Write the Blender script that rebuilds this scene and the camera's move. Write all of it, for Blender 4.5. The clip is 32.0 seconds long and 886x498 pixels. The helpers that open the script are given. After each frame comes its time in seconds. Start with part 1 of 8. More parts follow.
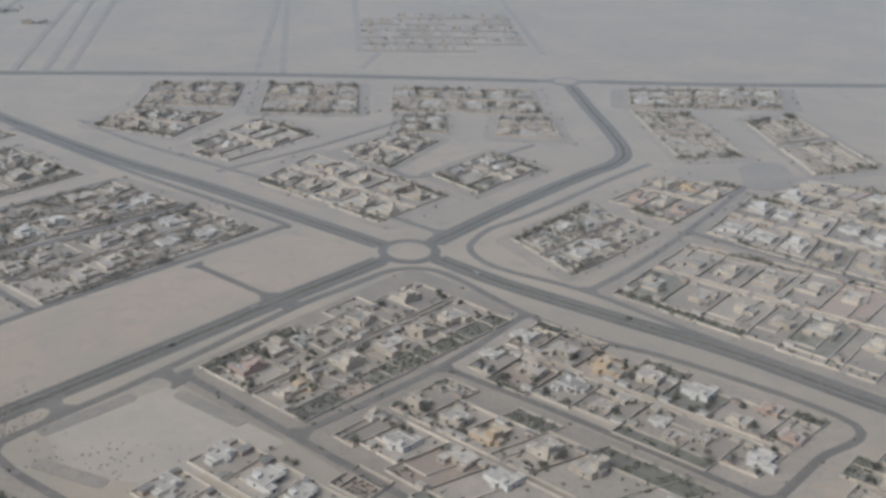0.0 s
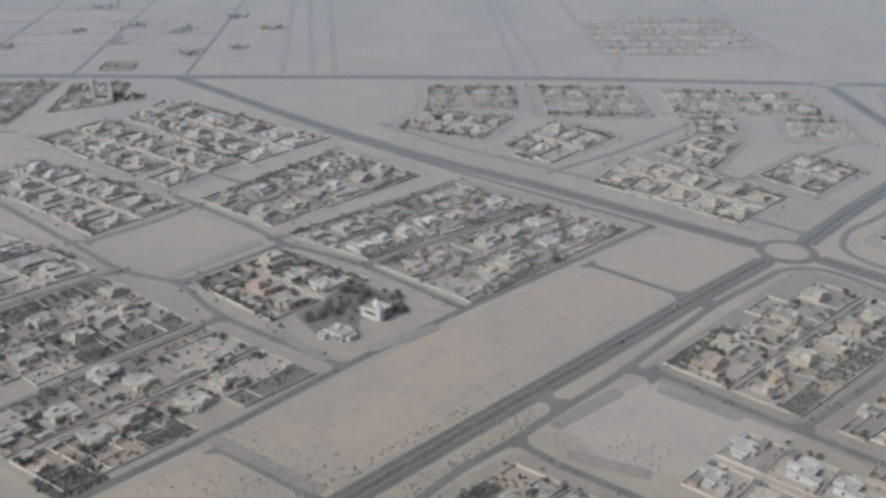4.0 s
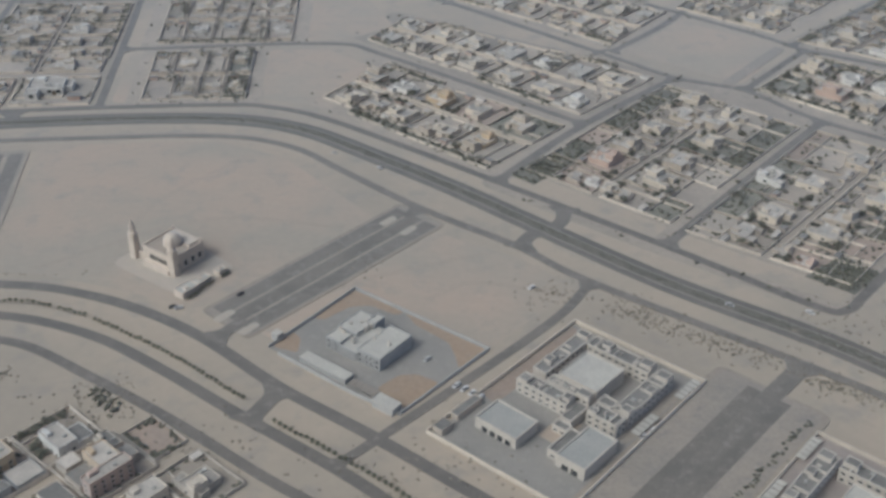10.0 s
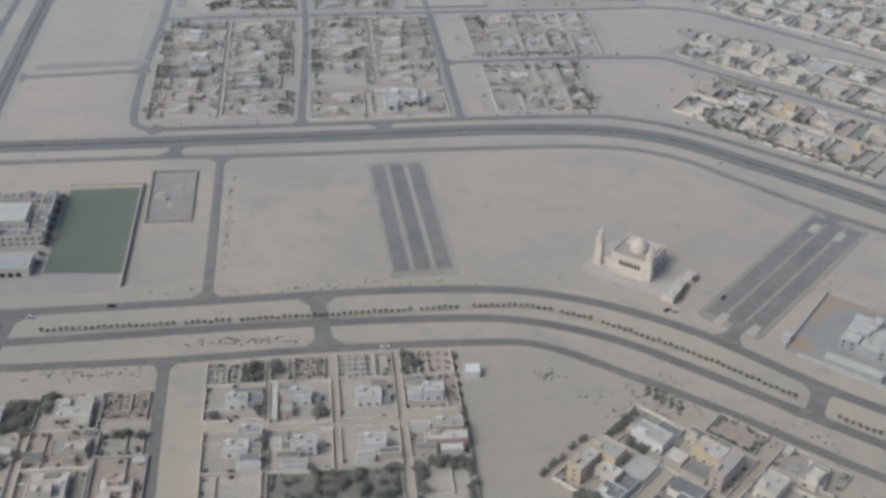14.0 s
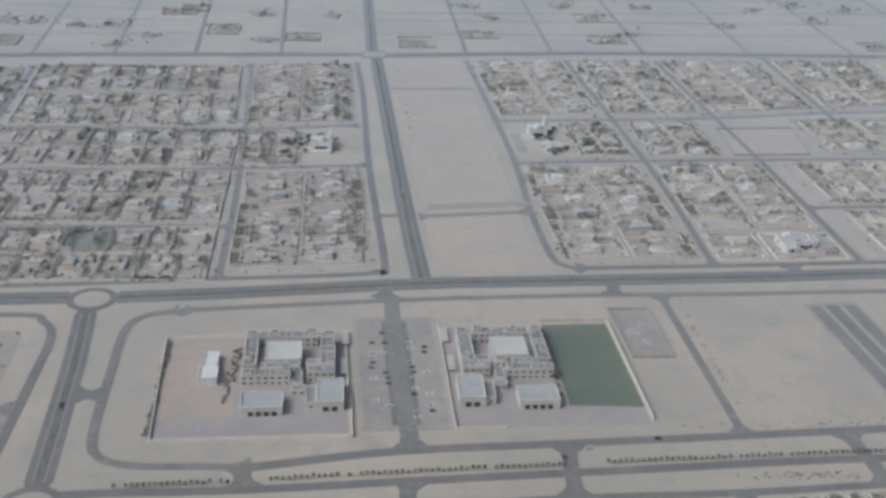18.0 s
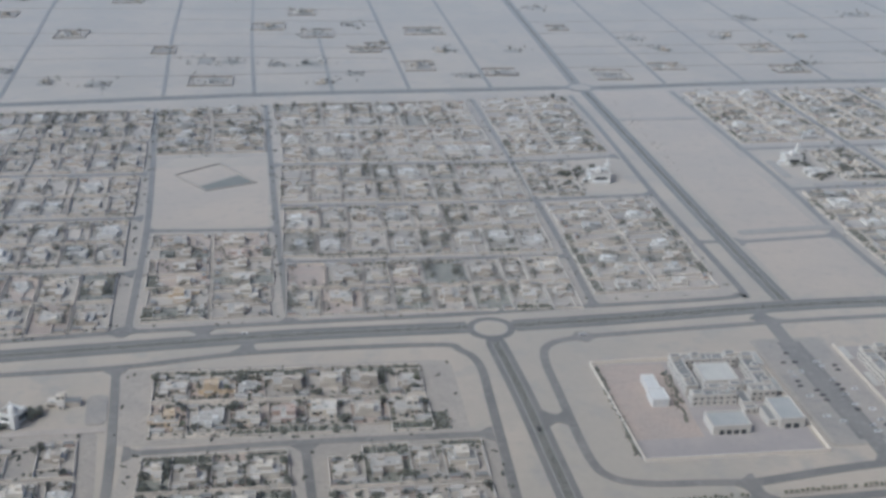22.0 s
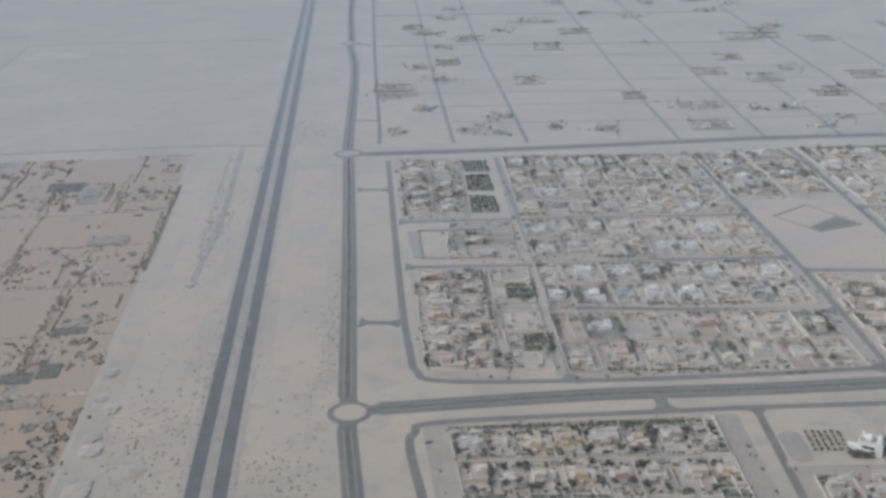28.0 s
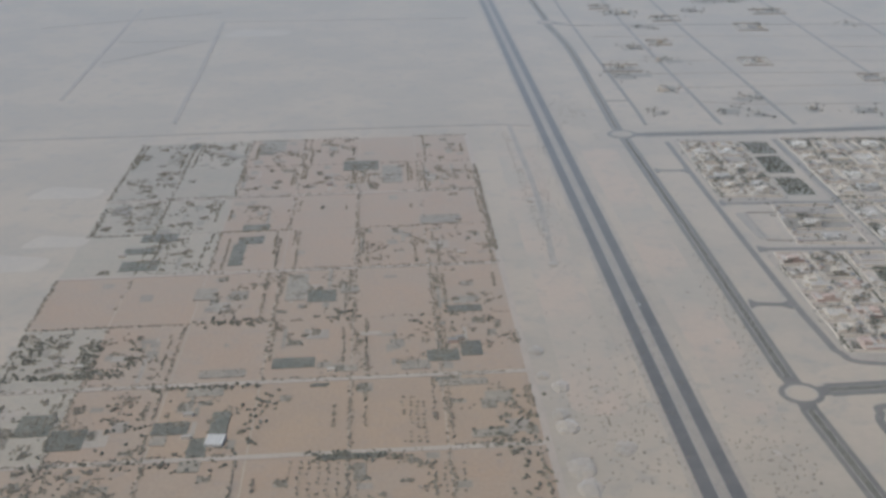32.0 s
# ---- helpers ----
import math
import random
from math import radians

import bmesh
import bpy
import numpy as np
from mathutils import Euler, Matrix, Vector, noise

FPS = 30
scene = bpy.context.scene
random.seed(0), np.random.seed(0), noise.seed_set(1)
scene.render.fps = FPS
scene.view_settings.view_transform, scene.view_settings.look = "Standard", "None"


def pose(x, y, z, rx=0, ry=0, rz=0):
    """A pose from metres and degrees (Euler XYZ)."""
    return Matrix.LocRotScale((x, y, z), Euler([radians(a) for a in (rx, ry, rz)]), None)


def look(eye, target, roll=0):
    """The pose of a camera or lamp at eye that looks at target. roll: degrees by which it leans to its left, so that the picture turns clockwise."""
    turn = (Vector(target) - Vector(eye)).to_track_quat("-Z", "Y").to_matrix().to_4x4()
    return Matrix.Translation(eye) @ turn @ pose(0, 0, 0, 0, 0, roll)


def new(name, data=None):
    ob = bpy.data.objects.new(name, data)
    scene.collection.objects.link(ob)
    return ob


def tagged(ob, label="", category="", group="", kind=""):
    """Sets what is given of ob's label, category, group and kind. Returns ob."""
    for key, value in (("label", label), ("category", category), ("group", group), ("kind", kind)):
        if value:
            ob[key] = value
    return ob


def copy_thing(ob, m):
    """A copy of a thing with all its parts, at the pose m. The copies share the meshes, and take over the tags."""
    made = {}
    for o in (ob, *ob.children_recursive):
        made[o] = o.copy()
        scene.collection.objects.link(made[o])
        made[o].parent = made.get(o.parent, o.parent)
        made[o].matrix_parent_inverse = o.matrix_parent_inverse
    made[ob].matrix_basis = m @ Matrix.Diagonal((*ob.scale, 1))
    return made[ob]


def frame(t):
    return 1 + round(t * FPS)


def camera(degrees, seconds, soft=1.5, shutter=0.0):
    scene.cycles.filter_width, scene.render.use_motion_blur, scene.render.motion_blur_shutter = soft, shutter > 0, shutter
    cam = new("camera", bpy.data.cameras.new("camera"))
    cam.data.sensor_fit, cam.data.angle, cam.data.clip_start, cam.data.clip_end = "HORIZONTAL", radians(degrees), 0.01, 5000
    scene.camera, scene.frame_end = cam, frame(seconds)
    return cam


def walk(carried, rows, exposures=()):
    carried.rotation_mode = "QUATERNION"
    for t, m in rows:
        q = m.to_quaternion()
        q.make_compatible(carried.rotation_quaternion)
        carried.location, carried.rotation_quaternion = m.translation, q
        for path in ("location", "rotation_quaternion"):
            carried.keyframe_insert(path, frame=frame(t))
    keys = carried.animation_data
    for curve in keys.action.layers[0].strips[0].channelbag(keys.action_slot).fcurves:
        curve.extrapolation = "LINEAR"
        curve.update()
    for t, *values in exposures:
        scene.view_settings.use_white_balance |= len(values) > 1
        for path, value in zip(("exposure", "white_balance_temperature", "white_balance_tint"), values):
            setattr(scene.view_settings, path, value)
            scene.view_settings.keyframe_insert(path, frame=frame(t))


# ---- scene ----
# ------------------------------------------------------------ camera and walk
cam = camera(42.4, 32.0, soft=3.3)
PATH = [
    (0, (192.49, -2.98, 182.58), (202.47, 88.48, 143.39), 1.82),
    (0.5, (175.36, -2.71, 182.56), (184.72, 89.17, 144.22), 1.62),
    (1, (158.24, -2.42, 182.55), (165.88, 90.23, 145.72), 1.21),
    (1.5, (141.09, -2.09, 182.52), (147.82, 91.16, 147.03), 0.94),
    (2, (123.92, -1.74, 182.45), (130.44, 92.18, 148.75), 0.88),
    (2.5, (106.61, -1.48, 182.35), (113.27, 91.61, 146.44), 1.11),
    (3, (89.14, -1.25, 182.18), (95.47, 91.17, 144.50), 1.08),
    (3.5, (71.47, -1.02, 181.93), (77.56, 91.17, 143.65), 1.04),
    (5.5, (-0.00, 0.00, 180.69), (8.33, 90.78, 139.59), 1.33),
    (6, (-18.08, 0.15, 180.42), (-10.97, 91.00, 139.24), 0.72),
    (6.5, (-36.33, 0.26, 180.20), (-30.06, 91.18, 139.03), 0.38),
    (7, (-54.76, 0.34, 180.04), (-48.68, 91.36, 139.08), 0.52),
    (7.5, (-73.29, 0.44, 179.95), (-68.37, 91.17, 138.20), 0.25),
    (8, (-91.91, 0.54, 179.95), (-88.02, 90.64, 136.75), -0.51),
    (8.5, (-110.61, 0.65, 180.02), (-104.96, 89.70, 134.88), 0.26),
    (9, (-129.33, 0.87, 180.16), (-122.55, 87.41, 130.51), 0.44),
    (9.5, (-148.02, 1.20, 180.36), (-139.85, 85.95, 127.91), 0.93),
    (10, (-166.69, 1.57, 180.59), (-159.67, 85.99, 127.46), 0.62),
    (10.5, (-185.24, 2.01, 180.84), (-177.90, 85.23, 125.88), 0.71),
    (11, (-203.70, 2.45, 181.09), (-197.56, 85.03, 125.04), 0.59),
    (11.5, (-222.09, 2.84, 181.36), (-216.79, 86.78, 127.26), -0.03),
    (12, (-240.55, 3.13, 181.62), (-234.16, 87.73, 128.68), 0.51),
    (12.5, (-259.19, 3.36, 181.87), (-251.91, 88.02, 129.16), 0.78),
    (13, (-278.00, 3.54, 182.12), (-269.05, 88.22, 129.69), 1.28),
    (13.5, (-296.94, 3.74, 182.36), (-286.99, 88.39, 130.06), 1.62),
    (14, (-315.98, 3.95, 182.61), (-305.45, 88.66, 130.52), 1.73),
    (14.5, (-335.03, 4.16, 182.88), (-324.38, 89.10, 131.19), 1.90),
    (16.5, (-411.13, 5.07, 184.01), (-397.50, 94.53, 141.45), 2.67),
    (17, (-429.99, 5.20, 184.27), (-417.60, 95.07, 142.21), 2.45),
    (17.5, (-448.70, 5.31, 184.51), (-437.93, 95.36, 142.37), 2.31),
    (18, (-467.35, 5.43, 184.72), (-458.01, 95.97, 143.31), 2.09),
    (18.5, (-486.09, 5.54, 184.92), (-475.80, 96.17, 143.93), 2.15),
    (19, (-504.85, 5.66, 185.12), (-494.26, 96.16, 143.92), 2.24),
    (19.5, (-523.60, 5.74, 185.31), (-512.11, 96.19, 144.24), 2.47),
    (20, (-542.32, 5.77, 185.52), (-530.86, 96.05, 144.06), 1.97),
    (20.5, (-560.87, 5.72, 185.73), (-549.22, 96.21, 144.80), 1.48),
    (21, (-579.23, 5.57, 185.96), (-566.74, 96.33, 145.88), 1.70),
    (21.5, (-597.42, 5.38, 186.22), (-585.83, 96.38, 146.39), 1.51),
    (22, (-615.49, 5.18, 186.53), (-604.06, 96.59, 147.61), 1.20),
    (22.5, (-633.52, 4.95, 186.89), (-623.08, 96.38, 147.77), 1.11),
    (23, (-651.61, 4.68, 187.30), (-643.42, 96.25, 147.96), 0.70),
    (23.5, (-669.79, 4.35, 187.76), (-661.35, 96.53, 149.92), 0.97),
    (24, (-688.03, 3.92, 188.27), (-680.40, 96.21, 150.53), 0.75),
    (24.5, (-706.31, 3.35, 188.82), (-700.09, 95.86, 151.36), 0.23),
    (25, (-724.63, 2.62, 189.41), (-718.32, 95.46, 152.79), 0.07),
    (25.5, (-743.00, 1.80, 190.03), (-739.93, 94.55, 152.76), -0.35),
    (26, (-761.45, 0.92, 190.68), (-761.91, 93.74, 153.49), -0.79),
    (26.5, (-780.00, -0.00, 191.35), (-780.37, 92.94, 154.45), -0.82),
    (28.5, (-854.61, -3.78, 194.13), (-857.69, 89.85, 159.14), -1.62),
    (29, (-873.26, -4.83, 194.83), (-877.11, 89.11, 160.77), -2.01),
    (29.5, (-891.87, -5.95, 195.55), (-895.85, 88.33, 162.45), -1.76),
    (30, (-910.41, -7.09, 196.29), (-915.39, 87.21, 163.38), -1.83),
    (30.5, (-928.87, -8.24, 197.03), (-934.79, 85.70, 163.26), -1.59),
    (31, (-947.25, -9.36, 197.79), (-952.20, 83.73, 161.59), -1.39),
    (31.5, (-965.61, -10.42, 198.55), (-969.97, 82.37, 161.55), -1.17),
    (32, (-983.95, -11.48, 199.32), (-988.62, 81.12, 161.85), -1.09),
]

walk(cam, [(t, look(eye, target, roll)) for t, eye, target, roll in PATH],
     [(0, -1.17, 5680, 2), (6, -1.18, 5520, 2), (10.5, -1.21, 5560, 1), (12.3, -1.1, 5530, 1), (14, -1.07, 5440, 1), (17, -1.03, 5420, 1), (21, -1.02, 5310, 2), (26, -1.01, 5360, 2), (29, -1.05, 5500, 2), (32, -1.09, 5640, 2)])

# ------------------------------------------------------------ light
SUN_FROM = Vector((-0.80, -0.35, 0.95)).normalized()
world = bpy.data.worlds.new("hazy_sky")
scene.world = world
world.use_nodes = True
wn, wl = world.node_tree.nodes, world.node_tree.links
sky = wn.new("ShaderNodeTexSky")
sky.sky_type = "NISHITA"
sky.sun_disc = False
sky.sun_elevation = math.asin(SUN_FROM.z)
sky.sun_rotation = math.atan2(SUN_FROM.x, SUN_FROM.y)
sky.air_density, sky.dust_density, sky.ozone_density = 0.7, 8.0, 0.3
wl.new(sky.outputs["Color"], wn["Background"].inputs["Color"])
wn["Background"].inputs["Strength"].default_value = 0.213
sun = new("sun", bpy.data.lights.new("sun", "SUN"))
sun.data.energy, sun.data.angle, sun.data.color = 0.95, radians(12), (1.0, 0.965, 0.92)
sun.matrix_world = look(SUN_FROM * 900, (0, 0, 0))


# ------------------------------------------------------------ materials
def ramp_mix(nt, fac, a, b):
    m = nt.nodes.new("ShaderNodeMix")
    m.data_type = "RGBA"
    if isinstance(fac, float):
        m.inputs["Factor"].default_value = fac
    else:
        nt.links.new(fac, m.inputs["Factor"])
    for sock, v in ((m.inputs["A"], a), (m.inputs["B"], b)):
        if isinstance(v, tuple):
            sock.default_value = (*v, 1)
        else:
            nt.links.new(v, sock)
    return m.outputs["Result"]


def spread(nt, value, lo, hi):
    r = nt.nodes.new("ShaderNodeMapRange")
    r.inputs["From Min"].default_value, r.inputs["From Max"].default_value = lo, hi
    nt.links.new(value, r.inputs["Value"])
    return r.outputs["Result"]


def noisy(nt, scale, detail=4.0, rough=0.55, stretch=None):
    g = nt.nodes.new("ShaderNodeNewGeometry")
    n = nt.nodes.new("ShaderNodeTexNoise")
    n.inputs["Scale"].default_value, n.inputs["Detail"].default_value = scale, detail
    n.inputs["Roughness"].default_value = rough
    if stretch:
        v = nt.nodes.new("ShaderNodeMapping")
        v.inputs["Scale"].default_value = stretch
        nt.links.new(g.outputs["Position"], v.inputs["Vector"])
        nt.links.new(v.outputs["Vector"], n.inputs["Vector"])
    else:
        nt.links.new(g.outputs["Position"], n.inputs["Vector"])
    return n.outputs["Fac"]


def surface(name, a, b, large=0.03, fine=0.8, rough=0.9, bump=0.2, c=None, vary=0.0, island=0.0, metal=0.0, large_lo=0.38, large_hi=0.62, grainy=0.14):
    """A weathered matt surface: two colours in large stains, a grain, and a tint of its own per object or island."""
    m = bpy.data.materials.new(name)
    m.use_nodes = True
    nt = m.node_tree
    p = nt.nodes["Principled BSDF"]
    col = ramp_mix(nt, spread(nt, noisy(nt, large), large_lo, large_hi), a, b)
    if c:
        col = ramp_mix(nt, spread(nt, noisy(nt, large * 5.3, 5, 0.65), 0.52, 0.74), col, c)
    grain = noisy(nt, fine, 5, 0.7)
    dark = nt.nodes.new("ShaderNodeHueSaturation")
    nt.links.new(col, dark.inputs["Color"])
    val = spread(nt, grain, 0.25, 0.75)
    scale = nt.nodes.new("ShaderNodeMapRange")
    nt.links.new(val, scale.inputs["Value"])
    scale.inputs["To Min"].default_value, scale.inputs["To Max"].default_value = 1 - grainy, 1 + grainy
    value = scale.outputs["Result"]
    for amount, node, sock in ((vary, "ShaderNodeObjectInfo", "Random"), (island, "ShaderNodeNewGeometry", "Random Per Island")):
        if amount:
            o = nt.nodes.new(node)
            r = nt.nodes.new("ShaderNodeMapRange")
            r.inputs["To Min"].default_value, r.inputs["To Max"].default_value = 1 - amount, 1 + amount
            nt.links.new(o.outputs[sock], r.inputs["Value"])
            mul = nt.nodes.new("ShaderNodeMath")
            mul.operation = "MULTIPLY"
            nt.links.new(value, mul.inputs[0])
            nt.links.new(r.outputs["Result"], mul.inputs[1])
            value = mul.outputs["Value"]
    nt.links.new(value, dark.inputs["Value"])
    nt.links.new(dark.outputs["Color"], p.inputs["Base Color"])
    p.inputs["Roughness"].default_value, p.inputs["Metallic"].default_value = rough, metal
    # a bluish sheen pales grazing views of matt surfaces, standing in for haze
    p.inputs["Sheen Weight"].default_value = 0.0 if rough < 0.5 else 0.9
    p.inputs["Sheen Roughness"].default_value = 0.42
    p.inputs["Sheen Tint"].default_value = (0.80, 0.89, 1.0, 1)
    p.inputs["Specular IOR Level"].default_value = 0.3
    if bump:
        bp = nt.nodes.new("ShaderNodeBump")
        bp.inputs["Strength"].default_value, bp.inputs["Distance"].default_value = bump, 0.1
        nt.links.new(grain, bp.inputs["Height"])
        nt.links.new(bp.outputs["Normal"], p.inputs["Normal"])
    return m


SAND = surface("desert_sand", (0.455, 0.386, 0.303), (0.395, 0.344, 0.278), 0.016, 0.35, 0.95, 0.15, c=(0.335, 0.305, 0.268), large_lo=0.42, large_hi=0.58, grainy=0.05)
PINK = surface("pink_sand", (0.474, 0.385, 0.303), (0.405, 0.358, 0.292), 0.022, 0.4, 0.95, 0.15, c=(0.365, 0.327, 0.28), grainy=0.05)
PALE = surface("pale_sand", (0.50, 0.44, 0.365), (0.45, 0.40, 0.34), 0.05, 0.5, 0.95, 0.15, c=(0.42, 0.385, 0.34), grainy=0.06)
ORANGE = surface("orange_soil", (0.39, 0.288, 0.195), (0.365, 0.277, 0.198), 0.05, 0.8, 0.95, 0.3, c=(0.35, 0.275, 0.21))
GREYSOIL = surface("grey_gravel", (0.31, 0.278, 0.24), (0.365, 0.318, 0.268), 0.06, 0.9, 0.95, 0.3, c=(0.26, 0.24, 0.22))
YARD = surface("yard_ground", (0.40, 0.345, 0.285), (0.335, 0.295, 0.25), 0.09, 0.9, 0.95, 0.3, c=(0.27, 0.25, 0.225), vary=0.2, island=0.2)
ASPHALT = surface("dusty_asphalt", (0.155, 0.142, 0.126), (0.19, 0.172, 0.151), 0.05, 1.6, 0.85, 0.15, c=(0.22, 0.199, 0.175), vary=0.08)
STREET = surface("dusty_street_asphalt", (0.172, 0.157, 0.138), (0.212, 0.191, 0.166), 0.07, 1.6, 0.88, 0.15, c=(0.27, 0.245, 0.22), vary=0.10)
HIGHWAY = surface("dark_highway_asphalt", (0.118, 0.112, 0.107), (0.145, 0.137, 0.13), 0.05, 1.6, 0.85, 0.15, c=(0.175, 0.163, 0.152))
PARKING = surface("worn_parking_asphalt", (0.19, 0.174, 0.153), (0.235, 0.213, 0.187), 0.06, 1.4, 0.9, 0.15, c=(0.31, 0.28, 0.25))
TRACK = surface("graded_track", (0.40, 0.345, 0.29), (0.44, 0.38, 0.32), 0.08, 1.0, 0.95, 0.3)
KERB = surface("concrete_kerb", (0.36, 0.335, 0.30), (0.31, 0.29, 0.262), 0.3, 3.0, 0.85, 0.1)
MEDIAN = surface("planted_median_soil", (0.155, 0.143, 0.117), (0.195, 0.177, 0.146), 0.2, 1.5, 0.95, 0.3)
PAVING = surface("interlock_paving", (0.29, 0.275, 0.25), (0.335, 0.312, 0.28), 0.08, 2.5, 0.85, 0.15, c=(0.37, 0.34, 0.31))
TANLOT = surface("tan_sand", (0.475, 0.395, 0.31), (0.43, 0.365, 0.295), 0.03, 0.4, 0.95, 0.15, c=(0.37, 0.32, 0.26), grainy=0.05)
WORN = surface("worn_sand_track", (0.37, 0.315, 0.258), (0.40, 0.34, 0.28), 0.1, 1.0, 0.95, 0.2)
VERGE = surface("trodden_verge", (0.345, 0.30, 0.25), (0.395, 0.34, 0.28), 0.09, 1.0, 0.95, 0.3, c=(0.27, 0.245, 0.205), vary=0.12)
GARDEN = surface("planted_garden_ground", (0.195, 0.187, 0.15), (0.255, 0.234, 0.192), 0.25, 1.6, 0.95, 0.4, c=(0.145, 0.142, 0.112), vary=0.2, island=0.2)
REDYARD = surface("reddish_yard_ground", (0.405, 0.32, 0.258), (0.37, 0.305, 0.252), 0.12, 1.0, 0.95, 0.3, c=(0.31, 0.255, 0.21), vary=0.15)
SANDYARD = surface("sandy_yard_ground", (0.43, 0.376, 0.31), (0.38, 0.337, 0.285), 0.1, 1.0, 0.95, 0.3, c=(0.33, 0.305, 0.27), vary=0.1)
YARDPAVE = surface("dusty_pink_paving", (0.335, 0.295, 0.268), (0.375, 0.325, 0.29), 0.08, 2.5, 0.9, 0.15, c=(0.30, 0.275, 0.255))
WALLC = surface("rendered_boundary_wall", (0.66, 0.595, 0.51), (0.58, 0.52, 0.445), 0.2, 2.0, 0.9, 0.1, c=(0.47, 0.42, 0.355), vary=0.18)
# far compound walls: the shade of their near sides is in the colour
SHADEWALL = surface("shade_toned_wall", (0.40, 0.355, 0.30), (0.35, 0.31, 0.265), 0.2, 2.0, 0.9, 0.1)
ROOF = surface("dusty_flat_roof", (0.43, 0.395, 0.35), (0.52, 0.475, 0.42), 0.25, 2.0, 0.9, 0.15, c=(0.34, 0.315, 0.28), vary=0.25)
DARKROOF = surface("grey_bitumen_roof", (0.215, 0.205, 0.19), (0.27, 0.255, 0.235), 0.3, 2.0, 0.9, 0.15, c=(0.22, 0.212, 0.20), vary=0.2)
WHITE = surface("white_render", (0.71, 0.69, 0.65), (0.64, 0.62, 0.585), 0.3, 2.0, 0.8, 0.08, vary=0.06)
CREAM = surface("cream_render", (0.64, 0.575, 0.485), (0.58, 0.52, 0.435), 0.3, 2.0, 0.85, 0.08, vary=0.12, island=0.07)
BEIGE = surface("beige_render", (0.54, 0.475, 0.40), (0.48, 0.425, 0.355), 0.3, 2.0, 0.85, 0.08, vary=0.12, island=0.07)
ROSE = surface("rose_render", (0.55, 0.43, 0.36), (0.49, 0.38, 0.32), 0.3, 2.0, 0.85, 0.08, vary=0.12, island=0.07)
OCHRE = surface("ochre_render", (0.60, 0.475, 0.325), (0.54, 0.435, 0.305), 0.3, 2.0, 0.85, 0.08, vary=0.1)
SCHOOLW = surface("grey_white_render", (0.60, 0.55, 0.48), (0.54, 0.495, 0.435), 0.3, 2.0, 0.85, 0.08, c=(0.48, 0.455, 0.415))
CLINICGREY = surface("grey_panel_facade", (0.46, 0.455, 0.44), (0.41, 0.405, 0.395), 0.3, 2.0, 0.8, 0.08)
CLINICW = surface("pale_grey_render", (0.47, 0.46, 0.44), (0.41, 0.405, 0.39), 0.3, 2.0, 0.8, 0.08)
STONE = surface("mosque_stone", (0.66, 0.575, 0.485), (0.60, 0.525, 0.445), 0.4, 2.5, 0.8, 0.1)
COURTROOF = surface("cream_membrane_roof", (0.56, 0.535, 0.475), (0.51, 0.485, 0.435), 0.2, 1.5, 0.7, 0.05)
SHEETROOF = surface("grey_sheet_roof", (0.385, 0.38, 0.352), (0.425, 0.415, 0.38), 0.2, 1.5, 0.5, 0.05)
GLASS = surface("dark_window_glass", (0.06, 0.065, 0.07), (0.085, 0.09, 0.095), 0.5, 1.0, 0.15, 0.0)
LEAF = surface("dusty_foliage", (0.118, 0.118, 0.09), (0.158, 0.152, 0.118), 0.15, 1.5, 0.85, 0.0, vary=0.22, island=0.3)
# far foliage: greyed and lightened in its colour to stand in for haze
HAZELEAF = surface("haze_paled_foliage", (0.175, 0.172, 0.142), (0.225, 0.215, 0.18), 0.15, 1.5, 0.9, 0.0, vary=0.15, island=0.22)
PALM = surface("palm_foliage", (0.10, 0.105, 0.06), (0.14, 0.135, 0.085), 0.2, 1.5, 0.8, 0.0, vary=0.2, island=0.25)
SCRUB = surface("dry_scrub", (0.215, 0.192, 0.15), (0.27, 0.236, 0.185), 0.2, 1.5, 0.9, 0.0, island=0.3)
PALMDRY = surface("dusty_young_palm", (0.235, 0.214, 0.167), (0.285, 0.254, 0.2), 0.2, 1.5, 0.9, 0.0, island=0.3)
CROP = surface("dark_crop", (0.125, 0.122, 0.095), (0.165, 0.155, 0.12), 0.12, 1.2, 0.9, 0.3, vary=0.2)
MIDFIELD = surface("reddish_farm_soil", (0.385, 0.285, 0.2), (0.368, 0.288, 0.213), 0.05, 0.8, 0.95, 0.3, c=(0.34, 0.275, 0.22))
GREYFIELD = surface("fallow_field_sand", (0.35, 0.311, 0.248), (0.375, 0.325, 0.255), 0.05, 0.9, 0.95, 0.3, c=(0.30, 0.27, 0.23), vary=0.08)
BED = surface("planted_field_bed", (0.25, 0.222, 0.175), (0.32, 0.278, 0.222), 0.2, 1.2, 0.95, 0.3, c=(0.19, 0.175, 0.135), vary=0.15)
TANFIELD = surface("farm_soil", (0.375, 0.298, 0.225), (0.38, 0.282, 0.2), 0.03, 0.8, 0.95, 0.3, c=(0.33, 0.275, 0.225))
TURF = surface("green_turf", (0.125, 0.142, 0.092), (0.145, 0.158, 0.105), 0.05, 1.0, 0.9, 0.2)
BARK = surface("bark", (0.16, 0.125, 0.09), (0.21, 0.17, 0.13), 0.6, 3.0, 0.9, 0.2)
PAINT = surface("car_paint", (0.72, 0.72, 0.72), (0.66, 0.66, 0.66), 0.5, 2.0, 0.35, 0.0, vary=0.3)
DARKPAINT = surface("dark_car_paint", (0.09, 0.09, 0.10), (0.13, 0.12, 0.12), 0.5, 2.0, 0.35, 0.0, vary=0.3)
RUBBER = surface("tyre_rubber", (0.03, 0.03, 0.03), (0.04, 0.04, 0.04), 0.5, 2.0, 0.8, 0.0)


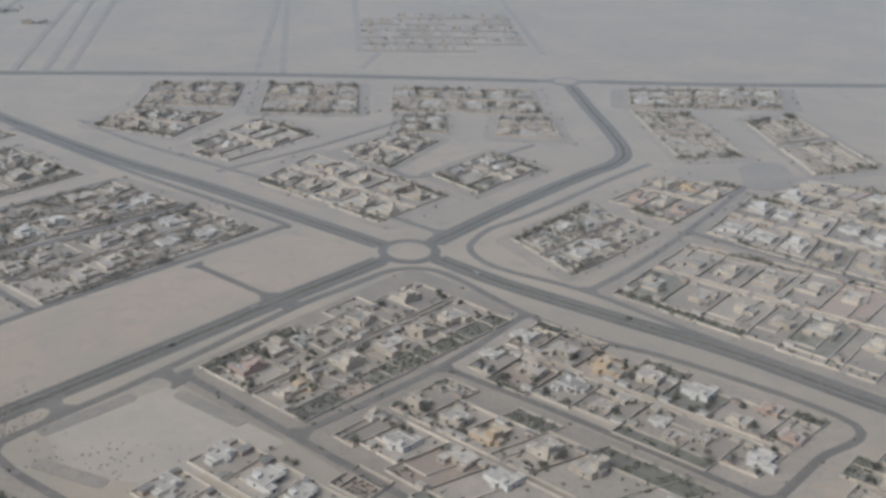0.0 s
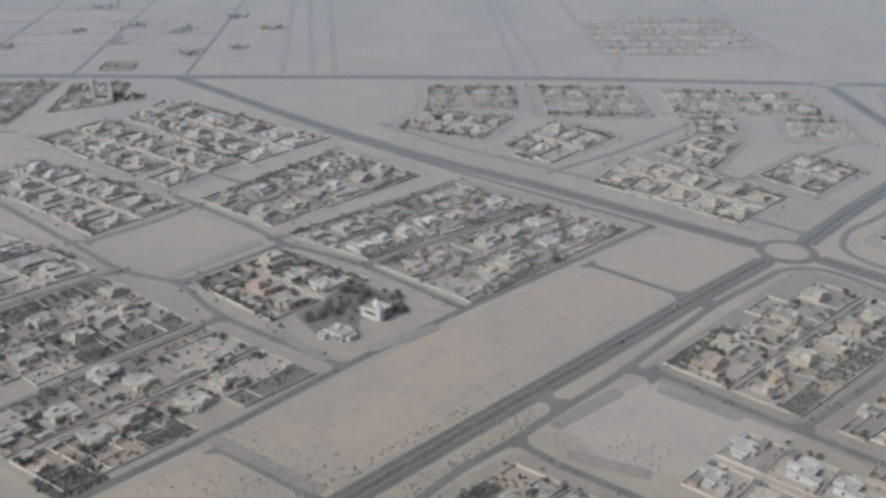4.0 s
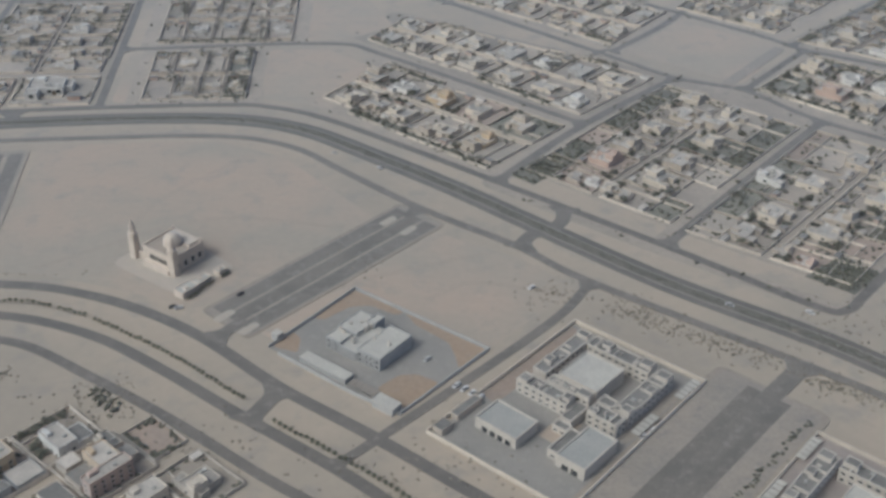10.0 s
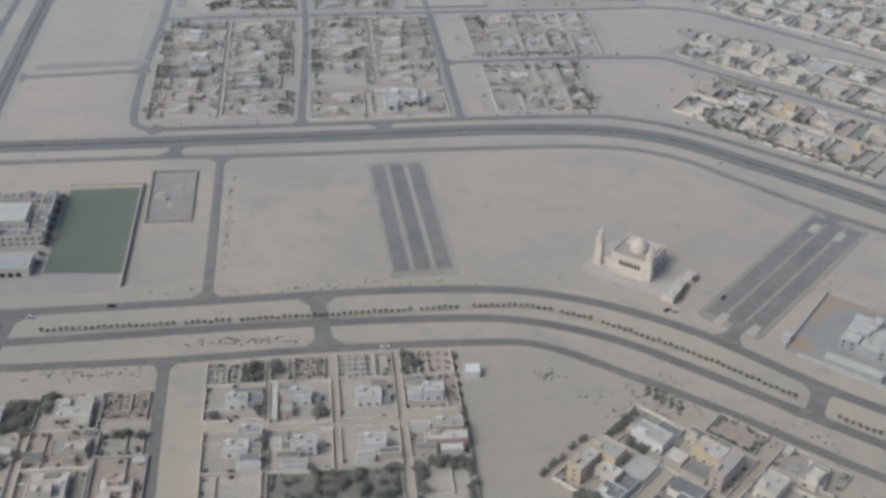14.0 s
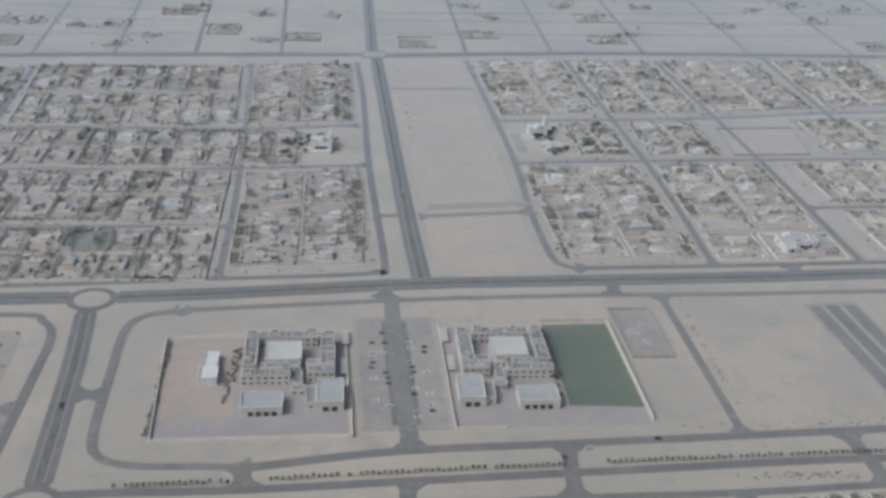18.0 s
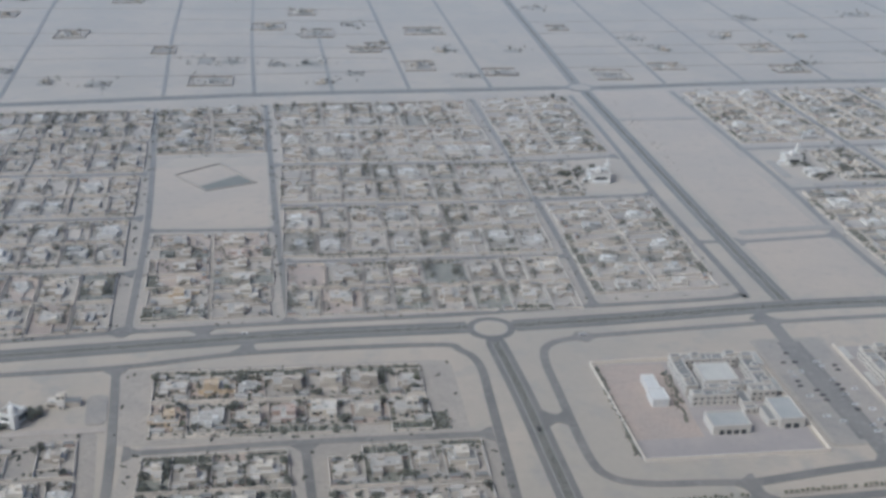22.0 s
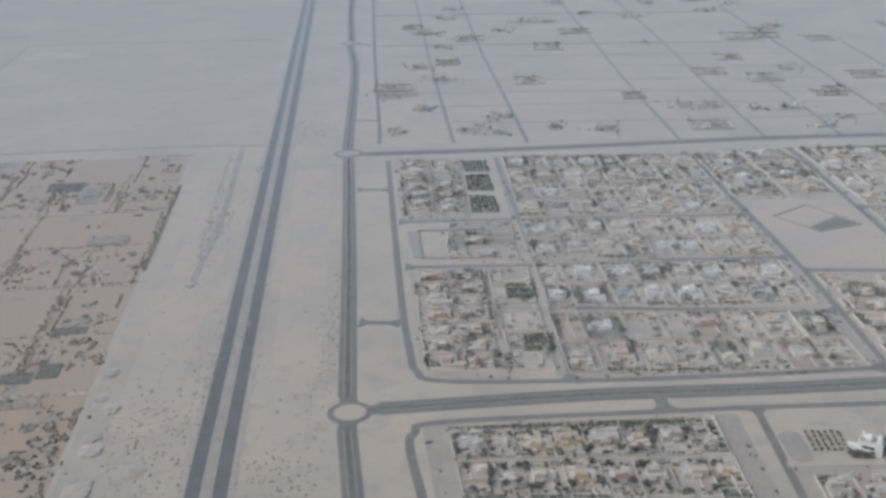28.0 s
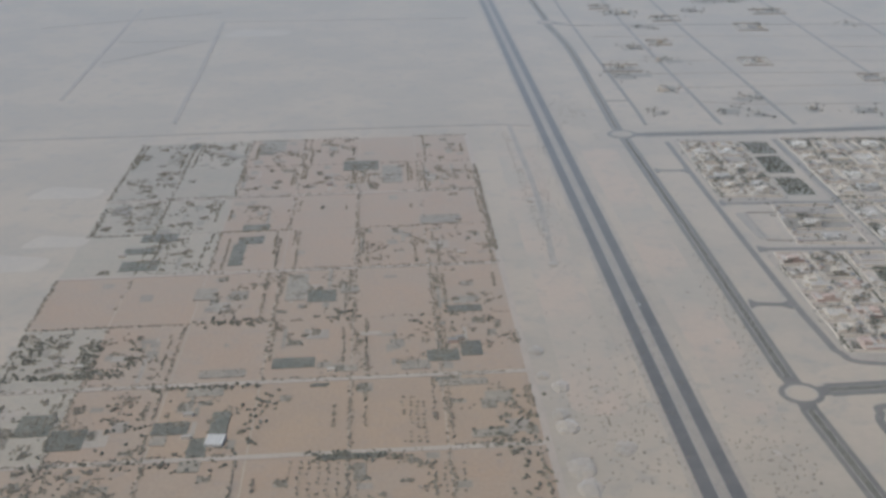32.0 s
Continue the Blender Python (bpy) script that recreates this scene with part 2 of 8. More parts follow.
# ------------------------------------------------------------ helpers for meshes
def mesh_of(bm, name, material):
    me = bpy.data.meshes.new(name)
    bm.to_mesh(me)
    bm.free()
    me.materials.append(material)
    return me


def part(name, bm, material, parent=None, label=""):
    ob = new(name, mesh_of(bm, name, material) if isinstance(bm, bmesh.types.BMesh) else bm)
    if parent:
        ob.parent = parent
    if label:
        tagged(ob, label)
    return ob


def box(bm, x0, y0, z0, x1, y1, z1, m=None, taper=0.0):
    pts = [(x0, y0, z0), (x1, y0, z0), (x1, y1, z0), (x0, y1, z0),
           (x0 + taper, y0 + taper, z1), (x1 - taper, y0 + taper, z1), (x1 - taper, y1 - taper, z1), (x0 + taper, y1 - taper, z1)]
    v = [bm.verts.new(m @ Vector(p) if m else p) for p in pts]
    for f in ((3, 2, 1, 0), (4, 5, 6, 7), (0, 1, 5, 4), (1, 2, 6, 5), (2, 3, 7, 6), (3, 0, 4, 7)):
        bm.faces.new([v[i] for i in f])


def tube(bm, rings, sides=8, m=None, cap=True):
    """Rings of (x, y, z, radius), bottom to top."""
    loops = []
    for x, y, z, r in rings:
        loop = []
        for k in range(sides):
            a = 2 * math.pi * k / sides
            p = Vector((x + r * math.cos(a), y + r * math.sin(a), z))
            loop.append(bm.verts.new(m @ p if m else p))
        loops.append(loop)
    for lo, hi in zip(loops, loops[1:]):
        for k in range(sides):
            bm.faces.new((lo[k], lo[(k + 1) % sides], hi[(k + 1) % sides], hi[k]))
    if cap:
        bm.faces.new(loops[-1])
        bm.faces.new(loops[0][::-1])


def clump(bm, x, y, z, r, rng, flat=0.8):
    """A small uneven eight-sided tuft."""
    a = rng.uniform(0, 6.28)
    out = []
    for k in range(4):
        rr = r * rng.uniform(0.65, 1.25)
        out.append(bm.verts.new((x + rr * math.cos(a + k * 1.571), y + rr * math.sin(a + k * 1.571), z + r * rng.uniform(-0.3, 0.3))))
    top = bm.verts.new((x + r * rng.uniform(-0.3, 0.3), y + r * rng.uniform(-0.3, 0.3), z + r * flat * rng.uniform(0.7, 1.2)))
    low = bm.verts.new((x, y, z - r * flat * 0.7))
    for k in range(4):
        bm.faces.new((out[k], out[(k + 1) % 4], top))
        bm.faces.new((out[(k + 1) % 4], out[k], low))


def smooth(pts, n=6):
    """Points on a smooth line through the given ones."""
    if len(pts) < 3:
        return [Vector((*p, 0)) for p in pts]
    p = [Vector((*q, 0)) for q in pts]
    p = [2 * p[0] - p[1], *p, 2 * p[-1] - p[-2]]
    out = []
    for i in range(1, len(p) - 2):
        for k in range(n):
            t = k / n
            a, b, c, d = p[i - 1], p[i], p[i + 1], p[i + 2]
            out.append(0.5 * (2 * b + (c - a) * t + (2 * a - 5 * b + 4 * c - d) * t * t + (3 * b - a - 3 * c + d) * t ** 3))
    out.append(p[-2])
    return out


def offset_line(line, off):
    out = []
    for i, p in enumerate(line):
        d = (line[min(i + 1, len(line) - 1)] - line[max(i - 1, 0)]).normalized()
        out.append(p + Vector((-d.y, d.x, 0)) * off)
    return out


def even(line, step):
    """The line with no piece longer than step."""
    out = [line[0]]
    for a, b in zip(line, line[1:]):
        n = max(1, math.ceil((b - a).length / step))
        out += [a.lerp(b, k / n) for k in range(1, n + 1)]
    return out


def flare_widths(line, width, ends=(True, True)):
    """The width along a street: it opens in a curve towards the ends that meet another road."""
    run = [0.0]
    for a, b in zip(line, line[1:]):
        run.append(run[-1] + (b - a).length)
    out = []
    for r in run:
        d = min([r] * ends[0] + [run[-1] - r] * ends[1] + [99.0])
        out.append(width + 5.5 * min(1.0, max(0.0, (5.6 - d) / 4.4)) ** 2.6)
    return out


def ribbon_mesh(line, width, top, low=-0.2, flare=False, ends=(True, True)):
    bm = bmesh.new()
    rows = []
    if flare:
        fine = even([line[0], line[0].lerp(line[1], min(0.5, 7 / (line[1] - line[0]).length)), *line[1:-1], line[-1].lerp(line[-2], min(0.5, 7 / (line[-1] - line[-2]).length)), line[-1]], 1.0 if len(line) < 4 else 2.0)
        widths = flare_widths(fine, width, ends)
        sides = []
        for i, p in enumerate(fine):
            d = (fine[min(i + 1, len(fine) - 1)] - fine[max(i - 1, 0)]).normalized()
            n = Vector((-d.y, d.x, 0)) * widths[i] / 2
            sides.append((p + n, p - n))
    else:
        sides = zip(offset_line(line, width / 2), offset_line(line, -width / 2))
    for a, b in sides:
        rows.append([bm.verts.new((q.x, q.y, z)) for q, z in ((a, low), (a, top), (b, top), (b, low))])
    for r, s in zip(rows, rows[1:]):
        for k in range(3):
            bm.faces.new((r[k], r[k + 1], s[k + 1], s[k]))
    bm.faces.new(rows[0])
    bm.faces.new(rows[-1][::-1])
    bmesh.ops.recalc_face_normals(bm, faces=bm.faces)
    return bm


LEVEL = [0.06]


def level():
    """A height of its own for each paved sheet, so that no two lie in one plane."""
    LEVEL[0] += 0.0006
    return LEVEL[0]


def ribbon(name, pts, width, material, label, category="road", top=None, line=None, flare=False, ends=(True, True)):
    ob = part(name, ribbon_mesh(line or smooth(pts), width, top or level(), flare=flare, ends=ends), material)
    ROADS.append(line or smooth(pts))
    return tagged(ob, label, category, kind="structure")


ROADS, PENDING = [], []


def street(pts, width=3.0):
    PENDING.append((pts, width))


def lay_streets():
    """Lay the side streets, each opening only where its end meets another road."""
    lines = [smooth(p) for p, _ in PENDING]
    for n, (pts, width) in enumerate(PENDING):
        others = [Vector((*p, 0)) if not isinstance(p, Vector) else p for line in ROADS + lines[:n] + lines[n + 1:] for a, b in zip(line, line[1:]) for p in [a.lerp(b, k / max(1, int((b - a).length / 2))) for k in range(max(1, int((b - a).length / 2)) + 1)]]
        ends = tuple(any((p - e).length < 6 for p in others) for e in (lines[n][0], lines[n][-1]))
        ob = part("street", ribbon_mesh(lines[n], width, level(), flare=True, ends=ends), STREET)
        tagged(ob, "dusty grey asphalt side street between sandy verges", "street", kind="structure")
    ROADS.extend(lines)
    PENDING.clear()


def disc(name, cx, cy, r, z, material, label, category, low=-0.2, n=40, squash=1.0):
    bm = bmesh.new()
    tube(bm, [(0, 0, low, r), (0, 0, z, r)], n)
    ob = part(name, bm, material)
    ob.location, ob.scale = (cx, cy, 0), (1, squash, 1)
    return tagged(ob, label, category, kind="structure")


def slab(name, quad, material, label, category, top=None, low=-0.2):
    bm = bmesh.new()
    z = top or level()
    up = [bm.verts.new((x, y, z)) for x, y in quad]
    dn = [bm.verts.new((x, y, low)) for x, y in quad]
    bm.faces.new(up)
    n = len(quad)
    for k in range(n):
        bm.faces.new((dn[k], dn[(k + 1) % n], up[(k + 1) % n], up[k]))
    bmesh.ops.recalc_face_normals(bm, faces=bm.faces)
    return tagged(part(name, bm, material), label, category, kind="structure")


def rounded(quad, r=4.0, n=4):
    """The quad with its corners rounded."""
    out = []
    q = [Vector(p) for p in quad]
    for i, p in enumerate(q):
        a, b = (q[i - 1] - p).normalized(), (q[(i + 1) % len(q)] - p).normalized()
        for k in range(n + 1):
            t = k / n
            s, e = p + a * r, p + b * r
            out.append(tuple((1 - t) ** 2 * s + 2 * t * (1 - t) * p + t * t * e))
    return out


def tufts(name, places, material, label, category, rng, size=(0.35, 0.7), flat=0.8, each=3):
    """One sheet of small plants that nobody could count."""
    verts, faces = [], []
    for x, y in places:
        for _ in range(each):
            r = rng.uniform(*size)
            cx, cy, cz = x + rng.uniform(-1, 1) * r, y + rng.uniform(-1, 1) * r, r * flat * rng.uniform(0.25, 0.9)
            a, base = rng.uniform(0, 6.28), len(verts)
            for k in range(4):
                rr = r * rng.uniform(0.6, 1.2)
                verts.append((cx + rr * math.cos(a + k * 1.571), cy + rr * math.sin(a + k * 1.571), cz + r * rng.uniform(-0.25, 0.25)))
            verts.append((cx + r * rng.uniform(-0.3, 0.3), cy, cz + r * flat))
            verts.append((cx, cy, -0.05))
            for k in range(4):
                faces.append((base + k, base + (k + 1) % 4, base + 4))
                faces.append((base + (k + 1) % 4, base + k, base + 5))
    me = bpy.data.meshes.new(name)
    me.from_pydata(verts, [], faces)
    me.materials.append(material)
    return tagged(new(name, me), label, category, kind="stuff")


# ------------------------------------------------------------ ground and roads
bm = bmesh.new()
bmesh.ops.create_grid(bm, x_segments=24, y_segments=24, size=4200)
ground = tagged(part("ground", bm, SAND), "pale dusty desert sand with greyer stains", "ground", kind="structure")
ground.location = (-400, 600, 0)


def dual(pts, lane=3.0, gap=3.0, shrubs=0.5, seed=1, bed=None, paving=None):
    """Two carriageways with a kerbed, planted median between."""
    line = smooth(pts, 8)
    for side in (1, -1):
        ribbon("road", None, lane, paving or ASPHALT, "grey asphalt carriageway of a divided road", "road", line=offset_line(line, side * (gap + lane) / 2))
    med = ribbon("median", None, gap + 0.3, bed or MEDIAN, "raised sandy median with kerbs and low shrubs" if not bed else "broad pale gravel median of a highway", "median", top=0.14 + 0.0007 * seed, line=line)
    for side in (1, -1):
        ob = part("kerb", ribbon_mesh(offset_line(line, side * (gap / 2 + 0.12)), 0.26, 0.17), KERB, med)
    if shrubs:
        rng = random.Random(seed)
        places = []
        for a, b in zip(line, line[1:]):
            n = int((b - a).length * (1.2 + 2.6 * shrubs)) + 1
            side = Vector((a.y - b.y, b.x - a.x, 0)).normalized() * (gap / 2 - 0.5)
            for k in range(n):
                if rng.random() < 0.85:
                    p = a.lerp(b, (k + rng.random()) / n) + side * rng.uniform(-1, 1)
                    places.append((p.x, p.y))
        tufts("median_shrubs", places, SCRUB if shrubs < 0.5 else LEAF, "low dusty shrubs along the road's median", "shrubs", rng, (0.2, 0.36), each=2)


def roundabout(x, y, r_in, r_out, arms=()):
    for ax, ay in arms:
        ribbon("road_link", [(x, y), ((x + ax) / 2, (y + ay) / 2), (ax, ay)], 6.4, ASPHALT, "asphalt mouth of a road at a roundabout", "road")
    disc("roundabout", x, y, r_out, level(), ASPHALT, "grey asphalt ring of a roundabout", "roundabout")
    isl = disc("roundabout_island", x, y, r_in, 0.16, SAND, "round kerbed sand island of a roundabout", "traffic island")
    bm = bmesh.new()
    n = 40
    for k in range(n):
        a0, a1 = 2 * math.pi * k / n, 2 * math.pi * (k + 1) / n
        v = [bm.verts.new((r * math.cos(a), r * math.sin(a), z)) for r, a, z in
             ((r_in + 0.25, a0, 0.2), (r_in + 0.25, a1, 0.2), (r_in - 0.1, a1, 0.2), (r_in - 0.1, a0, 0.2), (r_in + 0.25, a0, 0), (r_in + 0.25, a1, 0))]
        bm.faces.new(v[:4])
        bm.faces.new((v[4], v[5], v[1], v[0]))
    part("kerb", bm, KERB, isl)


# the diagonal avenue and the cross avenue with its roundabout
dual([(60, 268), (90, 296.5), (130, 334), (176, 378), (213, 412)], shrubs=0.9, seed=2)
dual([(-33, 182), (10, 221), (37, 246), (60, 268)], shrubs=0.9, seed=3)
dual([(236, 430), (279, 476), (315, 511), (337, 531), (345, 549), (346, 581), (344, 631), (343, 676)], seed=4)
dual([(-66, 705), (-52, 690), (21, 607), (85, 543), (133, 503), (173, 466), (214, 428)], seed=5)
dual([(236, 413), (260, 388), (297, 357), (330, 330), (365, 294), (420, 240)], shrubs=0.8, seed=6)
roundabout(225, 421, 8.8, 12.8, ((211, 410.4), (238, 432), (212, 430), (238, 411)))
# the long straight road behind the town
dual([(-430, 698), (-330, 706), (-237, 708), (-65, 705), (149, 703), (325, 690)], shrubs=0.3, seed=7)
dual([(362, 688), (450, 682), (549, 681), (800, 676)], shrubs=0.3, seed=8)
dual([(-893, 668), (-827, 672), (-749, 680), (-688, 687), (-620, 693), (-457, 699)], shrubs=0.3, seed=9)
roundabout(342, 689, 7.2, 9.8, ((324, 690), (363, 688), (343, 674)))
roundabout(-443, 699, 7, 9.6, ((-458, 699), (-429, 698), (-442, 686), (-444, 712)))
roundabout(-907, 669, 6.4, 9, ((-892, 668), (-906, 656), (-909, 682)))
# the bent avenue through the middle of town
dual([(4, 186), (-12, 202), (-24, 214), (-46, 237), (-79, 265), (-109, 296), (-136, 325), (-162, 350), (-186, 371), (-211, 381), (-251, 384), (-311, 382), (-390, 380), (-434, 379),
      (-504, 373), (-543, 370.5)], 2.7, 3.6, shrubs=1.2, seed=10)
dual([(-560.5, 370.4), (-625, 369), (-687, 364), (-737, 360), (-795, 357), (-867, 348.6)], shrubs=0.6, seed=11)
roundabout(-552, 369, 6.0, 8.8, ((-562, 370.4), (-542, 370.4), (-552, 357)))
roundabout(-877, 346, 5.6, 7.9, ((-866, 348.6), (-879, 359), (-877, 333)))
dual([(-552, 358), (-549, 321), (-547, 282), (-546, 262)], 2.3, 2.8, seed=12)
roundabout(-546, 252, 6.0, 8.8, ((-546, 263), (-534, 251), (-557, 253)))
dual([(-436, 384), (-438, 445), (-440, 562), (-442, 687)], 2.3, 2.8, shrubs=0.7, seed=13)
dual([(-444, 711), (-443, 820), (-442, 926), (-441, 1100)], 2.3, 2.8, shrubs=0.2, seed=14)
dual([(-906, 657), (-891, 496), (-879, 358)], 2.2, 2.4, shrubs=0.5, seed=15)
dual([(-877, 334), (-870, 284), (-866, 250)], 2.2, 2.4, shrubs=0.9, seed=16)
dual([(-909, 681), (-924, 909), (-938, 1015)], 2.2, 2.4, shrubs=0.3, seed=17)
dual([(-939, 1043), (-955, 1216), (-984, 1610)], 2.2, 2.4, shrubs=0.3, seed=19)
roundabout(-938.5, 1029, 6, 8.6, ((-938, 1014), (-939, 1044), (-922, 1021)))
# highway
ribbon("road_shoulder", [(-1046, 1700), (-982, 1008), (-956, 727), (-928, 422), (-917, 300), (-907.3, 200)], 18.0, VERGE, "trodden gravel shoulder of a highway", "shoulder")
slab("sand_strip", rounded([(-935, 640), (-914, 640), (-887, 330), (-905, 330)], 8), PINK, "pinkish sand between two roads", "sand", top=0.0203)
slab("sand_strip", rounded([(-985, 650), (-962, 650), (-938, 330), (-958, 330)], 8), PINK, "pinkish sand beside a highway", "sand", top=0.0207)
dual([(-1046, 1700), (-982, 1008), (-956, 727), (-928, 422), (-917, 300), (-907.3, 200)], 4.9, 3.4, shrubs=0, seed=18, bed=GREYSOIL, paving=HIGHWAY)
# the palm-lined road nearest to the path of flight
QN = [(-620, 258), (-546, 252), (-491, 267), (-451, 273), (-401, 275), (-349, 277), (-298, 279), (-264, 277), (-244, 271), (-227, 262), (-209, 248), (-188, 226), (-165, 206), (-135, 178), (-90, 138)]
QS = [(-543, 256), (-530, 257), (-491, 257), (-436, 259.5), (-376, 262), (-331, 264), (-283, 264), (-260, 261), (-238, 251), (-219, 236), (-197, 216), (-173, 195), (-152, 174), (-105, 130)]
QF = [(-535, 236), (-480, 243), (-418, 249), (-358, 250), (-316, 252), (-276, 252), (-257, 249), (-235, 233), (-214, 216), (-191, 195), (-172, 179), (-130, 140)]
ribbon("road", QN[2:], 3.6, ASPHALT, "grey asphalt carriageway beside a palm-planted strip")
ribbon("road", QS, 3.4, ASPHALT, "grey asphalt carriageway below a row of palms")
street(QF)
street([(-620, 258), (-556, 253)])
# frontage streets
for pts in (
    [(-376, 391), (-323, 392), (-263, 394), (-215, 394), (-199, 391), (-180, 381), (-151, 356), (-122, 329), (-76, 286), (-43, 253), (-34, 250), (-25, 258), (12, 294), (45, 329), (87, 370), (131, 410), (166, 442), (172, 448), (170, 456), (100, 520), (30, 590)],
    [(-520, 360), (-443, 366), (-386, 368), (-328, 368), (-267, 369), (-216, 368), (-190, 358), (-172, 339), (-148, 313), (-120, 288), (-102, 268), (-51, 224), (-15, 190)],
    [(354, 529), (328, 506), (282, 461), (262, 445), (253, 432), (250, 422), (254, 410), (263, 400), (290, 380), (323, 343), (380, 285)],
    [(5, 196), (40, 230), (61, 249), (78, 268), (95, 283), (110, 298), (128, 315), (146, 334), (180, 371), (204, 392), (216, 402), (228, 404), (240, 396), (263, 363), (284, 342), (312, 323), (352, 283), (333, 265), (312, 245)],
    [(-683, 376), (-624, 379), (-566, 381), (-520, 384), (-462, 387), (-452, 390), (-449, 397), (-452, 503), (-452, 613), (-454, 680)],
    [(-882, 652), (-865, 455), (-858, 392), (-855, 377), (-846, 369), (-797, 368), (-737, 371), (-683, 376)],
    [(-844, 230), (-849, 284), (-855, 320), (-854, 332), (-844, 339), (-765, 345), (-737, 347), (-681, 350), (-637, 357), (-575, 358), (-565, 353), (-560, 342), (-560, 315), (-561, 261), (-562, 240)],
    [(-520, 360), (-532, 356), (-537, 346), (-537, 320), (-536, 284), (-532, 273), (-522, 269), (-506, 268), (-491, 267)],
    [(-374, 390), (-380, 393), (-384, 402), (-385, 447), (-383, 524), (-387, 688)],
    [(240, 440), (200, 478), (150, 520), (95, 566), (60, 605)],
    [(-60, 560), (-20, 520), (8, 500)],
    [(140, 411), (159, 392), (171, 380)], [(9, 283), (43, 253)], [(-433, 442), (-386, 446.5)],
):
    street(pts)
# side streets of the blocks set at an angle
for pts in (
    [(-76, 286), (-34, 330), (2, 367)], [(-122, 329), (-86, 369), (-42, 409)], [(-125, 499), (-66, 435), (-42, 409), (-18, 395), (2, 367), (45, 329)],
    [(-62, 436), (-25, 475), (39, 562)], [(-35, 492), (6, 450), (19, 434), (51, 411), (89, 370)], [(-18, 396), (19, 434)], [(-86, 370), (-155, 438), (-180, 452), (-262, 450)],
    [(-66, 435), (-125, 499), (-151, 513), (-184, 513), (-320, 509), (-384, 506)], [(14, 438), (95, 510)], [(52, 411), (135, 478)],
    [(145, 325), (182, 285), (208, 258), (240, 222)], [(183, 286), (229, 325), (264, 363)], [(229, 325), (264, 293), (307, 250), (330, 225)],
    [(290, 381), (313, 402), (340, 432), (386, 488), (404, 511)], [(96, 283), (107, 270), (125, 254), (142, 236)],
    [(140, 520), (187, 558), (240, 610)], [(222, 522), (240, 512), (300, 560)], [(345, 440), (420, 369)],
):
    street(pts, 3.3 if pts[0] in ((-76, 286), (-122, 329)) else 2.9)
# side streets of the square blocks
for pts in (
    [(-322, 392), (-320, 509), (-325, 690)], [(-262, 393), (-263, 509), (-268, 690)], [(-386, 569), (-271, 575), (-193, 586), (-130, 590)],
    [(-510, 384), (-510, 484), (-516, 676)], [(-624, 379), (-631, 487), (-640, 668)], [(-681, 376), (-687, 490), (-703, 662)], [(-798, 369), (-803, 470), (-818, 655)],
    [(-686, 472), (-631, 470)], [(-629, 498), (-545, 497), (-453, 503)], [(-633, 557), (-515, 555), (-455, 561)], [(-626, 434), (-509, 432)],
    [(-864, 481), (-806, 482), (-749, 486), (-689, 487)], [(-870, 543), (-810, 545), (-694, 547)], [(-802, 434), (-738, 430), (-685, 427)],
    [(-681, 349), (-675, 293), (-672, 250)], [(-737, 347), (-736, 288), (-735, 250)], [(-672, 297), (-621, 299), (-562, 299)], [(-619, 298), (-616, 250)],
    [(-839, 287), (-736, 285)], [(-358, 250), (-356, 170)], [(-350, 367), (-349, 278)], [(-452, 443), (-436, 443)],
    [(-863, 420), (-880, 421)], [(-878, 597), (-896, 597)], [(-102, 268), (-118, 248), (-162, 208), (-176, 196)], [(-200, 560), (-195, 700)],
):
    street(pts, 2.8)
lay_streets()
# short links across the verges
for pts in (
    [(-102.5, 311), (-105, 302), (-110.5, 297)], [(-111, 297.5), (-116.5, 293.5), (-120, 287)], [(-318, 277), (-316, 253)], [(-402, 274), (-404, 250)], [(-188, 226), (-196, 213)], [(-493.5, 268), (-492, 257.5)], [(-448, 259), (-449.5, 246.5)],
    [(-292, 392), (-291, 384)], [(-365, 380), (-367, 368)], [(-655, 377), (-654, 368)], [(-638, 368), (-639, 357)], [(-769, 358), (-768, 345)], [(107, 309), (113, 302)], [(45, 250), (52, 244)], [(-25.5, 212), (-32, 205)],
    [(138, 326), (147, 318)], [(-545.5, 306), (-536.5, 306)], [(180, 371), (172, 376)], [(-449, 378), (-450, 368)],
):
    ribbon("road_link", pts, 4.6, STREET, "short asphalt link across a sandy verge", "road", flare=True)
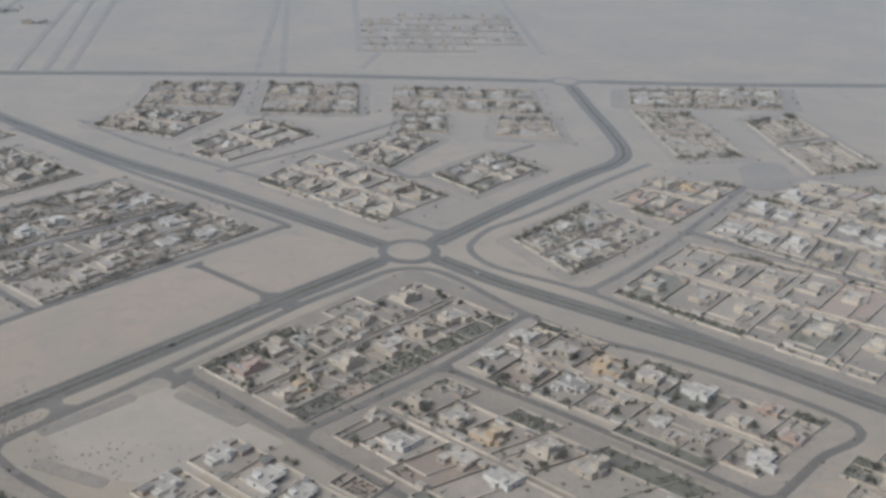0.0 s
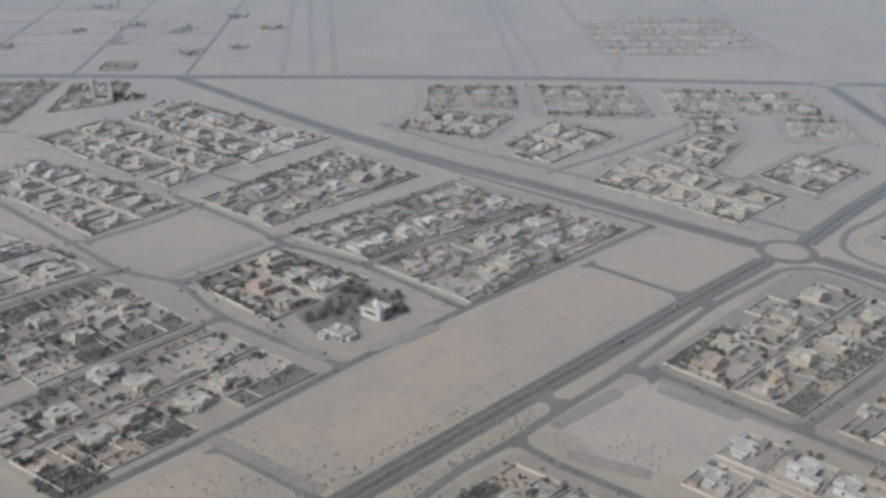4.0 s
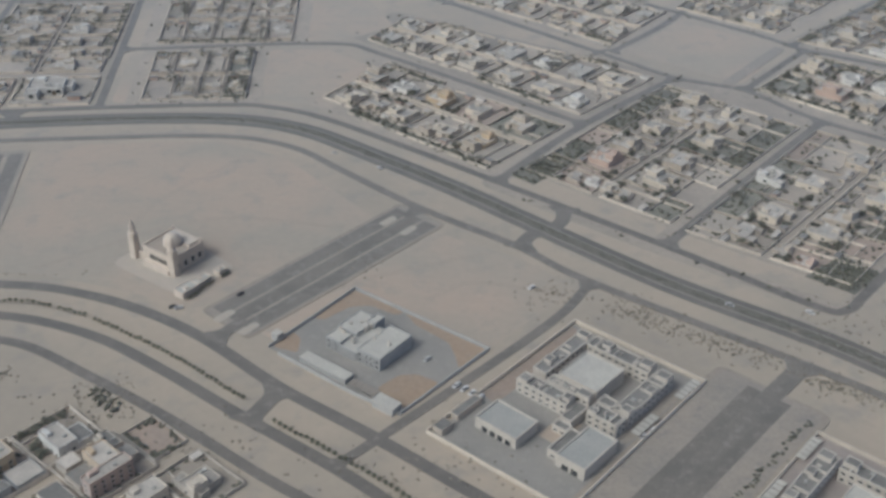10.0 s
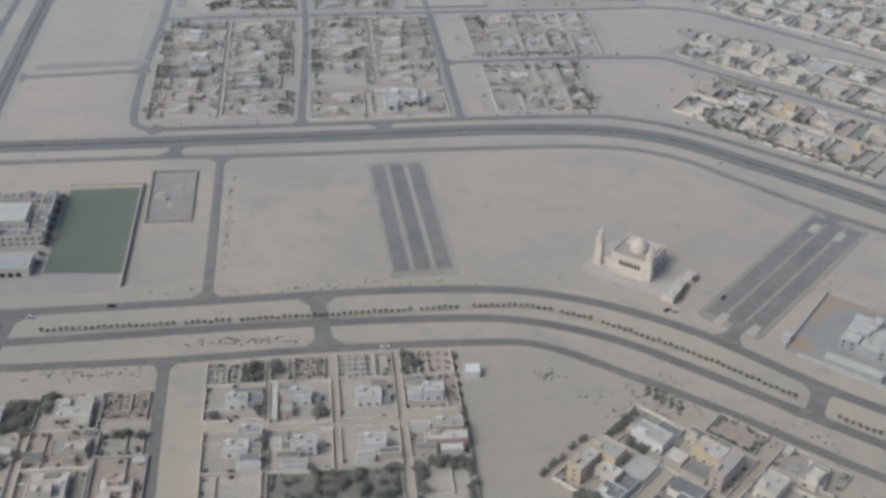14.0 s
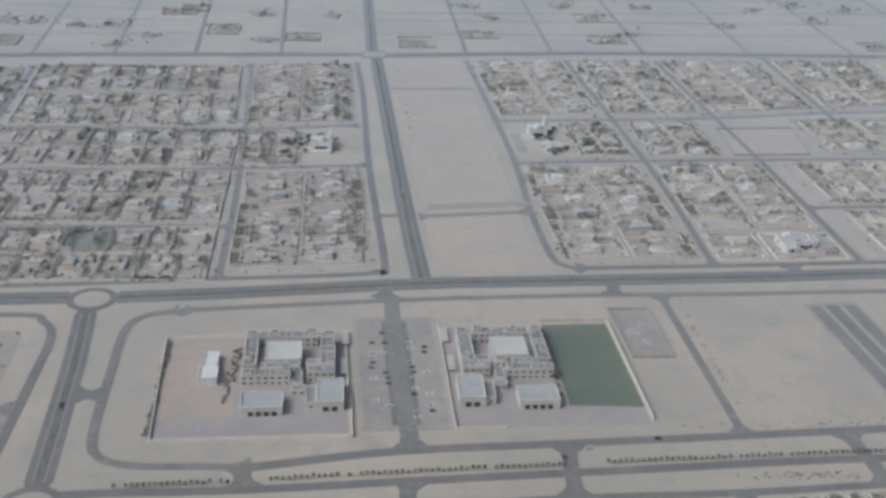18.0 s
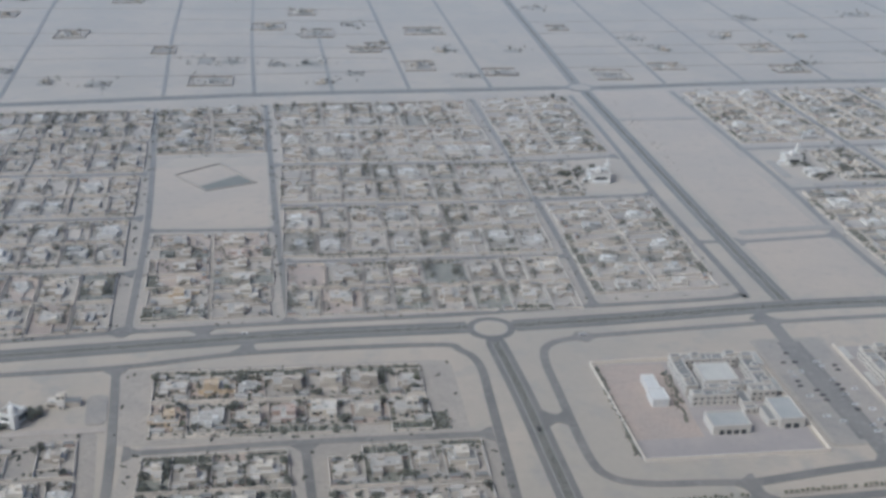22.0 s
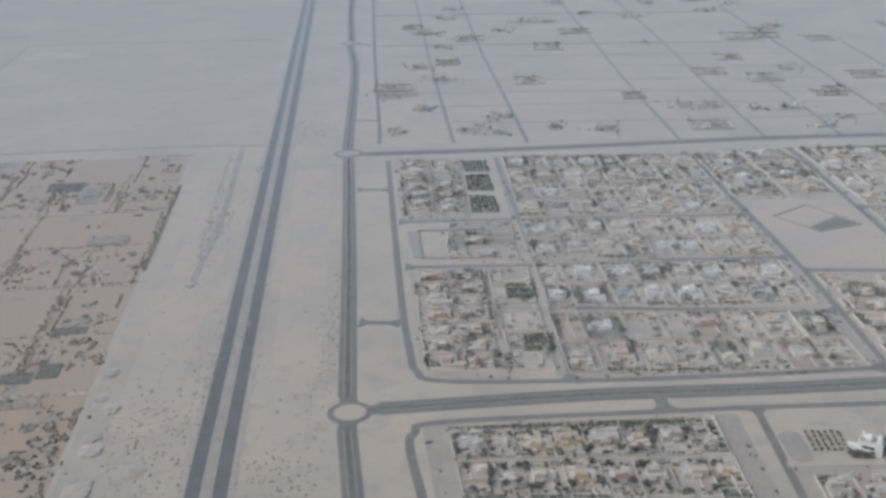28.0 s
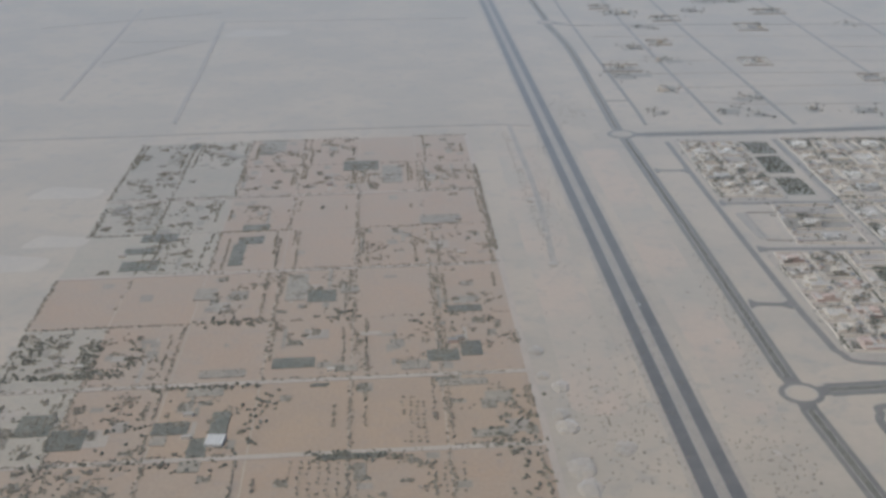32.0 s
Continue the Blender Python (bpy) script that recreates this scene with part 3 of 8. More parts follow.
# far farm roads beyond the straight road
for wide, lanes in (
    (2.4, ([(-890, 690), (-894, 750), (-916, 1012), (-945, 1400)], [(-843, 690), (-859, 875), (-870, 1015), (-890, 1300)], [(-797, 690), (-810, 850), (-822, 997), (-848, 1400)], [(-702, 692), (-713, 861), (-721, 1040), (-740, 1400)],
           [(-648, 696), (-655, 855), (-661, 1045), (-678, 1400)], [(-552, 702), (-563, 1031), (-570, 1200)], [(-600, 698), (-606, 850)], [(-500, 702), (-505, 1000)], [(-385, 708), (-382, 1000)], [(-330, 712), (-322, 1000)],
           [(-270, 714), (-262, 1000)], [(-200, 714), (-190, 1000)], [(-130, 712), (-118, 1000)], [(-60, 712), (-45, 1000)], [(-922, 1021), (-915, 1014), (-870, 1014), (-720, 1010), (-570, 1008)], [(-910, 749), (-894, 750)], [(-930, 1180), (-560, 1170)])),
    (1.7, ([(-860, 785), (-705, 790), (-560, 783)], [(-445, 790), (-60, 795)], [(-897, 872), (-720, 866), (-560, 860)], [(-445, 858), (-50, 875)], [(-902, 965), (-560, 955)], [(-845, 745), (-799, 739), (-652, 742), (-560, 748)],
           [(-440, 752), (-130, 760)], [(-893, 828), (-716, 827), (-560, 812)], [(-440, 812), (-50, 830)], [(-718, 918), (-560, 905)], [(-440, 900), (-50, 920)])),
):
    for pts in lanes:
        ribbon("farm_track", pts, wide, STREET if wide > 2 else VERGE, "narrow grey lane between bare farm plots", "track")
for pts in (
    [(0, 706), (-8, 962), (-15, 1180)], [(19, 706), (6, 962), (-4, 1180)], [(33, 706), (22, 988), (15, 1180)], [(149, 708), (154, 939), (158, 1150)], [(165, 708), (162, 939), (160, 1150)], [(215, 768), (217, 1070)], [(341, 763), (339, 1070)], [(218, 980), (338, 978)], [(-1193, 698), (-1215, 872), (-1238, 1046)], [(-1238, 1046), (-1012, 1055)], [(-1298, 876), (-1266, 918), (-1234, 960)], [(-1309, 958), (-1235, 960)], [(-1402, 1023), (-1251, 1096)],
    [(-1290, 760), (-1336, 1119)], [(-976, 690), (-963, 560), (-958, 462)], [(-962, 690), (-1020, 690), (-1300, 660)], [(240, 800), (215, 720)],
):
    ribbon("desert_track", pts, 4.6 if pts[0][0] > -100 else 3.0, GREYSOIL, "worn grey track over open desert", "track")

# ------------------------------------------------------------ kinds of things
PROTOS = []


def proto(ob):
    PROTOS.append(ob)
    return ob


def ring(bm, x0, y0, x1, y1, z0, z1, t=0.16):
    """A low wall round a flat roof, in one piece."""
    rows = []
    for z, o in ((z0, 0), (z1, 0), (z1, t), (z0, t)):
        rows.append([bm.verts.new(p) for p in ((x0 + o, y0 + o, z), (x1 - o, y0 + o, z), (x1 - o, y1 - o, z), (x0 + o, y1 - o, z))])
    for r, u in zip(rows, rows[1:]):
        for k in range(4):
            bm.faces.new((r[k], r[(k + 1) % 4], u[(k + 1) % 4], u[k]))


def window_mesh():
    """A dark pane set back in a pale frame."""
    bm = bmesh.new()
    ring_z = [(-0.46, -0.08), (0.46, -0.08), (0.46, 0.84), (-0.46, 0.84)]
    inner = [(-0.43, -0.04), (0.43, -0.04), (0.43, 0.81), (-0.43, 0.81)]
    rows = [[bm.verts.new((x, y, z)) for x, z in pts] for pts, y in ((ring_z, 0.02), (ring_z, -0.08), (inner, -0.08), (inner, -0.02))]
    for r, u in zip(rows, rows[1:]):
        for k in range(4):
            bm.faces.new((r[k], r[(k + 1) % 4], u[(k + 1) % 4], u[k]))
    pane = bm.faces.new(rows[-1])
    pane.material_index = 1
    me = mesh_of(bm, "window", WHITE)
    me.materials.append(GLASS)
    return me


WINDOW = window_mesh()


def villa(seed, wall, label, windows=False, storeys=2):
    """A flat-roofed villa; its foot is centred on the origin and its front looks to -y."""
    rng = random.Random(seed)
    w, d, h = rng.uniform(6.8, 8.8), rng.uniform(4.6, 5.8), rng.uniform(1.6, 1.9)
    wx = rng.choice((-1, 1))
    bm = bmesh.new()
    box(bm, -w / 2, -d / 2, 0, w / 2, d / 2, h)
    ob = tagged(part("villa", bm, wall), label, "house", group="villas of the town")
    # lower wings: (x0, y0, x1, y1, height)
    ww, wd = w * rng.uniform(0.3, 0.42), rng.uniform(1.5, 2.8)
    ax0, ax1 = (-w / 2 + 0.01, -w / 2 + ww) if wx < 0 else (w / 2 - ww, w / 2 - 0.01)
    wings = [(ax0, -d / 2 - wd, ax1, -d / 2, h * 0.94)]
    style = seed % 4
    if style in (1, 3):
        q = w * rng.uniform(0.2, 0.3)
        b0 = -wx * w / 2
        wings.append((min(b0, b0 + wx * q) + 0.01, -d / 2 - wd * rng.uniform(0.5, 1.2), max(b0, b0 + wx * q) - 0.01, -d / 2, h * 0.82))
    if style in (0, 1, 2):
        q = rng.uniform(-0.3, 0.1) * w
        wings.append((q, d / 2, q + w * rng.uniform(0.25, 0.4), d / 2 + rng.uniform(0.9, 1.7), h * 0.88))
    if style == 2:
        wings.append((-wx * w / 2 - (1.6 if wx > 0 else 0), -d * 0.2, -wx * w / 2 + (1.6 if wx < 0 else 0), d * 0.42, h * 0.8))
    bp, br = bmesh.new(), bmesh.new()
    for x0, y0, x1, y1, z in wings:
        bm = bmesh.new()
        box(bm, x0, y0, 0, x1, y1, z)
        part("wing", bm, wall, ob)
        ring(bp, x0 - 0.04, y0 - 0.04, x1 + 0.04, y1 + 0.04, z, z + 0.26)
        box(br, x0 + 0.1, y0 + 0.1, z - 0.05, x1 - 0.1, y1 - 0.1, z + 0.05)
    ring(bp, -w / 2 - 0.05, -d / 2 - 0.05, w / 2 + 0.05, d / 2 + 0.05, h, h + 0.34)
    box(br, -w / 2 + 0.1, -d / 2 + 0.1, h - 0.05, w / 2 - 0.1, d / 2 - 0.1, h + 0.06)
    part("parapet", bp, wall, ob)
    part("roof", br, ROOF, ob, "dusty flat roof")
    bm = bmesh.new()
    if storeys > 1:
        uw, ud, uh = w * rng.uniform(0.4, 0.66), d * rng.uniform(0.5, 0.75), rng.uniform(1.4, 1.7)
        ux, uy = rng.uniform(-1, 1) * (w - uw) / 2, (d - ud) / 2
        box(bm, ux - uw / 2, uy - ud / 2, h + 0.06, ux + uw / 2, uy + ud / 2, h + uh)
        ring(bm, ux - uw / 2 - 0.05, uy - ud / 2 - 0.05, ux + uw / 2 + 0.05, uy + ud / 2 + 0.05, h + uh, h + uh + 0.3)
        up = part("upper_storey", bm, wall, ob)
        bm = bmesh.new()
        tx = ux + rng.choice((-1, 1)) * uw * 0.22
        box(bm, tx - 0.7, uy - 0.2, h + uh - 0.02, tx + 0.7, uy + ud / 2 - 0.25, h + uh + 0.8)
        part("stair_tower", bm, wall, up)
    else:
        box(bm, -w * 0.3, d * 0.1, h + 0.06, -w * 0.08, d * 0.42, h + 0.85)
        part("stair_head", bm, wall, ob)
    bm = bmesh.new()
    x, y = rng.uniform(-0.4, 0.2) * w, -d * rng.uniform(0.1, 0.4)
    box(bm, x, y, h + 0.06, x + 1.1, y + 0.6, h + 0.55)
    part("roof_unit", bm, SHEETROOF, ob, "grey boxy cooling unit")
    bm = bmesh.new()
    kx, ky = -w * 0.36 * wx, -d * 0.3
    tube(bm, [(kx, ky, h + 0.06, 0.4), (kx, ky, h + 0.6, 0.4), (kx, ky, h + 0.72, 0.12)], 8)
    part("water_tank", bm, WHITE, ob, "white plastic roof water tank")
    if windows:
        spots = [(x, -d / 2, 0.6, 0) for x in (-w * 0.38, -w * 0.12, w * 0.12, w * 0.38) if not ax0 - 0.5 < x < ax1 + 0.5]
        spots += [((ax0 + ax1) / 2, -d / 2 - wd, 0.6, 0), (-w / 2, 0, 0.6, -90), (w / 2, 0, 0.6, 90)]
        if storeys > 1:
            spots += [(ux + k * uw * 0.28, uy - ud / 2, h + 0.5, 0) for k in (-1, 1)] + [(ux - uw / 2, uy, h + 0.5, -90)]
        for x, y, z, turn in spots:
            win = part("window", WINDOW, None, ob)
            win.matrix_basis = pose(x, y, z, 0, 0, turn)
        bm = bmesh.new()
        dx = w * 0.25 * -wx
        box(bm, dx - 0.4, -d / 2 - 0.06, 0, dx + 0.4, -d / 2 + 0.02, 1.2)
        part("door", bm, BARK, ob, "dark wooden front door")
    return proto(ob)


WALLS = [(CREAM, "cream"), (BEIGE, "beige"), (WHITE, "white"), (ROSE, "rose-coloured"), (CREAM, "pale cream"), (BEIGE, "sand-coloured"), (OCHRE, "ochre-yellow"), (CREAM, "off-white")]

FAR_VILLAS, NEAR_VILLAS, HAZED_VILLAS = [], [], []
for i in range(14):
    mat, word = WALLS[i % 8] if i < 8 else WALLS[i % 2]
    two = i % 3 != 2
    text = f"{word} rendered {'two' if two else 'one'}-storey flat-roofed villa in a walled yard"
    FAR_VILLAS.append(villa(100 + i, mat, text, False, 2 if two else 1))
    # the same villas for far blocks, their walls greyed in imitation of haze
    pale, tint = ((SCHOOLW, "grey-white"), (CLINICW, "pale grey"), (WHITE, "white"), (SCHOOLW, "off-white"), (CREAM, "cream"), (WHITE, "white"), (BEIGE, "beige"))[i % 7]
    HAZED_VILLAS.append(villa(100 + i, pale, text.replace(word, tint), False, 2 if two else 1))
    if i < 9:
        NEAR_VILLAS.append(villa(100 + i, mat, text, True, 2 if two else 1))


def annex(seed, wall, label, roof):
    rng = random.Random(seed)
    w, d, h = rng.uniform(3.2, 5.5), rng.uniform(2.0, 2.8), rng.uniform(1.3, 1.6)
    bm = bmesh.new()
    box(bm, -w / 2, -d / 2, 0, w / 2, d / 2, h)
    ob = tagged(part("annex", bm, wall), label, "outbuilding", group="annexes in the yards")
    bm = bmesh.new()
    box(bm, -w / 2 - 0.12, -d / 2 - 0.12, h, w / 2 + 0.12, d / 2 + 0.12, h + 0.14)
    part("roof", bm, roof, ob)
    return proto(ob)


ANNEXES = [annex(60 + i, m, f"low {word} flat-roofed annex against a yard wall", DARKROOF if i % 2 else ROOF) for i, (m, word) in enumerate(WALLS[:5])]


def tree(seed, r, h, n, material, label, limbs=4):
    rng = random.Random(seed)
    bm = bmesh.new()
    tube(bm, [(0, 0, -0.1, 0.16), (0.05, 0, h * 0.3, 0.12), (0, 0.05, h * 0.62, 0.07)], 6)
    for k in range(limbs):
        a = k * 1.57 + rng.uniform(-0.4, 0.4)
        x, y = math.cos(a), math.sin(a)
        tube(bm, [(0.05, 0, h * 0.3, 0.07), (x * r * 0.35, y * r * 0.35, h * 0.52, 0.05), (x * r * 0.6, y * r * 0.6, h * 0.68, 0.02)], 5)
    ob = tagged(part("tree", bm, BARK), label, "tree", group="trees of the town")
    bm = bmesh.new()
    lobes = [(rng.uniform(-0.45, 0.45) * r, rng.uniform(-0.45, 0.45) * r, h * rng.uniform(0.55, 0.78), r * rng.uniform(0.45, 0.7)) for _ in range(6)]
    for _ in range(n):
        x, y, z, q = rng.choice(lobes)
        v = Vector((rng.gauss(0, 1), rng.gauss(0, 1), rng.gauss(0, 0.8))).normalized() * q * rng.uniform(0.65, 1.05)
        clump(bm, x + v.x, y + v.y, max(z + v.z * 0.8, h * 0.28), r * rng.uniform(0.1, 0.21), rng)
    part("crown", bm, material, ob, "dusty dark green crown")
    return proto(ob)


FAR_TREES = [tree(207 + i, 1.5 + 0.25 * (i % 4), 2.4 + 0.3 * (i % 3), 24, HAZELEAF, "far tree with grey-green foliage paled for haze", 0) for i in range(4)]
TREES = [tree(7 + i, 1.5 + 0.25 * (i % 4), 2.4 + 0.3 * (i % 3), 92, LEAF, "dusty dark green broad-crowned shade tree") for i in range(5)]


def palm(seed, h, r, label):
    rng = random.Random(seed)
    bm = bmesh.new()
    tube(bm, [(0, 0, -0.1, 0.16), (0.03, 0, h * 0.5, 0.12), (0.05, 0.03, h, 0.10)], 7)
    ob = tagged(part("date_palm", bm, BARK), label, "palm tree", group="palms along the road")
    bm = bmesh.new()
    for k in range(22):
        a, up = k * 2.4, rng.uniform(0.1, 1.15)
        dx, dy = math.cos(a), math.sin(a)
        line = [(0.0, h), (r * 0.4, h + up * 0.6), (r * 0.75, h + up * 0.62), (r * rng.uniform(0.9, 1.1), h + up * 0.25 - 0.25)]
        wid = (0.03, 0.17, 0.16, 0.02)
        left = [bm.verts.new((dx * q - dy * s, dy * q + dx * s, z - 0.05)) for (q, z), s in zip(line, wid)]
        mid = [bm.verts.new((dx * q, dy * q, z + 0.03)) for q, z in line]
        right = [bm.verts.new((dx * q + dy * s, dy * q - dx * s, z - 0.05)) for (q, z), s in zip(line, wid)]
        for i in range(3):
            bm.faces.new((left[i], left[i + 1], mid[i + 1], mid[i]))
            bm.faces.new((mid[i], mid[i + 1], right[i + 1], right[i]))
    part("crown", bm, PALM, ob, "drooping green palm fronds")
    return proto(ob)


PALMS = [palm(31 + i, 1.0 + 0.25 * i, 1.15 + 0.08 * i, "short bushy date palm on the sandy strip") for i in range(3)]
TALL_PALMS = [palm(41 + i, 2.4 + 0.4 * i, 1.3, "date palm with a bare trunk in a yard") for i in range(2)]


def car(material, label):
    bm = bmesh.new()
    box(bm, -1.2, -0.48, 0.18, 1.2, 0.48, 0.5, taper=0.03)
    for x in (-0.75, 0.75):
        for y in (-0.45, 0.45):
            done = len(bm.faces)
            tube(bm, [(0, 0, -0.08, 0.18), (0, 0, 0.08, 0.18)], 10, pose(x, y, 0.18, 90))
            for f in list(bm.faces)[done:]:
                f.material_index = 1
    ob = tagged(part("car", bm, material), label, "car", group="parked cars")
    ob.data.materials.append(RUBBER)
    bm = bmesh.new()
    box(bm, -0.75, -0.44, 0.5, 0.6, 0.44, 0.8, taper=0.12)
    part("cabin", bm, GLASS, ob, "dark glazed cabin")
    bm = bmesh.new()
    box(bm, -0.6, -0.3, 0.8, 0.45, 0.3, 0.83)
    part("car_roof", bm, material, ob)
    return proto(ob)


CARS = [car(PAINT, "white parked saloon car"), car(DARKPAINT, "dark parked saloon car"), car(PAINT, "silver parked saloon car")]


def put(ob, x, y, turn=0.0, sx=1.0, sy=None, sz=None, z=0.0):
    return copy_thing(ob, pose(x, y, z, 0, 0, turn) @ Matrix.Diagonal((sx, sy or sx, sz or sx, 1)))


# ------------------------------------------------------------ blocks of villas
def grid_point(q, u, v):
    a, b, c, d = (Vector(p) for p in q)
    return (1 - v) * ((1 - u) * a + u * b) + v * ((1 - u) * d + u * c)


def wall_strip(pts, t, h):
    """Vertices and faces of an upright wall along a line of points; a closed line ends where it began."""
    p = [Vector(q) for q in pts]
    shut = (p[0] - p[-1]).length < 1e-6
    if shut:
        p = p[:-1]
    n, verts, faces = len(p), [], []
    for i in range(n):
        before = (p[i] - p[i - 1]).normalized() if shut or i else None
        after = (p[(i + 1) % n] - p[i]).normalized() if shut or i < n - 1 else None
        d1, d2 = before or after, after or before
        n1, n2 = Vector((-d1.y, d1.x)), Vector((-d2.y, d2.x))
        m = (n1 + n2).normalized()
        m = m * (t / 2) / max(0.4, m.dot(n1))
        for q, z in ((p[i] + m, -0.1), (p[i] + m, h), (p[i] - m, h), (p[i] - m, -0.1)):
            verts.append((q.x, q.y, z))
    for i in range(n if shut else n - 1):
        a, b = 4 * i, 4 * ((i + 1) % n)
        for k in range(3):
            faces.append((a + k, b + k, b + k + 1, a + k + 1))
    if not shut:
        faces += [(0, 1, 2, 3), (4 * n - 1, 4 * n - 2, 4 * n - 3, 4 * n - 4)]
    return verts, faces


def gated(q, side, share, gap=2.2):
    """The quad's outline, open by a gateway in one side."""
    p = [Vector(x) for x in q]
    a, b = p[side], p[(side + 1) % 4]
    run = (b - a).length
    g = min(gap, run * 0.4) / run / 2
    return [a.lerp(b, share + g), b, p[(side + 2) % 4], p[(side + 3) % 4], a, a.lerp(b, share - g)]


def yard_wall(q, rng, thing, side=0, inner=None):
    line = gated(q, side, rng.uniform(0.35, 0.65))
    verts, faces = wall_strip(line, 0.17, rng.uniform(0.8, 1.0))
    if inner:
        more, ends = wall_strip(inner, 0.16, 0.75)
        faces += [tuple(len(verts) + k for k in f) for f in ends]
        verts += more
    if rng.random() < 0.8:
        u = rng.choice((0.26, 0.3, 0.72, 0.76))
        cross = ((u, 0.02), (u, 0.98)) if rng.random() < 0.5 else ((0.02, u), (0.62, u), (0.62, 0.98 if u < 0.5 else 0.02))
        more, ends = wall_strip([grid_point(q, *c) for c in cross], 0.15, 0.75)
        faces += [tuple(len(verts) + k for k in f) for f in ends]
        verts += more
    if not thing:
        FAR_WALLS.append((verts, faces))
        return None
    me = bpy.data.meshes.new("boundary_wall")
    me.from_pydata(verts, [], faces)
    me.materials.append(WALLC)
    return tagged(new("boundary_wall", me), "sand-coloured rendered wall round a house plot", "wall", group="plot walls")


def flat_mesh(name, corners, z, material):
    me = bpy.data.meshes.new(name)
    me.from_pydata([(w[0], w[1], z) for w in corners], [], [tuple(range(len(corners)))])
    me.materials.append(material)
    return me


GARDEN_PLACES, FAR_WALLS, FAR_YARDS, FAR_GARDENS, FAR_ITEMS = [], [], [], [], {"houses": [], "annexes": [], "trees": []}


ANNEX_COUNT, VERGES = [0], [0]
TONES = {"C": (0, 4, 7, 8), "B": (1, 5), "W": (2,), "R": (3,), "O": (6,)}


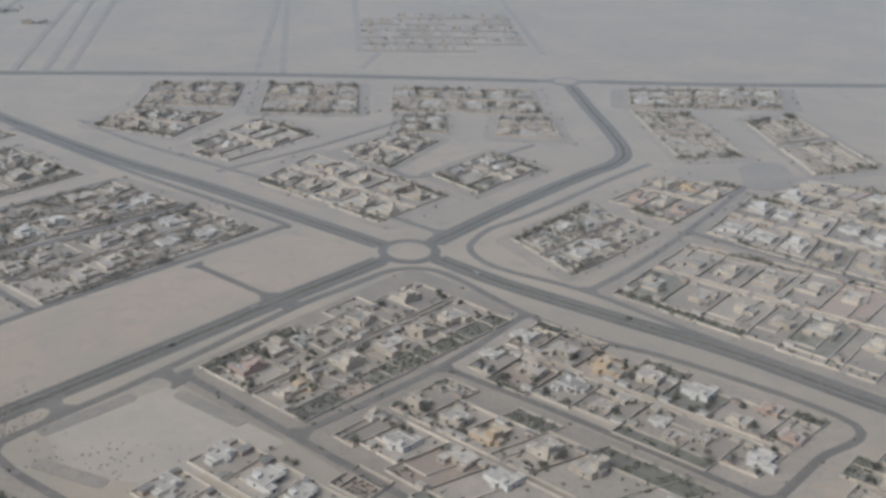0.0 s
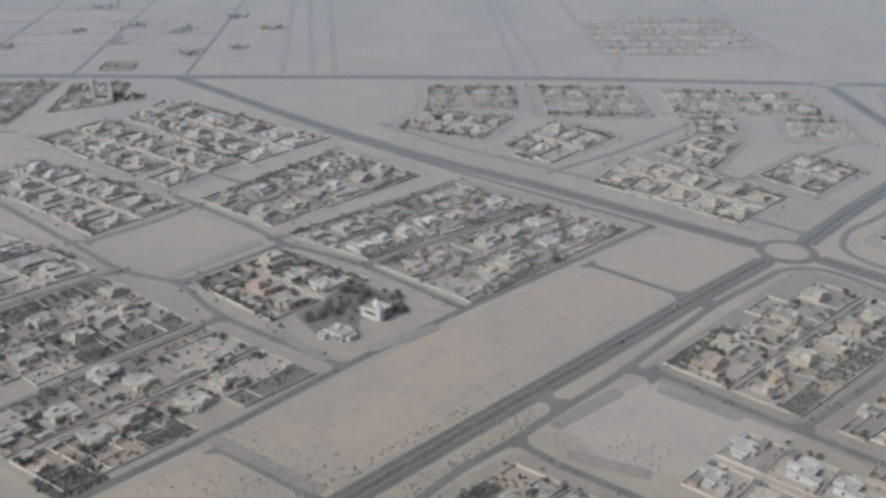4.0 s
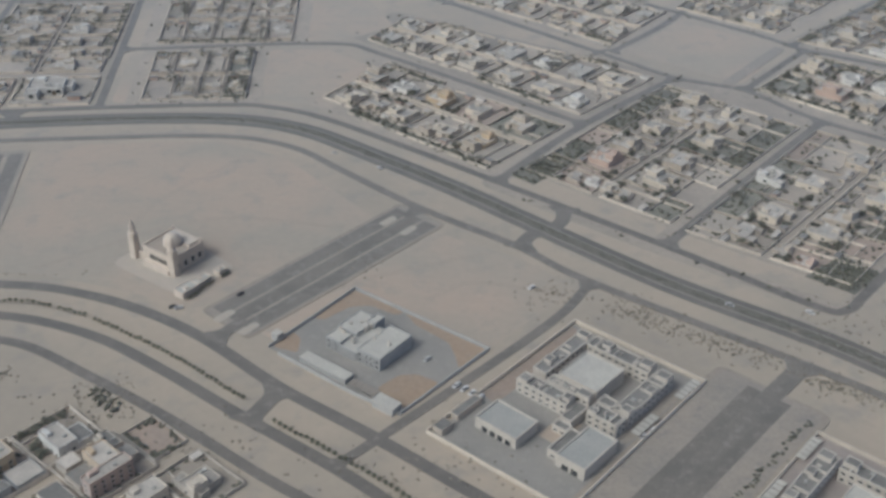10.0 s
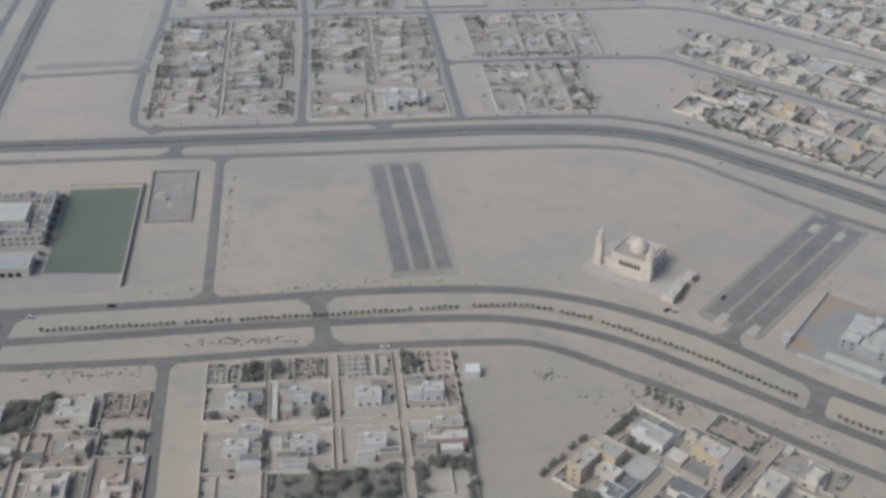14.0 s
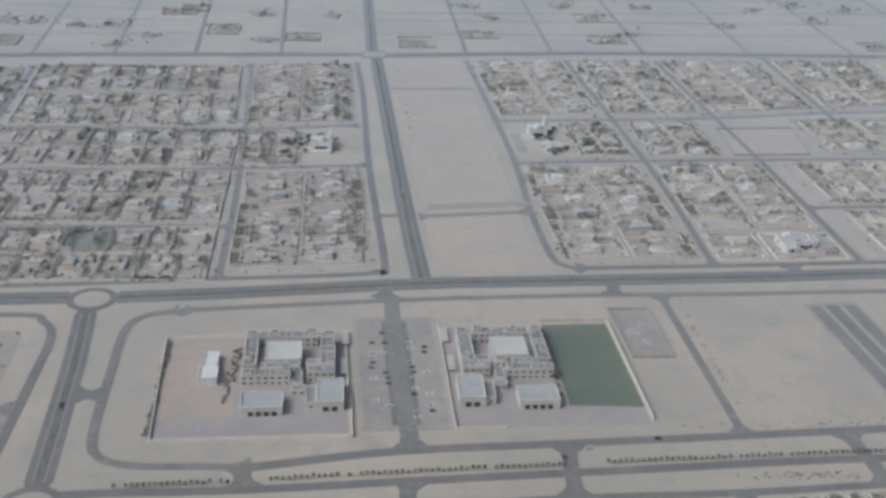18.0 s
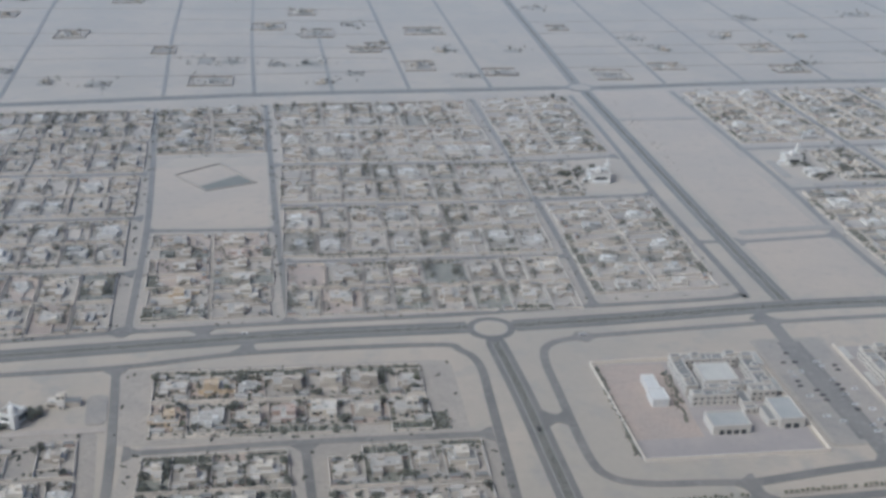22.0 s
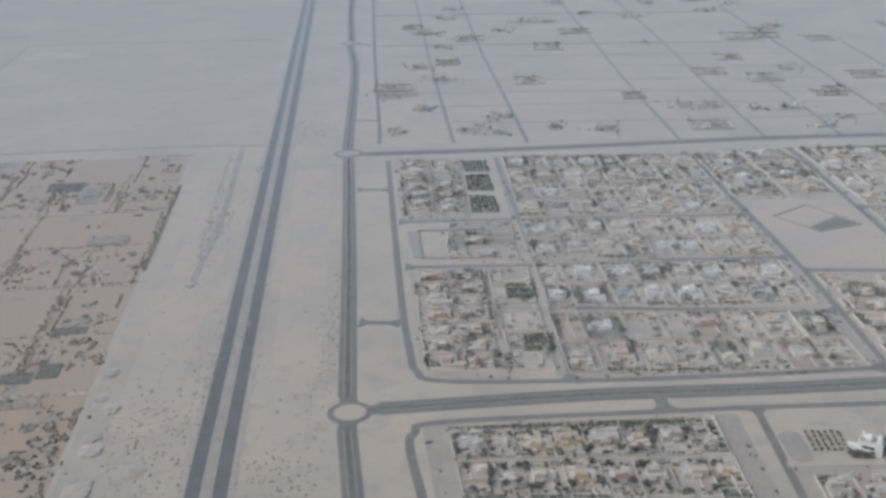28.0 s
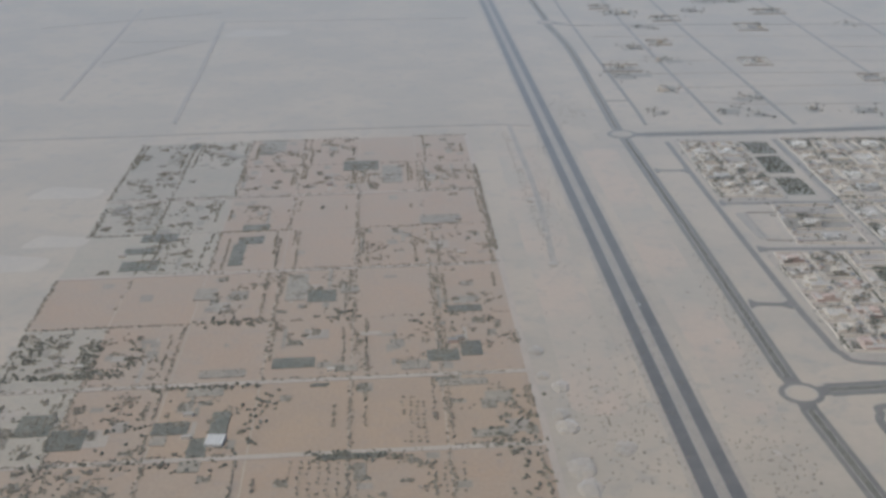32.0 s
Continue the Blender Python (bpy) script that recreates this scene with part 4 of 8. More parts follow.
def block(q, plots, seed, near=False, built=0.85, green=0.5, margin=0.09, lane=0.024, palette=None, end=0.05, rows=2, houses=(), start=None, kerb=0.015):
    """Walled plots on both sides of a lane that runs from the quad's first corner to its second."""
    rng = random.Random(seed)
    start = end if start is None else start
    if seed < 83 or seed in (83, 84, 85, 86, 87, 861):
        mid = sum((Vector(p) for p in q), Vector((0, 0))) / 4
        wide = 5.0 if seed < 40 or seed == 83 else 3.0
        out = [Vector(p) + (Vector(p) - mid).normalized() * wide * 1.4 for p in q]
        slab("block_verge", rounded([tuple(p) for p in out], wide), VERGE, "trodden grey-brown verge round a block of houses", "verge", top=0.026 + 0.0005 * VERGES[0])
        VERGES[0] += 1
        for n in range(int(28 * green)):
            k = rng.randrange(4)
            a, b = (Vector(q[k]).lerp(out[k], rng.random()), Vector(q[(k + 1) % 4]).lerp(out[(k + 1) % 4], rng.random()))
            w = a.lerp(b, rng.random())
            GARDEN_PLACES.append((w.x, w.y))
    thing = near or sum(p[1] for p in q) / 4 < 425
    pool = NEAR_VILLAS if near and seed in (2, 13, 14, 83, 88, 89, 90, 91, 891) else FAR_VILLAS
    # far blocks use the villas whose paint is greyed for haze
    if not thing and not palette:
        pool = HAZED_VILLAS
    along = math.degrees(math.atan2(q[1][1] - q[0][1], q[1][0] - q[0][0]))
    if not near:
        green = min(1.0, green * 1.25)

    def place(kind, ob, x, y, turn, sx, sz=None):
        if kind == "annexes":
            ANNEX_COUNT[0] += 1
        if thing and (near or kind == "houses") and (kind != "annexes" or ANNEX_COUNT[0] < 270):
            put(ob, x, y, turn, sx, sz=sz)
        else:
            FAR_ITEMS[kind].append((ob, pose(x, y, 0, 0, 0, turn) @ Matrix.Diagonal((sx, sx, sz or sx, 1))))

    for row in range(rows):
        if rows == 2:
            v0, v1 = (margin, 0.5 - lane) if row == 0 else (0.5 + lane, 1 - margin)
        else:
            v0, v1 = margin, 1 - margin
        mine = sorted(h for h in houses if (h[1] < 0.5) == (row == 0))
        groups = []
        for h in mine:
            if groups and h[0] - groups[-1][-1][0] < 0.07:
                groups[-1].append(h)
            else:
                groups.append([h])
        if houses:
            plots = len(groups)
        cuts = [start + (1 - start - end) * (k + (rng.uniform(-0.16, 0.16) if 0 < k < plots else 0)) / plots for k in range(plots + 1)]
        if houses:
            cuts = [start] + [(a[-1][0] + b[0][0]) / 2 for a, b in zip(groups, groups[1:])] + [1 - end]
        for k in range(plots):
            u0, u1 = cuts[k], cuts[k + 1]
            if seed >= 40 and not near:
                gap = 0.5 / (Vector(q[1]) - Vector(q[0])).length
                u0, u1 = u0 + gap, u1 - gap
            deep0 = v0 + (rng.uniform(-0.04, 0.05) if row == 0 else 0)
            deep1 = v1 - (rng.uniform(-0.04, 0.05) if row == 1 else 0)
            p = [grid_point(q, u, v) for u, v in ((u0, deep0), (u1, deep0), (u1, deep1), (u0, deep1))]
            strip = rng.random() < green + 0.3
            va, vb = (kerb, deep0) if row == 0 else (deep1, 1 - kerb)
            full, inner = p, None
            if strip and vb - va > 0.04:
                full = [grid_point(q, u, v) for u, v in (((u0, va), (u1, va), (u1, deep1), (u0, deep1)) if row == 0 else ((u0, deep0), (u1, deep0), (u1, vb), (u0, vb)))]
                inner = [p[0], p[1]] if row == 0 else [p[3], p[2]]
            wall = yard_wall([tuple(w) for w in full], rng, thing, rng.choice((0, 2)), inner)
            z = 0.075
            dark = rng.random() < (0.13 if near else 0.2) * (green + 0.3)
            if thing:
                ground, text = rng.choice(((YARD, "trodden earth yard"), (YARD, "trodden earth yard"), (YARD, "trodden earth yard"), (REDYARD, "reddish earth yard"), (SANDYARD, "pale sandy yard")))
                part("yard", flat_mesh("yard", p, z, GARDEN if dark else ground), None, wall, "dark planted yard" if dark else text)
            else:
                (FAR_GARDENS if dark else FAR_YARDS).append([(w.x, w.y, z) for w in p])
            if inner:
                s4 = [grid_point(q, u, v) for u, v in ((u0, va), (u1, va), (u1, vb), (u0, vb))]
                mood = rng.choice("dddddrs" if near else "ddddrs")
                if thing:
                    part("garden", flat_mesh("garden", s4, 0.07, {"d": GARDEN, "r": REDYARD, "s": SANDYARD}[mood]), None, wall, {"d": "dark planted garden strip", "r": "bare reddish garden strip", "s": "sandy garden strip"}[mood])
                else:
                    (FAR_GARDENS if mood == "d" else FAR_YARDS).append([(w.x, w.y, 0.07) for w in s4])
                for _ in range(rng.randint(2, 6) if mood == "d" and seed < 40 else 0):
                    w = grid_point([tuple(x) for x in s4], rng.random(), rng.uniform(0.1, 0.9))
                    FAR_ITEMS["trees"].append((rng.choice(FAR_TREES), pose(w.x, w.y, 0, 0, 0, rng.uniform(0, 360)) @ Matrix.Scale(rng.uniform(0.6, 1.15), 4)))
                cols = rng.randint(4, 7)
                for n in range(rng.choice((24, 50, 70)) if mood == "d" else 12):
                    w = grid_point([tuple(x) for x in s4], 0.06 + 0.88 * (n % cols) / (cols - 1) + rng.uniform(-0.06, 0.06), rng.uniform(0.04, 0.96))
                    GARDEN_PLACES.append((w.x, w.y))
            wide, deep = (p[1] - p[0]).length, (p[3] - p[0]).length
            ex, ey = (p[1] - p[0]) / wide, (p[3] - p[0]) / deep
            mid = (p[0] + p[2]) / 2
            taken = False
            if houses:
                taken = True
                for n, (u, v, tone) in enumerate(groups[k]):
                    w = grid_point(q, u, v)
                    s = min(1.1, 0.66 * wide / len(groups[k]) / 7.5, 0.66 * deep / 7.5) * rng.uniform(0.95, 1.08)
                    place("houses", pool[rng.choice(TONES[tone])], w.x, w.y, along + (0 if row == 0 else 180) + rng.choice((0, 0, 90, 180)), s, s * (rng.uniform(0.8, 1.0) if near else rng.uniform(0.58, 0.74)))
            elif rng.random() < built:
                ob = rng.choice(palette and [pool[i] for i in palette] or pool)
                s = min(1.15, 0.6 * wide / 7.5, 0.6 * deep / 7.5) * rng.uniform(0.92, 1.1)
                off = ex * rng.uniform(-0.1, 0.1) * wide + ey * rng.uniform(-0.12, 0.12) * deep
                place("houses", ob, mid.x + off.x, mid.y + off.y, along + (0 if row == 0 else 180) + rng.choice((0, 0, 90, 180)), s, s * (rng.uniform(0.8, 1.0) if near else rng.uniform(0.58, 0.74)))
                taken = True
            corners = [0, 1, 2, 3]
            rng.shuffle(corners)
            for c in corners[:3]:
                if rng.random() < 0.78:
                    sx, sy = (1 if c in (0, 3) else -1), (1 if c in (0, 1) else -1)
                    e = p[c] + ex * sx * rng.uniform(2.0, 2.6) + ey * sy * rng.uniform(1.6, 2.2)
                    place("annexes", rng.choice(ANNEXES), e.x, e.y, along + rng.choice((0, 180)), 0.72)
            grove = 0 if near else rng.choice((0, 0, 0, 2, 5)) * green
            if dark:
                grove += 7
            for _ in range(3 + int(grove)):
                if rng.random() < green:
                    w = grid_point([tuple(x) for x in p], rng.choice((rng.uniform(0.08, 0.25), rng.uniform(0.75, 0.92))), rng.uniform(0.08, 0.92))
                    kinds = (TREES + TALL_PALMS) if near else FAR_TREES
                    place("trees", rng.choice(kinds), w.x, w.y, rng.uniform(0, 360), rng.uniform(0.5, 0.95) if near else rng.uniform(0.65, 1.25))
            for _ in range(int(green * 9) if near else 0):
                w = grid_point([tuple(x) for x in p], rng.choice((rng.uniform(0.05, 0.3), rng.uniform(0.7, 0.95))), rng.choice((rng.uniform(0.05, 0.3), rng.uniform(0.7, 0.95))))
                FAR_ITEMS["trees"].append((rng.choice(TREES), pose(w.x, w.y, 0, 0, 0, rng.uniform(0, 360)) @ Matrix.Scale(rng.uniform(0.45, 0.85), 4)))
            for _ in range(int(green * (40 if near else 9))):
                w = grid_point([tuple(x) for x in p], rng.random(), rng.choice((rng.uniform(0.03, 0.2), rng.uniform(0.8, 0.97), rng.random())))
                GARDEN_PLACES.append((w.x, w.y))


def joined(name, items, label, category):
    """One sheet of far repeats, too small to be told apart singly."""
    cache, verts, faces, mats, slot = {}, [], [], [], {}
    for ob, m in items:
        if ob not in cache:
            got = []
            for o in (ob, *ob.children_recursive):
                chain, up = Matrix.Identity(4), o
                while up is not ob:
                    chain, up = up.matrix_basis @ chain, up.parent
                me = o.data
                got.append(([chain @ v.co for v in me.vertices], [tuple(f.vertices) for f in me.polygons], [me.materials[f.material_index] for f in me.polygons]))
            cache[ob] = got
        for vs, fs, ms in cache[ob]:
            base = len(verts)
            verts += [m @ v for v in vs]
            faces += [tuple(base + i for i in f) for f in fs]
            mats += [slot.setdefault(x, len(slot)) for x in ms]
    me = bpy.data.meshes.new(name)
    me.from_pydata(verts, [], faces)
    for x in slot:
        me.materials.append(x)
    me.polygons.foreach_set("material_index", mats)
    return tagged(new(name, me), label, category, kind="stuff")


# blocks set at an angle
for corners in ([(-119, 328.5), (-112, 335.5), (-72.5, 297), (-79.5, 290)], [(-75.5, 286), (-69, 292.5), (-29, 258.5), (-35, 253)]):
    slab("sand_apron", rounded(corners, 2.0), SAND, "bare pale sand between a garden wall and the street", "sand", top=0.05)
block([(-122, 330), (-44, 409), (-1, 365), (-78, 288)], 6, 1, True, 0.95, 0.55, margin=0.19, end=0.07, start=0.11, kerb=0.05,
      houses=[(0.16, 0.31, "B"), (0.16, 0.63, "B"), (0.17, 0.41, "W"), (0.17, 0.52, "C"), (0.31, 0.66, "C"), (0.32, 0.34, "R"), (0.44, 0.33, "B"), (0.45, 0.66, "B"), (0.60, 0.33, "C"), (0.63, 0.66, "C"), (0.75, 0.35, "B"), (0.76, 0.54, "B"), (0.82, 0.60, "C"), (0.89, 0.30, "C")])
block([(-78, 288), (0, 366), (44, 328), (-34, 252)], 6, 2, True, 0.95, 0.65, margin=0.19, end=0.07, start=0.1, kerb=0.05,
      houses=[(0.13, 0.70, "R"), (0.16, 0.55, "B"), (0.18, 0.30, "B"), (0.31, 0.65, "C"), (0.32, 0.33, "C"), (0.41, 0.65, "B"), (0.53, 0.12, "W"), (0.57, 0.35, "C"), (0.59, 0.74, "C"), (0.73, 0.68, "C"), (0.79, 0.42, "B")])
block([(-85, 373), (-164, 457), (-145, 483), (-45, 409)], 7, 3, False, 0.95, 0.5, margin=0.07, lane=0.02, end=0.03)
block([(-122, 334), (-185, 398), (-157, 432), (-86, 368)], 6, 4, True, 0.95, 0.35, palette=(0, 1, 4, 6, 5),
      houses=[(0.17, 0.70, "B"), (0.20, 0.34, "O"), (0.21, 0.20, "B"), (0.36, 0.26, "C"), (0.37, 0.69, "C"), (0.42, 0.16, "B"), (0.55, 0.67, "O"), (0.59, 0.26, "C"), (0.71, 0.26, "B"), (0.74, 0.66, "W"), (0.84, 0.22, "C"), (0.90, 0.67, "B")])
block([(-59, 441), (-133, 513), (-105, 544), (-25, 479)], 7, 5, False, 0.95, 0.5, margin=0.07, lane=0.02, end=0.03)
block([(-38, 498), (-121, 578), (-91, 612), (-4, 541)], 7, 6, False, 0.9, 0.4, margin=0.07, lane=0.02, end=0.03)
block([(-3, 532), (-81, 616), (-64, 656), (37, 576)], 7, 7, False, 0.9, 0.4, margin=0.07, lane=0.02, end=0.03)
block([(-25, 484), (38, 558), (81, 518), (11, 450)], 6, 8, False, 0.9, 0.7, margin=0.07, lane=0.02, end=0.03)
block([(16, 442), (95, 507), (132, 477), (51, 414)], 7, 9, False, 0.9, 0.9, margin=0.07, lane=0.02, end=0.03)
block([(53, 410), (137, 475), (166, 448), (89, 373)], 7, 10, False, 0.9, 0.7, margin=0.07, lane=0.02, end=0.03)
block([(-15, 397), (20, 360), (56, 396), (19, 429)], 3, 11, True, 0.95, 0.7)
# blocks south-east and round the avenue
block([(182, 289), (261, 359), (223, 399), (147, 325)], 7, 12, True, 0.95, 0.45, margin=0.18, end=0.04,
      houses=[(0.11, 0.33, "C"), (0.14, 0.74, "R"), (0.16, 0.33, "O"), (0.26, 0.41, "B"), (0.28, 0.81, "B"), (0.37, 0.34, "C"), (0.37, 0.79, "W"), (0.45, 0.80, "C"), (0.51, 0.67, "B"), (0.54, 0.32, "B"), (0.61, 0.71, "C"), (0.68, 0.33, "B"), (0.83, 0.31, "C"), (0.84, 0.73, "C")])
block([(231, 325), (310, 248), (349, 281), (264, 360)], 7, 13, True, 0.95, 0.4, margin=0.10, palette=(0, 1, 2, 3, 6, 7),
      houses=[(0.06, 0.32, "W"), (0.07, 0.69, "W"), (0.21, 0.32, "B"), (0.21, 0.70, "B"), (0.34, 0.32, "W"), (0.36, 0.68, "O"), (0.47, 0.25, "B"), (0.48, 0.76, "C"), (0.49, 0.39, "C"), (0.63, 0.31, "W"), (0.63, 0.78, "W"), (0.69, 0.21, "B"), (0.75, 0.30, "B"), (0.76, 0.40, "B"), (0.78, 0.63, "C"), (0.81, 0.87, "R"), (0.92, 0.31, "W"), (0.92, 0.65, "R")])
block([(186, 283), (236, 226), (303, 247), (227, 321)], 6, 14, True, 0.95, 0.35, margin=0.12,
      houses=[(0.06, 0.39, "C"), (0.09, 0.65, "B"), (0.25, 0.30, "W"), (0.25, 0.67, "C"), (0.39, 0.67, "O"), (0.44, 0.41, "B"), (0.55, 0.75, "C"), (0.62, 0.40, "W"), (0.70, 0.76, "B")])
block([(56, 239), (96, 272), (126, 246), (88, 213)], 4, 15, True, 0.95, 0.5, margin=0.2)
block([(324, 246), (356, 277), (388, 246), (356, 215)], 3, 155, True, 0.95, 0.5, margin=0.1)
block([(286, 394), (336, 436), (310, 473), (267, 432)], 5, 16, False, 0.95, 0.5, margin=0.07, lane=0.02, end=0.03)
block([(315, 474), (344, 446), (392, 495), (358, 512)], 3, 17, False, 0.9, 0.4, palette=(0, 3, 4, 6))
block([(296, 379), (371, 304), (429, 364), (341, 427)], 6, 18, False, 0.95, 0.4, margin=0.07, lane=0.02, end=0.03)
block([(349, 436), (419, 369), (456, 424), (390, 484)], 6, 19, False, 0.95, 0.4, margin=0.07, lane=0.02, end=0.03)
block([(425, 365), (500, 300), (540, 340), (460, 420)], 6, 191, False, 0.95, 0.4)
block([(389, 475), (440, 440), (480, 470), (425, 505)], 4, 20, False, 0.9, 0.3)
block([(156, 507), (216, 449), (251, 482), (187, 553)], 5, 21, False, 0.95, 0.4, palette=(0, 1, 4, 5, 8))
block([(117, 553), (143, 531), (187, 577), (159, 613)], 3, 22, False, 0.9, 0.5)
block([(196, 548), (223, 522), (252, 567), (229, 581)], 3, 23, False, 0.9, 0.4)
block([(241, 514), (262, 486), (298, 521), (276, 548)], 3, 24, False, 0.9, 0.4)
block([(66, 594), (114, 572), (138, 616), (84, 630)], 4, 25, False, 0.9, 0.4)
block([(84, 634), (142, 630), (146, 682), (88, 682)], 4, 26, False, 0.9, 0.5)
block([(152, 618), (212, 616), (214, 678), (155, 680)], 4, 27, False, 0.9, 0.7)
block([(224, 622), (318, 614), (322, 668), (228, 672)], 6, 28, False, 0.9, 0.5)
block([(229, 581), (258, 581), (259, 610), (234, 613)], 2, 29, False, 0.9, 0.5)
block([(279, 571), (318, 566), (319, 606), (287, 608)], 3, 30, False, 0.9, 0.2)
block([(369, 533), (409, 537), (401, 619), (366, 625)], 5, 31, False, 0.9, 0.4)
block([(430, 507), (473, 519), (462, 619), (426, 602)], 6, 32, False, 0.9, 0.4)
block([(364, 631), (465, 625), (478, 669), (373, 668)], 7, 33, False, 0.9, 0.5)
# square blocks east of the north-south avenue
block([(-380, 396), (-382, 504), (-325, 506), (-325, 396)], 8, 40, False, 0.95, 0.45, margin=0.07, lane=0.02, end=0.03)
block([(-319, 424), (-318, 506), (-265, 506), (-265, 424)], 6, 41, False, 0.95, 0.5, margin=0.07, lane=0.02, end=0.03)
block([(-319, 396), (-319, 422), (-297, 422), (-297, 396)], 2, 411, False, 0.95, 0.5, rows=1, margin=0.04, end=0.01)
block([(-250, 398), (-206, 398), (-205, 446), (-250, 446)], 4, 42, False, 0.6, 0.5, margin=0.05)
block([(-252, 455), (-190, 455), (-188, 508), (-252, 506)], 5, 43, False, 0.6, 0.5, margin=0.05)
block([(-381, 575), (-384, 686), (-328, 688), (-324, 578)], 8, 44, False, 0.9, 0.5, margin=0.07, lane=0.02, end=0.03)
block([(-320, 578), (-323, 688), (-272, 690), (-268, 580)], 8, 45, False, 0.9, 0.6, margin=0.07, lane=0.02, end=0.03)
block([(-264, 582), (-266, 690), (-204, 692), (-202, 590)], 8, 46, False, 0.9, 0.5, margin=0.07, lane=0.02, end=0.03)
block([(-196, 592), (-196, 692), (-132, 692), (-140, 600)], 7, 47, False, 0.8, 0.7, margin=0.07, lane=0.02, end=0.03)
block([(-316, 513), (-316, 566), (-280, 568), (-280, 513)], 4, 48, False, 0.9, 0.6)
block([(-350, 513), (-350, 564), (-326, 566), (-324, 513)], 3, 49, False, 0.9, 0.8)
block([(-222, 520), (-222, 572), (-160, 574), (-160, 520)], 4, 50, False, 0.7, 0.7)
block([(-125, 620), (-125, 690), (-90, 692), (-90, 640)], 4, 501, False, 0.6, 0.6)
# square blocks west of it
block([(-508, 392), (-508, 494), (-455, 498), (-455, 394)], 8, 51, False, 0.95, 0.5, margin=0.05, lane=0.018, end=0.02)
block([(-512, 561), (-514, 674), (-458, 678), (-458, 566)], 8, 52, False, 0.95, 0.5, margin=0.05, lane=0.018, end=0.02)
for i, (y0, y1) in enumerate(((383, 432), (437, 496), (501, 554), (560, 670))):
    if y1 - y0 > 80:
        block([(-630, y0), (-516, y0 - 1), (-518, y0 + 54), (-633, y0 + 54)], 8, 53 + i, False, 0.9, 0.75, margin=0.05, lane=0.018, end=0.01)
        block([(-634, y0 + 57), (-519, y0 + 56), (-520, y1), (-638, y1 - 2)], 8, 63 + i, False, 0.9, 0.7, margin=0.05, lane=0.018, end=0.01)
    else:
        block([(-627 - i * 2, y0), (-513, y0 - 1), (-513, y1 - 1), (-627 - i * 2, y1)], 8, 53 + i, False, 0.9, 0.75, margin=0.05, lane=0.018, end=0.01)
block([(-512, 503), (-485, 503), (-485, 553), (-512, 552)], 2, 57, False, 0.9, 0.9, margin=0.05, lane=0.018, end=0.02)
block([(-678, 380), (-683, 468), (-632, 466), (-628, 383)], 6, 58, False, 0.95, 0.5, margin=0.05, lane=0.018, end=0.02)
block([(-694, 574), (-701, 660), (-643, 664), (-635, 576)], 6, 59, False, 0.95, 0.9, margin=0.05, lane=0.018, end=0.02)
for i, (y0, y1) in enumerate(((374, 428), (434, 484), (490, 544), (550, 602), (604, 658))):
    block([(-800 - i * 3, y0 - 2), (-686 - i * 3, y0), (-690 - i * 3, y1), (-804 - i * 3, y1)], 8, 70 + i, False, 0.92, 0.75, margin=0.05, lane=0.018, end=0.01)
block([(-852, 376), (-861, 478), (-828, 478), (-821, 374)], 7, 80, False, 0.95, 0.45, margin=0.05, lane=0.018, end=0.02, palette=(0, 3, 4, 3, 8, 1))
block([(-868, 550), (-877, 652), (-840, 652), (-835, 550)], 7, 81, False, 0.95, 0.6, margin=0.05, lane=0.018, end=0.02)
block([(-846, 486), (-846, 540), (-812, 541), (-810, 486)], 3, 82, False, 0.8, 0.6, margin=0.05, lane=0.018, end=0.02, rows=1)
# blocks south of the bent avenue
block([(-673, 345), (-576, 344), (-575, 302), (-670, 304)], 7, 83, True, 0.95, 0.6)
block([(-668, 294), (-622, 295), (-619, 256), (-668, 256)], 4, 84, True, 0.95, 0.8)
block([(-615, 295), (-564, 296), (-564, 252), (-614, 252)], 4, 85, True, 0.9, 0.5)
block([(-848, 335), (-748, 341), (-746, 289), (-842, 291)], 8, 86, True, 0.95, 0.6)
block([(-846, 283), (-738, 283), (-738, 240), (-846, 240)], 8, 861, True, 0.95, 0.6)
block([(-732, 306), (-684, 307), (-678, 262), (-732, 264)], 4, 87, True, 0.95, 0.3)

